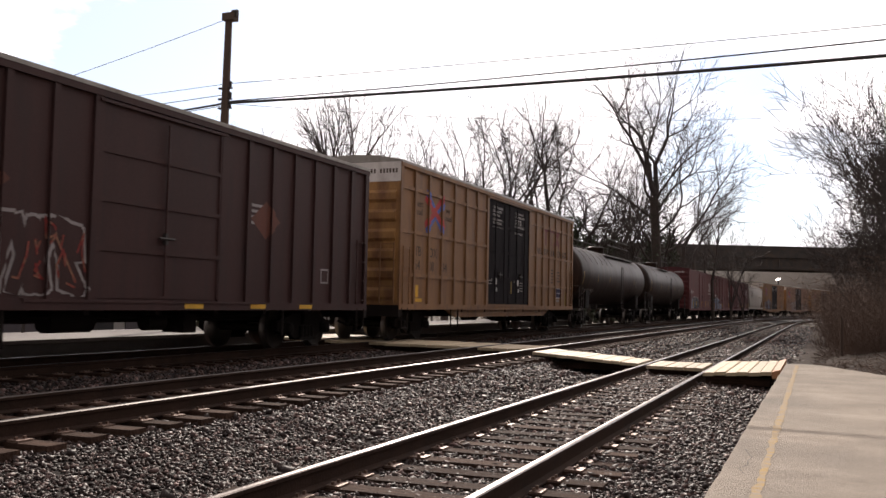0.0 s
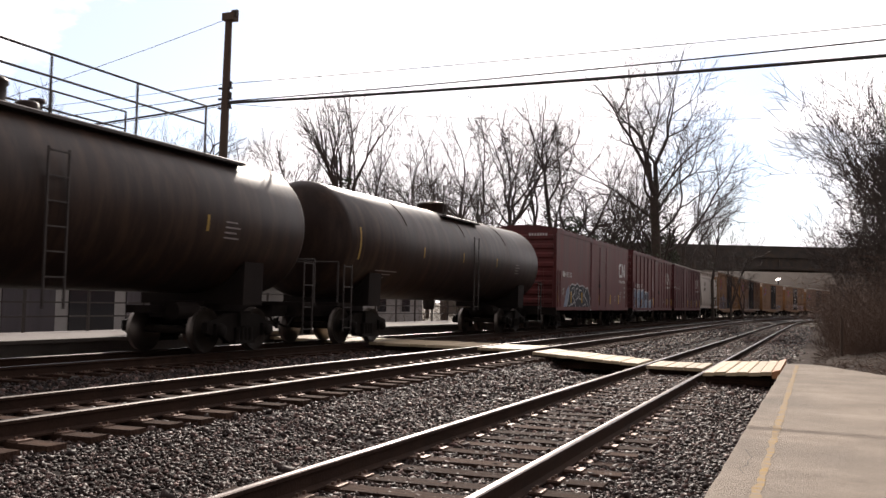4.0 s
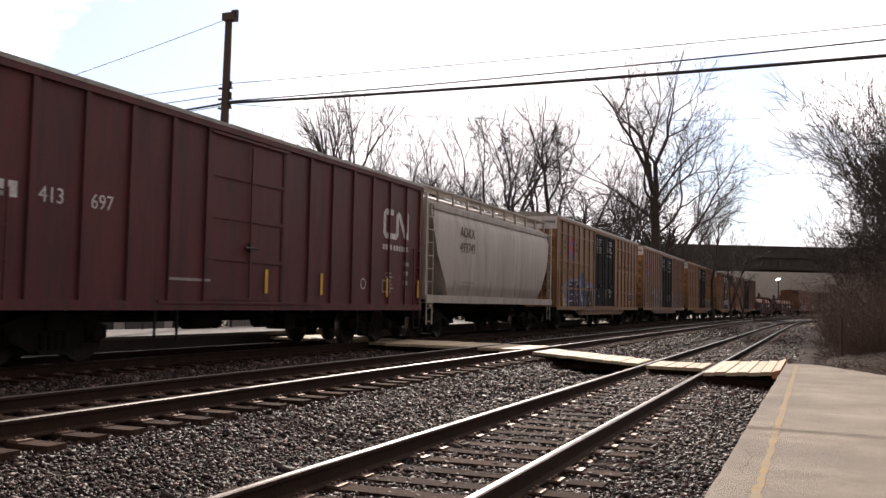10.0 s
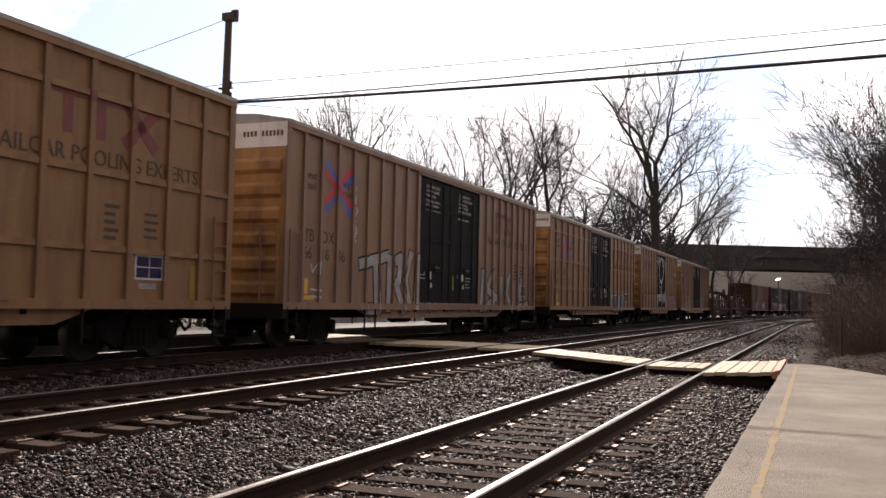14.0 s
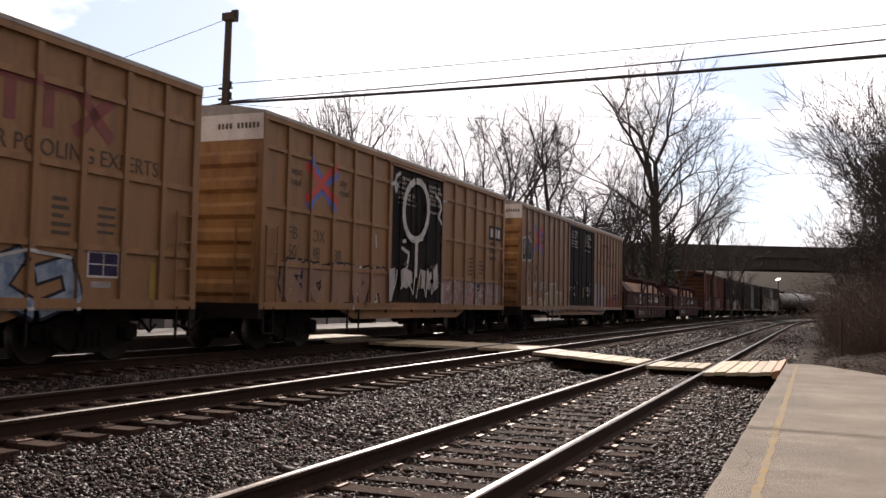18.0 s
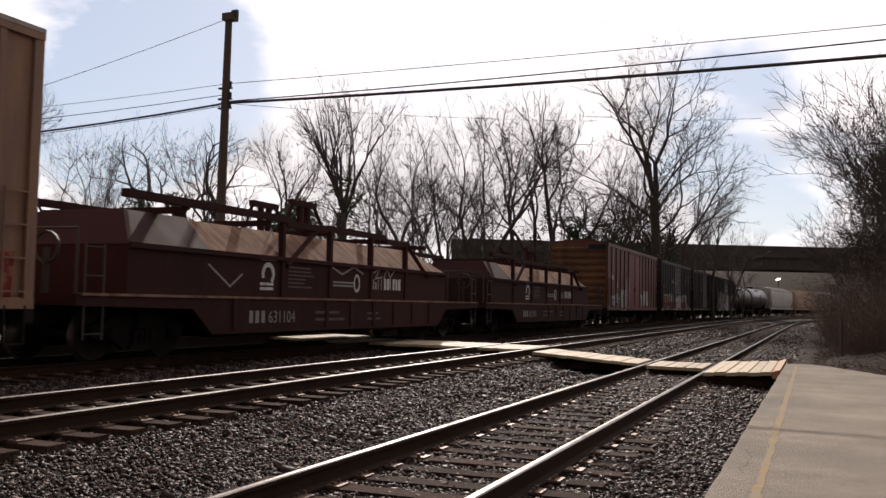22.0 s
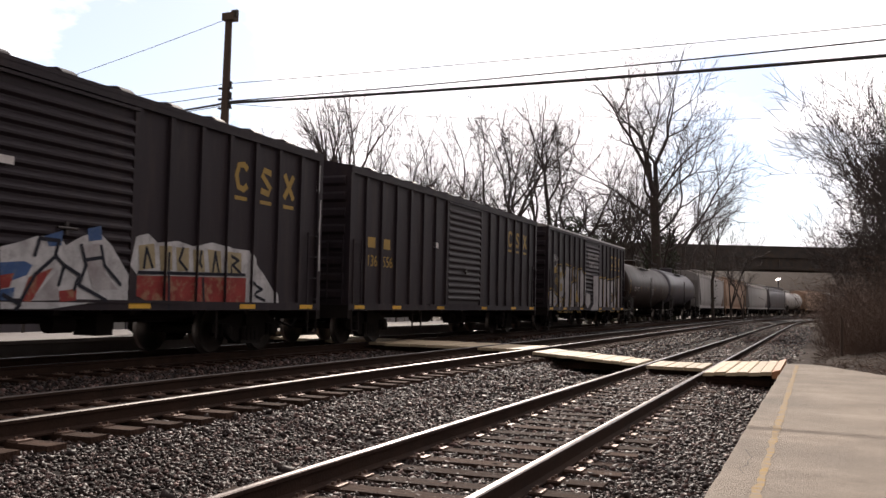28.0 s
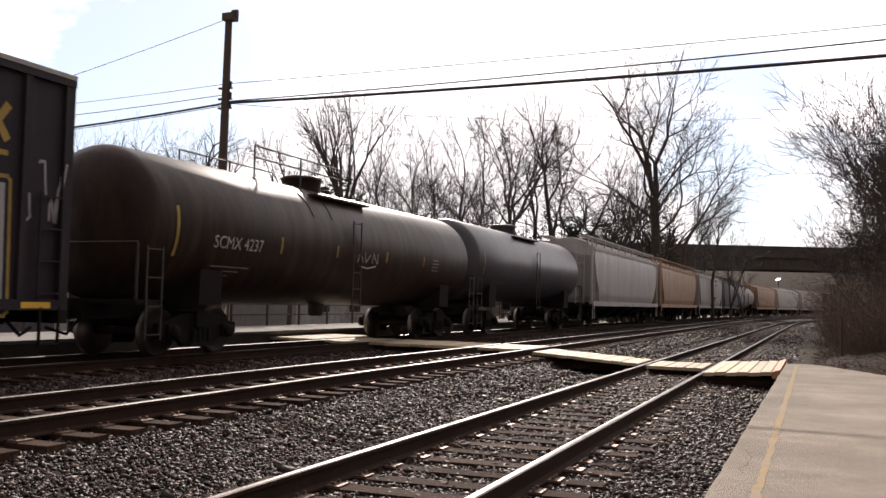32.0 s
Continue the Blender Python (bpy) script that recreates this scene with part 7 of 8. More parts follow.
def build_train():
    # dark boxcar that leaves first
    r, h, sd = boxcar("dark brown weathered boxcar at the head", 5.27, 15.8, 4.5, M["brown"], M["brown"], (6.2, 9.6), M["brown"], (7, 7), proud=0.05, n_end=8, humps=0, sill=0.98, deep=False)
    bars(r, sd, h - 5.2, 3.0, 0.8, 4, 0.12, 0.06, M["dim_white"], 2)
    patch(r, sd, rect(h - 2.3, 1.5, 0.36, 0.34), M["dim_white"], "placard", "framed white data panel")
    patch(r, sd, rect(h - 2.26, 1.54, 0.28, 0.26), M["brown"], "placard", "", 0.009)
    sill_tabs(r, sd, h, 0.98, (8.5, 10.6, 12.5))
    graffiti(r, sd, -h + 3.2, -h + 6.0, 1.1, 2.3, 4, 4, M["brown"], M["dim_white"], M["g_red"])
    # two diamonds painted on the side imitate lens flare ghosts
    for y in (3.4, 10.6):
        patch(r, sd, [(-h + y, 2.75), (-h + y + 0.55, 2.35), (-h + y + 1.1, 2.75), (-h + y + 0.55, 3.15)], M["ns"], "marking", "diamond of a lens flare ghost painted on the side")
    # first yellow car
    ttx("tall faded yellow boxcar with black plug doors", 23.03, 18.79, (7.15, 12.05), False, 1, "640884", (7, 7))
    # two black tank cars
    tank_car("long dusty black tank car with railed walkway", 43.7, 17.6, 1.5, 2.7, M["tank"], 1, 9.4, (8.0, 14.0, True), "SHQX 50304", (1.6, 2.8, 4.05, 5.3, 6.5, 7.6), drop=0.98, strips=((0.7, -22, 4), (3.8, -14, 0), (6.65, -12, 0), (13.5, -12, 0)), shelf=(7.6, 15.3))
    tank_car("dusty black tank car with top platform", 62.6, 17.2, 1.5, 2.68, M["tank"], 2, 9.0, (7.6, 10.8, True), "", (4.0, 8.6, 12.8))
    # three oxide red cars
    r, h, sd = cn_car("oxide red smooth boxcar with bright graffiti", 81.7, 15.7, 4.45, M["cn"], (6.35, 9.9), "412100", (1, 1), True, 1, 1, (("412100", 1.63, 2.38, 2),), (0.25, 2.52, 4.55, 8.25, 10.87, 13.0))
    blots(r, sd, h, [[(1.22, 0.91), (1.53, 1.4), (1.74, 1.75), (2.17, 2.03), (2.24, 1.77), (2.12, 1.37), (1.87, 1.02), (1.62, 0.9)]], M["g_pale"], 0.003, "pale blue sprayed ground")
    blots(r, sd, h, [[(1.71, 0.91), (2.11, 1.4), (2.39, 1.99), (2.84, 2.1), (3.29, 2.03), (3.68, 2.15), (4.12, 2.01), (4.77, 2.07), (5.29, 1.95), (5.75, 1.98), (6.12, 1.65), (6.31, 0.9), (6.08, 0.9), (3.53, 0.9), (2.91, 0.99)]], M["g_black"], 0.006, "black sprayed letter shapes")
    lines(r, sd, h, [[(1.71, 0.91), (2.11, 1.4), (2.19, 1.64), (2.45, 2.03), (2.84, 2.1), (3.29, 2.03), (3.68, 2.15), (4.12, 2.01), (4.77, 2.07), (5.29, 1.95), (5.75, 1.98), (6.08, 1.65), (6.31, 0.9), (6.8, 0.9)], [(2.54, 1.12), (2.68, 1.87), (3.07, 1.95), (3.22, 1.68), (2.8, 1.53), (3.37, 1.25)], [(3.49, 1.37), (3.46, 1.85), (3.83, 1.95), (3.92, 1.49), (3.49, 1.37)], [(4.53, 1.82), (4.13, 1.85), (4.09, 1.44), (4.67, 1.38)], [(4.82, 1.94), (5, 1.28)], [(5.52, 1.92), (5.07, 1.61), (5.67, 1.3)], [(2.13, 1.07), (2.9, 1.17), (3.18, 1.28), (3.56, 0.9)], [(4.14, 1.11), (4.37, 0.9)], [(4.83, 1.08), (5.28, 1.19), (5.53, 0.9)]], M["g_white"], 0.05, 0.012, "white sprayed outlines")
    lines(r, sd, h, [[(5.71, 1.21), (6.21, 0.9)]], M["g_white"], 0.05, 0.012, "white sprayed outlines")
    lines(r, sd, h, [[(1, 1.79), (1.35, 1.88), (1.06, 1.59), (1.41, 1.73)], [(1.14, 1.9), (1.28, 1.51)], [(1.34, 1.49), (1.67, 1.55)]], M["dim_white"], 0.035, 0.012, "thin white scrawl")
    r, h, sd = cn_car("oxide red boxcar with pale blue graffiti", 98.92, 15.55, 4.5, M["cn"], (8.1, 11.0), "412477", (6, 4), False, 1, 2, (("4124", 2.06, 2.29, 3), ("77", 2.99, 2.29, 0)))
    bubbles(r, sd, h, [[(0.56, 2.17), (0.95, 2.17), (1.64, 2.1), (1.81, 1.94), (1.79, 0.9), (0.51, 0.9), (0.47, 1.38)], [(1.85, 1.94), (2.19, 2.16), (2.73, 2.14), (2.89, 2.02), (2.85, 0.9), (1.85, 0.9)], [(2.94, 2.02), (3.89, 2.21), (4.01, 1.15), (3.87, 0.9), (2.92, 0.9)], [(4.01, 1.97), (4.93, 2.08), (5.09, 0.9), (4.75, 0.9), (4.06, 0.9)], [(5.1, 1.98), (5.56, 2.07), (5.63, 0.99), (5.18, 0.9)], [(6.03, 1.46), (6.74, 1.54), (6.8, 0.9), (6.04, 0.9)]], M["g_pale"], M["g_white"], None, "pale blue sprayed blocks")
    blots(r, sd, h, [[(1.12, 1.66), (1.43, 1.5), (1.42, 1.11), (1.2, 0.99), (1.09, 1.25)], [(2.94, 1.58), (3.3, 1.6), (3.27, 1.14), (3.11, 1.12)]], M["g_ochre"], 0.02, "ochre sprayed shapes")
    blots(r, sd, h, [[(1.84, 1.65), (2.13, 1.65), (2.01, 1.34)], [(3.29, 1.64), (3.49, 1.74), (3.38, 1.06), (3.23, 1.14)], [(2.46, 1.11), (2.61, 1.29), (2.8, 1.14), (2.52, 1.04)], [(4.29, 1.87), (4.94, 1.97), (4.96, 1.57), (4.34, 1.53)], [(0.76, 1.49), (1, 1.48), (1, 1.18), (0.79, 1.16)], [(1.27, 1.02), (1.5, 1.07), (1.58, 0.95), (1.32, 0.92)]], M["g_black"], 0.021, "dark sprayed shapes")
    cn_car("dark oxide red boxcar with ribbed sides", 115.86, 15.4, 4.52, M["cn_dark"], (5.3, 8.0), "413697", (5, 7), False, 0, 3)
    # pale hopper
    hopper_car("pale grey covered hopper with roof walk", 131.6, 13.6, 4.62, M["hopper"], 1, ("493749",), 2)
    # yellow cars
    r, h, sd = ttx("tall yellow boxcar with dark violet graffiti", 145.82, 18.8, (7.12, 12.03), False, 9, "639120", (7, 7))
    blots(r, sd, h, [[(1.79, 2.19), (2.5, 2.31), (3.85, 2.37), (5.44, 2.4), (6.93, 2.17), (7.37, 1.55), (7.21, 0.9), (1.99, 0.9), (1.74, 1.46)], [(1.3, 1.99), (1.51, 2.13), (1.67, 1.86), (1.5, 1.69)], [(1.24, 1.2), (1.49, 1.45), (1.83, 1.38), (1.92, 0.97), (1.42, 0.9)]], M["g_pale"], 0.003, "pale blue sprayed mist")
    blots(r, sd, h, [[(2.1, 2.03), (2.41, 2.19), (3.86, 2.25), (4.11, 2.1), (4.35, 1.55), (4.55, 0.9), (3.66, 0.9), (2.98, 0.9), (2.22, 0.9)]], M["g_violet"], 0.008, "dark violet sprayed letter shapes")
    blots(r, sd, h, [[(5.46, 1.97), (6.47, 2.1), (6.95, 1.8), (7.1, 0.9), (4.49, 0.9), (4.62, 0.9), (5.18, 0.94), (5.35, 1.58)]], M["g_black"], 0.009, "black sprayed letter shapes")
    blots(r, sd, h, [[(4.45, 2.54), (4.69, 2.75), (5.05, 2.6), (5.14, 2.16), (5.04, 1.19), (4.54, 0.94), (4.38, 1.55), (4.47, 2.12)]], M["g_blue"], 0.012, "blue sprayed figure")
    blots(r, sd, h, [[(3.86, 2.32), (4.16, 2.19), (4.49, 1.74), (4.48, 1.46), (4.15, 1.82)], [(5.4, 2.36), (5.33, 1.88), (5.18, 1.5), (5.12, 1.97)], [(4.51, 1.41), (4.66, 1.56), (4.86, 1.42), (4.68, 1.28)]], M["g_white"], 0.015, "white sprayed wings")
    blots(r, sd, h, [[(5.43, 2.48), (5.71, 2.45), (5.5, 1.81), (5.3, 1.76)]], M["g_red"], 0.015, "red sprayed wedge")
    blots(r, sd, h, [[(3.06, 1.55), (3.2, 1.58), (3.17, 1.16), (3.06, 1.16)], [(6.76, 1.69), (6.9, 1.64), (6.91, 1.11), (6.75, 1.16)]], M["g_yellow"], 0.015, "yellow sprayed slots")
    lines(r, sd, h, [[(2.69, 2.09), (2.22, 2.06), (2.17, 1.29), (3, 1.33), (2.95, 1.62), (2.54, 1.61)], [(2.84, 0.91), (2.85, 0.9), (3.41, 0.9)], [(3.54, 1.63), (3.45, 1.96), (3.66, 2.16), (4.02, 2.09), (4.11, 1.73), (3.68, 1.56)], [(3.69, 1.39), (3.98, 1.17), (3.77, 0.9), (3.41, 0.9)], [(5.62, 1.69), (5.7, 2), (6.39, 2.09), (6.49, 1.63)], [(6.75, 1.85), (6.92, 1.64), (7.09, 0.9)], [(5.94, 1.28), (6.02, 1.51), (6.29, 1.57), (6.44, 1.21), (6.32, 1.05)], [(5.49, 1.54), (5.44, 0.9), (6.07, 0.9), (7.09, 0.9)], [(4.48, 0.9), (3.95, 0.9)], [(4.69, 1.56), (5.03, 0.9)]], M["g_white"], 0.05, 0.018, "white sprayed outlines")
    r, h, sd = ttx("faded pinkish-yellow boxcar with silver graffiti", 166.57, 18.7, (7.1, 12.2), True, 10, "661646", (9, 9))
    letters(r, sd, h, [[(3.64, 2.05), (5.17, 2.33)], [(4.47, 2.14), (4.62, 0.9), (4.07, 0.9)], [(5.33, 2.28), (5.29, 0.92)], [(5.62, 2.21), (6.02, 2.32), (5.93, 1.7), (5.62, 1.52)], [(5.82, 1.49), (6.27, 0.9)], [(6.71, 2.46), (6.36, 1.72), (6.7, 0.97)], [(7.17, 2.4), (7.06, 0.97)], [(7.98, 2.5), (7.3, 1.71), (8.17, 0.97)], [(8.61, 2.24), (8.52, 0.95)], [(9.42, 2.16), (8.75, 1.64), (9.49, 1)], [(10, 2), (9.94, 0.97)], [(10.84, 2.03), (10.59, 1.03)], [(11.05, 1.57), (11.9, 1.62)], [(12.69, 2.21), (12.55, 0.9)], [(13.72, 2.17), (13.08, 1.62), (14.08, 1.32), (12.83, 0.93)], [(14.67, 2.03), (14.49, 0.94)], [(15.58, 2.16), (15.11, 1.52), (15.99, 0.94)]], 0.27, M["g_silver"], M["g_black"])
    letters(r, sd, h, [[(17.02, 2.05), (16.62, 0.99), (17.84, 1.08)]], 0.27, M["g_silver"], M["g_black"])
    blots(r, sd, h, [[(8.01, 2.87), (8.17, 2.64), (8.64, 2.61), (8.23, 2.47), (8.15, 2.22), (7.93, 2.45), (7.59, 2.52), (7.92, 2.62)]], M["g_white"], 0.018, "white sprayed star")
    lines(r, sd, h, [[(3.25, 4.27), (3.3, 3.89), (3.16, 3.58), (3.4, 3.37), (3.22, 3.1), (3.4, 2.83), (3.18, 2.71), (3.38, 2.58)], [(1.21, 1.92), (1.27, 1.75), (1.56, 1.99), (1.51, 1.72)], [(1.21, 1.36), (1.6, 1.33)], [(1.22, 1.19), (1.61, 1.18)]], M["g_white"], 0.05, 0.012, "thin white scrawl")
    r, h, sd = ttx("tall yellow boxcar with a pale blue graffito", 187.43, 18.78, (7.13, 12.0), False, 11, "640929", (7, 7))
    letters(r, sd, h, [[(12.46, 1.55), (12.4, 0.9)], [(12.46, 1.55), (12.85, 1.63), (12.83, 0.9)], [(13.17, 1.62), (13.14, 0.9), (13.68, 0.9)], [(13.9, 1.66), (13.83, 0.9)], [(14.33, 1.51), (14.69, 1.65), (14.35, 1.19), (14.94, 0.9)], [(15.11, 1.42), (15.63, 1.57), (15.79, 1.1), (15.2, 0.9)]], 0.24, M["g_pale"], M["g_black"])
    lines(r, sd, h, [[(12.32, 1.61), (12.45, 1.69), (12.92, 1.74)], [(13.04, 1.69), (14.05, 1.75)], [(14.25, 1.63), (14.84, 1.76), (15.71, 1.69)], [(12.25, 0.9), (13.01, 0.9), (14.9, 0.9), (15.88, 0.9)]], M["g_white"], 0.05, 0.02, "white sprayed highlights")
    # shorter yellow car with a ring sprayed on its door
    r, h, sd = ttx("yellow boxcar with a white ring sprayed on black doors", 208.33, 15.75, (6.15, 9.9), False, 12, "504888", (6, 6), False, "FBOX")
    dr = Side(sd.panel + 0.1, 0, [])
    lines(r, dr, h, [[(7.74, 4.56), (8.01, 4.55), (8.26, 4.45), (8.45, 4.27), (8.57, 4.03), (8.6, 3.75), (8.53, 3.47), (8.38, 3.22), (8.16, 3.02), (7.9, 2.9), (7.63, 2.87), (7.37, 2.92), (7.15, 3.04), (6.99, 3.23), (6.9, 3.46), (6.89, 3.71), (6.95, 3.97), (7.09, 4.2), (7.29, 4.39), (7.54, 4.52)], [(7.79, 2.9), (7.78, 1.87)]], M["g_white"], 0.19, 0.006, "broad white sprayed ring with a tail")
    lines(r, dr, h, [[(6.61, 4.64), (6.38, 4.53), (6.27, 4.31), (6.35, 4.1), (6.46, 4.29), (6.3, 4.34), (6.07, 4.26)], [(9.13, 4.31), (9.46, 4.16), (9.57, 3.96), (9.36, 3.68), (9.63, 3.49)], [(7.44, 2.83), (8.19, 2.93)], [(6.88, 2.78), (7.03, 2.8)], [(6.82, 2.59), (7.28, 2.47), (7.17, 2.09)]], M["g_white"], 0.1, 0.007, "white sprayed curls")
    blots(r, dr, h, [[(6.03, 1.98), (6.41, 2.03), (6.39, 1.62), (6.23, 1.13), (6.07, 1.13)], [(6.76, 1.96), (7.02, 2.06), (7.49, 1.97), (7.56, 1.67), (7.16, 1.48), (6.81, 1.55)], [(8.18, 2.05), (8.47, 2.02), (8.44, 1.53), (8.16, 1.5)], [(8.53, 2.03), (8.84, 1.91), (8.8, 1.45), (8.56, 1.53)], [(9.01, 2.11), (9.34, 2.3), (9.42, 1.56), (9.11, 1.44)]], M["g_silver"], 0.008, "grey sprayed letter shapes")
    lines(r, dr, h, [[(6.12, 1.13), (6.43, 1.58), (6.53, 1.95)], [(6.79, 1.47), (7.14, 1.82), (7.61, 1.33), (7.71, 1.89)], [(7.82, 1.24), (8.11, 2.05), (8.52, 1.26), (8.62, 2.08), (8.96, 1.36), (9.3, 2.22)]], M["g_white"], 0.05, 0.012, "white sprayed outlines")
    lines(r, sd, h, [[(4.32, 1.84), (4.58, 1.98), (4.7, 1.83), (4.51, 1.67)], [(4.13, 0.9), (4.27, 1.24), (4.53, 1.32), (4.82, 0.97)], [(5.18, 1.34), (5.47, 1.42), (5.54, 1.12), (5.3, 1.04)], [(9.66, 4.19), (10.27, 4.28)], [(5.39, 2.84), (5.43, 2.52)]], M["g_white"], 0.06, 0.01, "white sprayed loops")
    graffiti(r, sd, -h + 0.9, -h + 6.0, 0.98, 2.0, 20, 6, M["ttx_old"], M["g_black"], M["g_pink"])
    graffiti(r, sd, -h + 10.1, h - 0.9, 1.0, 1.8, 21, 6, M["g_pink"], M["g_silver"], M["g_white"], M["g_silver"])
    yr = h - 1.55
    patch(r, sd, rect(yr, 3.35, 1.3, 0.5), M["g_black"], "emblem", "black emblem panel")
    for k in range(3):
        patch(r, sd, rect(yr + 0.15 + k * 0.38, 3.45, 0.26, 0.3), M["white"], "emblem", "white emblem blocks", 0.01)
    bars(r, sd, yr + 0.1, 3.15, 0.9, 3, 0.26, 0.13, M["dark_mark"], 2, "dark lines of faded words")
    r, h, sd = ttx("faded yellow boxcar with pale graffiti figures", 226.17, 18.93, (7.13, 12.15), True, 13, "662014", (9, 9))
    bubbles(r, sd, h, [[(0.05, 3.63), (0.2, 3.7), (0.32, 3.12), (0.54, 3.08), (0.53, 2.87), (0.08, 2.84)], [(0.43, 3.64), (0.57, 3.72), (0.66, 3.13), (0.75, 3.76), (0.86, 3.7), (0.87, 2.89), (0.62, 2.88)], [(0.9, 3.74), (1.04, 3.73), (1.03, 3.43), (1.1, 3.72), (1.19, 3.68), (1.12, 3.36), (1.24, 2.93), (1.06, 2.89)], [(1.2, 3.61), (1.41, 3.58), (1.44, 2.94), (1.2, 2.86)]], M["g_black"], M["g_white"], None, "black sprayed letters in white outline")
    lines(r, sd, h, [[(1.26, 1.39), (1.07, 1.33), (1.23, 1.21), (1.06, 1.1)], [(1.33, 1.4), (1.34, 1.13)], [(1.34, 1.24), (1.47, 1.28)], [(1.48, 1.46), (1.5, 1.1)], [(2.05, 1.98), (1.83, 1.9), (2.01, 1.81), (1.82, 1.69)], [(2.17, 2.03), (2.11, 1.77)], [(2.94, 2), (2.71, 1.92), (2.91, 1.82), (2.73, 1.72)], [(3.03, 2.06), (2.99, 1.78)], [(3.19, 2.1), (3.16, 1.8)]], M["g_white"], 0.05, 0.012, "white sprayed initials")
    bubbles(r, sd, h, [[(2.52, 1.24), (2.84, 1.33), (3.09, 1.07), (3.32, 1.39), (3.45, 0.9), (2.95, 0.9), (2.64, 0.94)], [(3.43, 1.51), (3.89, 1.58), (4.16, 1.18), (4.04, 0.9), (3.53, 0.9)], [(4.27, 1.94), (4.99, 2.03), (5.15, 1.49), (5.12, 0.9), (4.4, 0.9)], [(5.18, 1.64), (5.99, 1.62), (5.87, 1.31), (5.58, 0.9), (5.23, 0.9)]], M["g_cream"], M["g_white"], None, "pale sprayed figure letters")
    bubbles(r, sd, h, [[(12.35, 2.05), (13.12, 2.29), (13.4, 0.9), (12.35, 0.9)], [(13.48, 1.88), (14.1, 2.19), (14.7, 1.93), (14.69, 0.9), (13.68, 0.9)]], M["g_silver"], M["g_pale"], None, "pale sprayed pillars")
    blots(r, sd, h, [[(14.95, 1.49), (18.6, 1.73), (18.55, 0.9), (14.99, 0.9)]], M["g_red"], 0.006, "red sprayed band")
    # coil cars
    coil_car("maroon steel-coil car with a rusty hood", 246.0, 18.2, (1.7, 14.9), 1.9, (6.0, 8.1, 10.25, 12.4), 2.75, 1, "631104")
    coil_car("dark maroon steel-coil car with a tan hood", 265.0, 17.9, (1.3, 14.4), 1.9, (3.15, 5.5, 7.65, 9.8, 11.9), 2.3, 2, "631591")
    # rust brown car with a red door
    r, h, sd = boxcar("rust brown boxcar with a red sliding door", 284.04, 15.8, 4.53, M["ns"], M["ns_end"], (5.85, 9.5), M["ns_door"], (5, 6), hw=1.6, n_end=9, humps=0, sill=0.98, deep=False, roof=M["ns"], end_label="ribbed ochre and rust end")
    words(r, sd, "752", -h + 1.05, 2.15, 0.26, M["white"])
    words(r, sd, "07", -h + 2.45, 2.15, 0.26, M["white"])
    patch(r, sd, rect(-h + 1.1, 2.55, 0.55, 0.24), M["white"], "stencil", "white painted mark")
    scrawl(r, sd, -h + 5.35, 2.2, 0.4, 0.7, 3, M["g_white"], 2, 0.09)
    blots(r, sd, h, [[(0.94, 1.65), (1.32, 1.76), (1.73, 1.65), (2.29, 1.81), (2.89, 1.82), (3, 1.54), (2.93, 1.12), (0.95, 1.13)], [(3.14, 1.54), (3.66, 2.01), (4.24, 2.09), (4.28, 1.36), (3.57, 1.27)], [(4.31, 2.09), (4.87, 2.04), (5.37, 2.2), (5.45, 0.9), (4.43, 0.9), (3.68, 0.9), (3.91, 1.19)], [(5.53, 2.1), (6.02, 2.33), (6.06, 0.9), (5.5, 0.9)], [(0.58, 1.17), (0.97, 1.15), (0.95, 1.05), (0.58, 1.04)]], M["g_silver"], 0.004, "pale sprayed ground")
    blots(r, sd, h, [[(1.13, 1.49), (1.82, 1.5), (1.84, 1.14), (1.15, 1.13)], [(2.16, 1.48), (2.85, 1.46), (2.87, 1.15), (2.18, 1.15)]], M["g_violet"], 0.009, "dark blue sprayed panels")
    blots(r, sd, h, [[(0.78, 1.04), (3.35, 1.05), (3.37, 0.9), (0.8, 0.9)]], M["g_red"], 0.007, "red sprayed band")
    lines(r, sd, h, [[(3.39, 1.43), (3.87, 1.89)], [(4.49, 1.82), (4.45, 1)], [(4.87, 1.83), (4.84, 1.21)], [(5.16, 1.79), (5.23, 1.11)], [(5.72, 1.65), (5.8, 1.11)]], M["ns"], 0.11, 0.012, "gaps between sprayed letters")
    lines(r, sd, h, [[(3.16, 1.18), (3.51, 1.58), (4.04, 2)], [(4.21, 2.06), (4.32, 0.9)], [(5.48, 1.22), (5.56, 1.65), (5.94, 2.21)], [(3.94, 0.9), (4.64, 0.9), (5.31, 0.9)], [(1.21, 1.36), (1.72, 1.35)], [(1.25, 1.24), (1.7, 1.23)], [(2.26, 1.35), (2.79, 1.34)]], M["g_white"], 0.09, 0.012, "white sprayed strokes")
    blots(r, sd, h, [[(9.97, 1.93), (10.51, 1.82), (10.61, 1.14), (10.25, 1.06)], [(10.8, 2.17), (11.51, 2.07), (11.68, 1.32), (11.04, 1.14)], [(11.91, 2.08), (12.38, 2.17), (12.58, 1.16), (11.89, 1.15)]], M["g_white"], 0.006, "white sprayed letter shapes")
    part("end_plate", Shape().box(0.55, 1.5, -h - 0.09, -h - 0.075, 4.16, 4.42), M["g_black"], r, "black panel on the end")
    # dark cars with louvred doors
    r, h, sd = csx_car("black boxcar with a wide red and yellow graffito", 301.84, 15.7, 4.5, M["csx"], (6.3, 9.4), "248", 1, M["csx"])
    dr = Side(sd.panel + 0.085, 0, [])
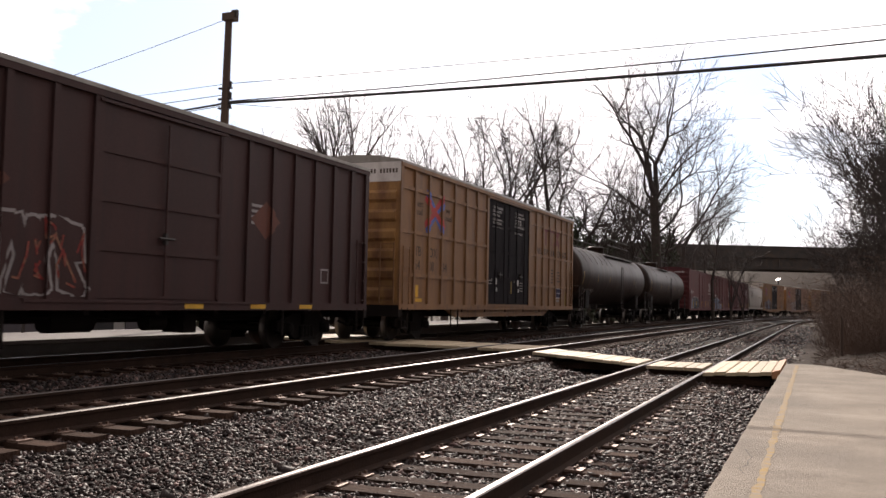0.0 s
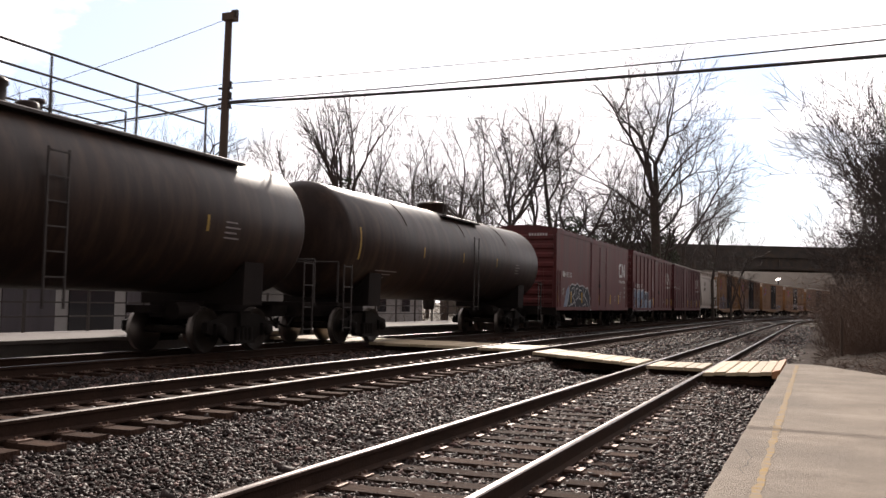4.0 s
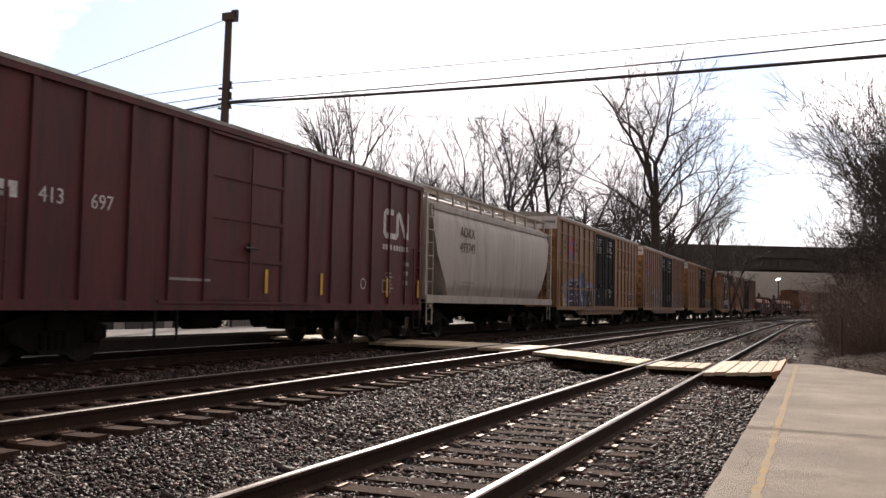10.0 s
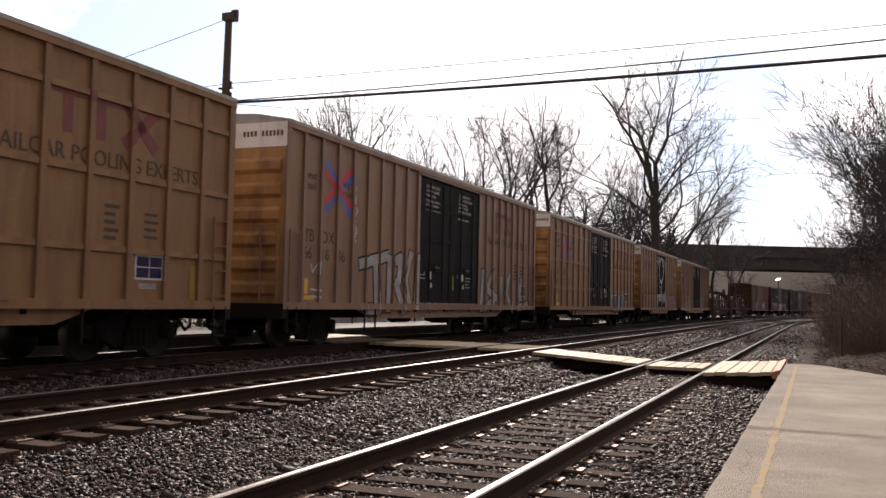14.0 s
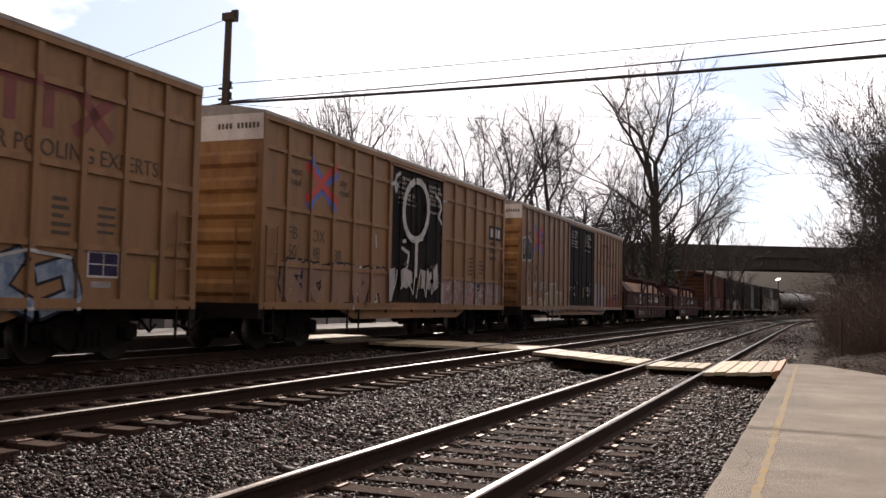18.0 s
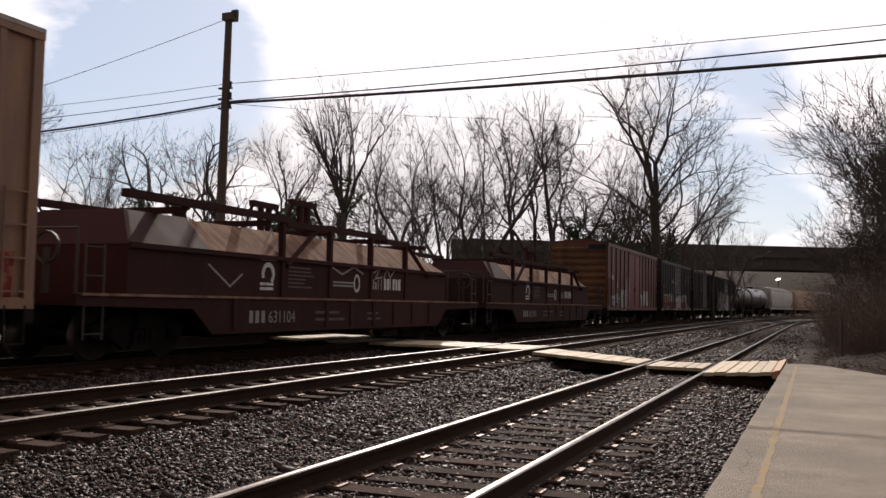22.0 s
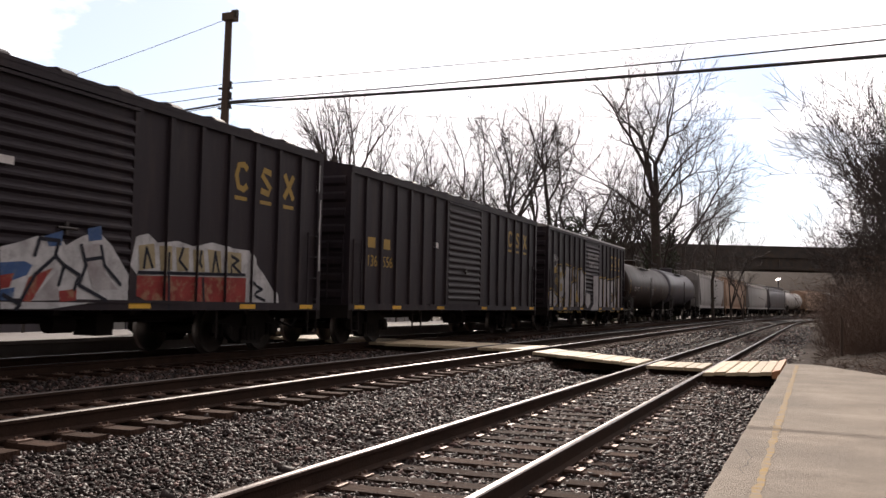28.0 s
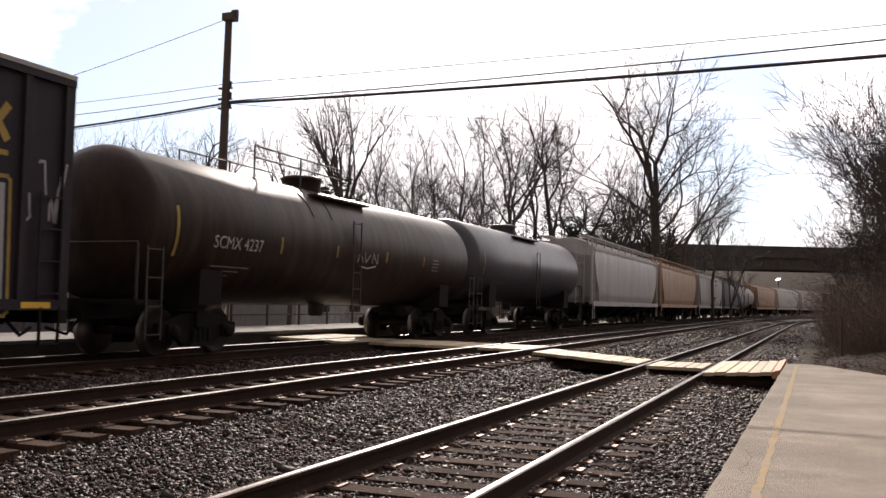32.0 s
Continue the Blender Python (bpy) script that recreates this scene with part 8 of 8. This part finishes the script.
    blots(r, sd, h, [[(1.44, 2.01), (1.88, 2.1), (2.16, 1.99), (2.74, 2.17), (3.06, 2.02), (3.5, 2.03), (3.84, 2.16), (4.32, 2.17), (4.45, 2.03), (5.17, 2.04), (5.2, 2.24), (5.29, 2.05), (5.99, 2), (6, 0.9), (3.35, 0.9), (1.51, 0.9)]], M["g_white"], 0.004, "white sprayed cloud")
    blots(r, sd, h, [[(1.55, 1.94), (2, 1.95), (2.01, 1.53), (1.58, 1.52)], [(2.07, 1.94), (2.53, 1.94), (2.54, 1.53), (2.08, 1.52)], [(2.61, 1.95), (2.94, 1.94), (2.92, 1.54), (2.6, 1.53)], [(3.03, 1.93), (3.24, 1.95), (3.2, 1.53), (2.99, 1.53)], [(3.53, 1.93), (3.73, 1.95), (3.71, 1.54), (3.55, 1.55)], [(3.8, 1.95), (4.33, 1.93), (4.33, 1.55), (3.8, 1.54)], [(4.48, 1.93), (4.92, 1.92), (4.92, 1.54), (4.48, 1.54)], [(5.27, 1.9), (5.89, 1.88), (5.86, 1.61), (5.27, 1.58)]], M["g_gold"], 0.009, "gold sprayed letter tops")
    blots(r, sd, h, [[(1.52, 1.46), (2.78, 1.49), (4.87, 1.5), (5.91, 1.52), (5.96, 0.9), (3.35, 0.9), (1.55, 0.9)]], M["g_red"], 0.008, "red sprayed letter bottoms")
    blots(r, sd, h, [[(2.23, 1.48), (2.42, 1.3), (2.29, 1.19), (2.18, 1.33)], [(2.71, 1.33), (2.95, 1.3), (2.82, 0.93), (2.66, 0.97)], [(3.28, 1.21), (3.53, 1.21), (3.41, 0.9), (3.27, 0.9)], [(4.2, 1.21), (4.32, 1.21), (4.26, 1.04), (4.16, 1.06)], [(4.73, 1.22), (4.86, 1.22), (4.88, 0.9), (4.72, 0.9)], [(5.48, 1.25), (5.59, 1.25), (5.52, 1.03), (5.43, 1.05)]], M["g_silver"], 0.013, "pale sprayed slots")
    lines(r, sd, h, [[(1.58, 1.49), (2.05, 1.51), (2.05, 1.95)], [(2.55, 1.94), (2.56, 1.51), (2.99, 1.51), (3.07, 1.96)], [(3.35, 1.88), (3.31, 1.52), (3.76, 1.51), (3.77, 1.95)], [(4.41, 1.95), (4.4, 1.52), (5.07, 1.51), (5.14, 1.86)], [(1.58, 1.1), (1.95, 0.93), (2.62, 0.91)], [(2.93, 0.9), (3.16, 1.32), (3.6, 1.33)], [(3.8, 0.9), (4.03, 1.3), (4.49, 1.32), (4.52, 0.9)], [(5.11, 0.9), (5.28, 1.29), (5.85, 1.35)]], M["g_black"], 0.07, 0.016, "black sprayed outlines")
    blots(r, dr, h, [[(6.62, 1.77), (6.96, 1.86), (7.27, 1.97), (7.69, 2), (7.85, 1.87), (8.14, 2.02), (8.51, 2.14), (8.83, 1.93), (9.25, 1.47), (9.25, 1.04), (8.36, 0.99), (7.58, 0.9), (6.68, 0.9)]], M["g_white"], 0.004, "white sprayed ground")
    blots(r, dr, h, [[(6.63, 1.55), (7.06, 1.59), (7.21, 1.54), (7.12, 1.39), (6.65, 1.24)], [(8.27, 2.16), (8.57, 2.23), (8.6, 2.01), (8.31, 1.96)], [(7.41, 1.98), (7.77, 2.09), (7.75, 1.86), (7.51, 1.83)], [(6.66, 1.17), (6.91, 1.21), (6.88, 1.02), (6.66, 1.02)]], M["g_blue"], 0.008, "blue sprayed shapes")
    blots(r, dr, h, [[(7.15, 1.36), (7.61, 1.52), (7.5, 1.4), (7.21, 1), (7.01, 1.02)], [(7.72, 1.17), (8.1, 1.21), (8.09, 1.03), (7.77, 1.01)], [(6.64, 1.37), (6.88, 1.41), (6.82, 1.21), (6.66, 1.18)]], M["g_red"], 0.009, "red sprayed shapes")
    blots(r, dr, h, [[(8.18, 1.89), (8.57, 1.95), (8.71, 1.45), (9.01, 1.22), (8.46, 1.2), (8.27, 1.59)], [(7.21, 1.02), (7.7, 1.5), (7.75, 1.03)]], M["g_silver"], 0.01, "grey sprayed shapes")
    lines(r, dr, h, [[(7.24, 1.68), (7.32, 1.94), (7.7, 1.93), (7.63, 1.7), (7.82, 1.56), (7.72, 1.26)], [(8.15, 1.89), (8.27, 1.59), (8.14, 1.27), (8.74, 1.04)], [(8.58, 1.91), (8.67, 1.6), (9.06, 1.3)], [(7.01, 1), (7.26, 1.4), (7.66, 1.71)], [(8.22, 1.66), (8.59, 1.72)], [(6.7, 1.1), (7.01, 0.96), (6.94, 0.9)], [(7.82, 1.56), (8.13, 1.43), (8.04, 1.2)]], M["g_black"], 0.06, 0.015, "black sprayed outlines")
    blots(r, sd, h, [[(9.43, 2.12), (9.8, 2.2), (10.06, 2.06), (10.6, 2.13), (11.03, 2.06), (11.63, 2.17), (12.28, 2.1), (12.88, 2.09), (13.16, 1.81), (13.45, 1.61), (13.91, 1.21), (13.97, 0.9), (13.04, 0.9), (12.36, 0.9), (12.68, 0.98), (12.74, 1.49), (9.49, 1.47), (9.31, 1.63)]], M["g_white"], 0.004, "white sprayed cloud")
    blots(r, sd, h, [[(9.49, 1.47), (12.79, 1.53), (12.78, 1), (12.35, 0.9), (10.27, 0.9), (9.49, 1.14)]], M["g_red"], 0.006, "red sprayed block")
    blots(r, sd, h, [[(9.56, 1.98), (9.96, 2.04), (10.02, 1.62), (9.61, 1.56)], [(10.09, 2.01), (10.44, 2.02), (10.47, 1.6), (10.15, 1.57)], [(10.55, 2.01), (10.92, 2.02), (10.94, 1.6), (10.6, 1.58)], [(11.04, 2), (11.36, 2), (11.42, 1.6), (11.09, 1.59)], [(11.48, 2.03), (11.89, 2.02), (11.95, 1.6), (11.57, 1.59)], [(12.02, 2.02), (12.59, 2.02), (12.61, 1.62), (12.07, 1.6)]], M["g_cream"], 0.01, "cream sprayed letter shapes")
    lines(r, sd, h, [[(9.71, 1.61), (9.76, 1.95), (9.93, 1.62)], [(10.29, 1.59), (10.29, 1.89)], [(10.75, 2.01), (10.65, 1.78), (10.88, 1.61)], [(11.21, 1.98), (11.17, 1.76), (11.32, 1.61)], [(11.66, 1.6), (11.72, 1.98), (11.85, 1.61)], [(12.27, 1.62), (12.19, 1.96), (12.49, 1.87), (12.3, 1.77), (12.57, 1.62)], [(9.53, 1.52), (12.73, 1.59)], [(10.3, 1.5), (10.33, 0.9)], [(11.36, 1.49), (11.43, 0.9)], [(12.91, 1.45), (13.37, 1.31), (13.02, 1.2), (13.48, 1.08)]], M["g_black"], 0.06, 0.014, "black sprayed outlines")
    scrawl(r, sd, h - 0.18, 1.8, 0.15, 2.4, 35, M["g_white"], 3, 0.04)
    patch(r, sd, rect(-h + 5.2, 2.95, 0.3, 0.3), M["white"], "placard", "white paper placard")
    patch(r, Side(sd.panel + 0.08, 0, []), rect(-h + 6.5, 2.95, 0.3, 0.12), M["white"], "placard", "white paper placard")
    r, h, sd = csx_car("black boxcar with a grey louvred door", 318.95, 15.9, 4.47, M["csx"], (6.4, 9.45), "136556", 2, M["csx_door"])
    patch(r, sd, rect(-h + 5.4, 2.75, 0.35, 0.16), M["white"], "placard", "torn white paper tag")
    r, h, sd = csx_car("black boxcar covered with huge silver graffiti", 336.54, 15.95, 4.5, M["csx"], (6.5, 9.6), "143075", 3, M["csx_door"], 0)
    dr = Side(sd.panel + 0.085, 0, [])
    bubbles(r, sd, h, [[(0.22, 1.56), (0.43, 1.7), (0.77, 1.71), (1.17, 1.61), (1.69, 1.43), (1.7, 1.19), (1.2, 1.04), (0.52, 1.07), (0.32, 1.28)], [(1.69, 2.79), (2.25, 2.82), (2.64, 2.23), (3.18, 2.88), (3.79, 2.81), (3.56, 0.98), (3.3, 0.9), (2.74, 0.9), (2.88, 1.83), (2.58, 1.46), (2.4, 1.59), (2.38, 0.9), (1.86, 0.9)]], M["g_silver"], M["g_black"], M["g_gold"], "huge silver sprayed letters")
    bubbles(r, sd, h, [[(4.85, 2.64), (4.8, 2.51), (4.66, 2.43), (4.51, 2.44), (4.4, 2.53), (4.4, 2.66), (4.49, 2.77), (4.65, 2.8), (4.79, 2.75)], [(4.2, 2.08), (4.73, 2.17), (4.82, 1.74), (4.51, 0.9), (3.59, 0.9), (4.1, 1.17)], [(5.34, 2.74), (5.91, 2.81), (6.56, 2.55), (6.59, 2.03), (6.4, 1.2), (5.56, 0.9), (5.29, 0.9), (5.29, 1.96)]], M["g_silver"], M["g_black"], M["g_gold"], "huge silver sprayed letters")
    bubbles(r, dr, h, [[(6.61, 1.76), (7.45, 1.65), (7.51, 1.22), (6.94, 0.98), (6.46, 1.2)], [(8.06, 2.61), (9.18, 2.64), (9.21, 1.25), (9.14, 0.9), (7.58, 0.9), (8.14, 1.21)]], M["g_silver"], M["g_black"], None, "huge silver sprayed letters")
    bubbles(r, sd, h, [[(9.62, 2.49), (10.43, 2.51), (10.42, 1.75), (10.39, 0.9), (9.52, 0.95)], [(10.62, 2.44), (11.24, 2.54), (11.7, 1.9), (11.64, 2.44), (12.35, 2.48), (12.49, 1.03), (12.05, 0.95), (11.43, 1.64), (11.19, 0.95), (10.73, 1.02)], [(13.55, 2.62), (12.63, 2.43), (12.63, 1.9), (13.21, 1.72), (12.97, 1.31), (12.54, 1.27), (12.5, 0.9), (13.45, 0.9), (13.95, 1.46), (13.26, 1.99), (13.24, 2.26), (13.63, 2.35)], [(13.95, 2.65), (14.72, 2.69), (14.76, 0.9), (14.19, 0.9)]], M["g_silver"], M["g_black"], M["g_gold"], "huge silver sprayed letters")
    blots(r, sd, h, [[(5.05, 1.85), (5.49, 1.29), (4.66, 1.27)]], M["g_gold"], 0.02, "yellow sprayed triangle")
    blots(r, sd, h, [[(0.98, 1.45), (1.34, 1.45), (1.35, 1.37), (0.98, 1.37)], [(0.99, 1.3), (1.35, 1.29), (1.36, 1.22), (0.99, 1.22)], [(1.93, 1.47), (2.29, 1.46), (2.3, 1.38), (1.93, 1.39)], [(1.94, 1.31), (2.3, 1.3), (2.31, 1.22), (1.94, 1.23)], [(1.84, 2.57), (2.04, 2.59), (2.06, 2.27), (1.86, 2.27)], [(2.11, 2.58), (2.37, 2.61), (2.29, 2.25), (2.18, 2.26)], [(1.87, 2.07), (2.07, 2.07), (2.09, 1.72), (1.89, 1.72)], [(2.17, 2.06), (2.38, 2.06), (2.4, 1.72), (2.18, 1.72)]], M["g_yellow"], 0.021, "faded yellow block figures")
    lines(r, sd, h, [[(0.91, 3.29), (0.91, 3), (1.09, 3.01), (0.92, 3.15), (1.07, 3.27)], [(1.11, 3.01), (1.17, 3.29), (1.27, 3.04)], [(1.32, 3.31), (1.33, 3.05), (1.47, 3.28), (1.39, 3.15), (1.53, 3.02)], [(1.56, 3.21), (1.76, 3.12), (1.55, 3.05)], [(0.99, 2.9), (1.29, 2.76), (1.62, 2.98)]], M["g_silver"], 0.05, 0.014, "thin white scrawl")
    words(r, dr, "EASTCOAST", -h + 6.95, 3.42, 0.3, M["g_silver"], 0.01)
    words(r, dr, "DIRTBAGS!", -h + 7.2, 2.98, 0.3, M["g_silver"], 0.01)
    scrawl(r, sd, h - 0.8, 2.2, 0.7, 0.9, 47, M["g_silver"], 4, 0.04)
    # tail: tanks and hoppers
    r, h, _ = tank_car("black tank car with top platform and railings", 354.3, 16.4, 1.46, 2.46, M["tank"], 5, 7.6, (4.0, 7.8, True), "SCMX 4237", (6.0, 6.9), drop=0.36, strips=((0.93, -24, 13), (4.45, -14, 0), (6.95, -12, -1), (9.7, -12, -1), (12.2, -12, -1)), rail_h=0.5, shelf=(6.5, 9.3))
    lines(r, Side(1.47, 0, []), h, [[(8.0, 2.1), (8.15, 2.35), (8.3, 2.1)], [(8.4, 2.35), (8.45, 2.1), (8.7, 2.3)], [(8.8, 2.1), (8.9, 2.35), (9.05, 2.1)], [(9.15, 2.35), (9.1, 2.1)], [(8.1, 2.0), (8.5, 1.95), (9.0, 2.02)]], M["dim_white"], 0.04, 0.006, "thin pale scrawl")
    tank_car("grey tank car with a dark belly", 370.9, 14.6, 1.45, 2.62, M["tank_grey"], 6, 7.0, (5.6, 8.6, True))
    hopper_car("large light grey covered hopper", 387.4, 19.8, 4.65, M["hopper_grey"], 7, (), 4)
    hopper_car("faded tan covered hopper in the tail", 408.6, 19.8, 4.65, M["hopper_tan"], 8, (), 4)
    hopper_car("light grey covered hopper in the tail", 430.0, 18.4, 4.65, M["hopper_grey"], 9, (), 4)
    hopper_car("grey covered hopper in the tail", 449.6, 15.0, 4.6, M["tank_grey"], 10, (), 3)
    tank_car("pale tank car in the tail", 466.0, 14.0, 1.45, 2.62, M["hopper_grey"], 11, 7.0, (5.6, 8.6, True))
    hopper_car("brown covered hopper in the tail", 481.6, 17.0, 4.6, M["hopper_tan"], 12, (), 3)
    hopper_car("pale covered hopper in the tail", 500.2, 18.5, 4.65, M["hopper_grey"], 13, (), 4)
    hopper_car("grey covered hopper far back", 520.2, 18.5, 4.65, M["hopper"], 14, (), 4)
    boxcar("oxide red boxcar far back", 540.2, 15.5, 4.5, M["cn"], M["cn"], (6.3, 9.3), M["cn"], (6, 6), sill=0.98, deep=False)


def motions():
    """Every car follows the far main at one speed; its wheels roll while it passes."""
    for root, mid, tr, wheels in CARS:
        rows = []
        for k in range(33):
            s = mid - V_TRAIN * k
            xa, ya, _ = on_line(MAIN, s - tr)
            xb, yb, _ = on_line(MAIN, s + tr)
            rows.append((float(k), pose((xa + xb) / 2, (ya + yb) / 2, Z_MAIN, 0, 0, -math.degrees(math.atan2(xb - xa, yb - ya)))))
        walk(root, rows)
        t0, t1 = max(0.0, (mid - 46) / V_TRAIN), min(32.0, (mid - 4) / V_TRAIN)
        if t1 - t0 < 0.3:
            continue
        f0, f1 = int(t0 * FPS), int(t1 * FPS)
        for w, d in wheels:
            rows = [(0.0, pose(0, d, WHEEL_R))] if f0 > 0 else []
            for f in range(f0, f1 + 1, 2):
                rows.append((f / FPS, Matrix.Translation((0, d, WHEEL_R)) @ Matrix.Rotation(V_TRAIN * (f - f0) / FPS / WHEEL_R, 4, "X")))
            if f1 < 32 * FPS:
                rows.append((32.0, rows[-1][1]))
            walk(w, rows)


build_ground()
build_platforms()
build_bridge()
build_far_hill()
build_mast()
build_pole()
build_shed()
build_trees()
build_brush()
build_train()
build_crossing()
build_tracks()
motions()
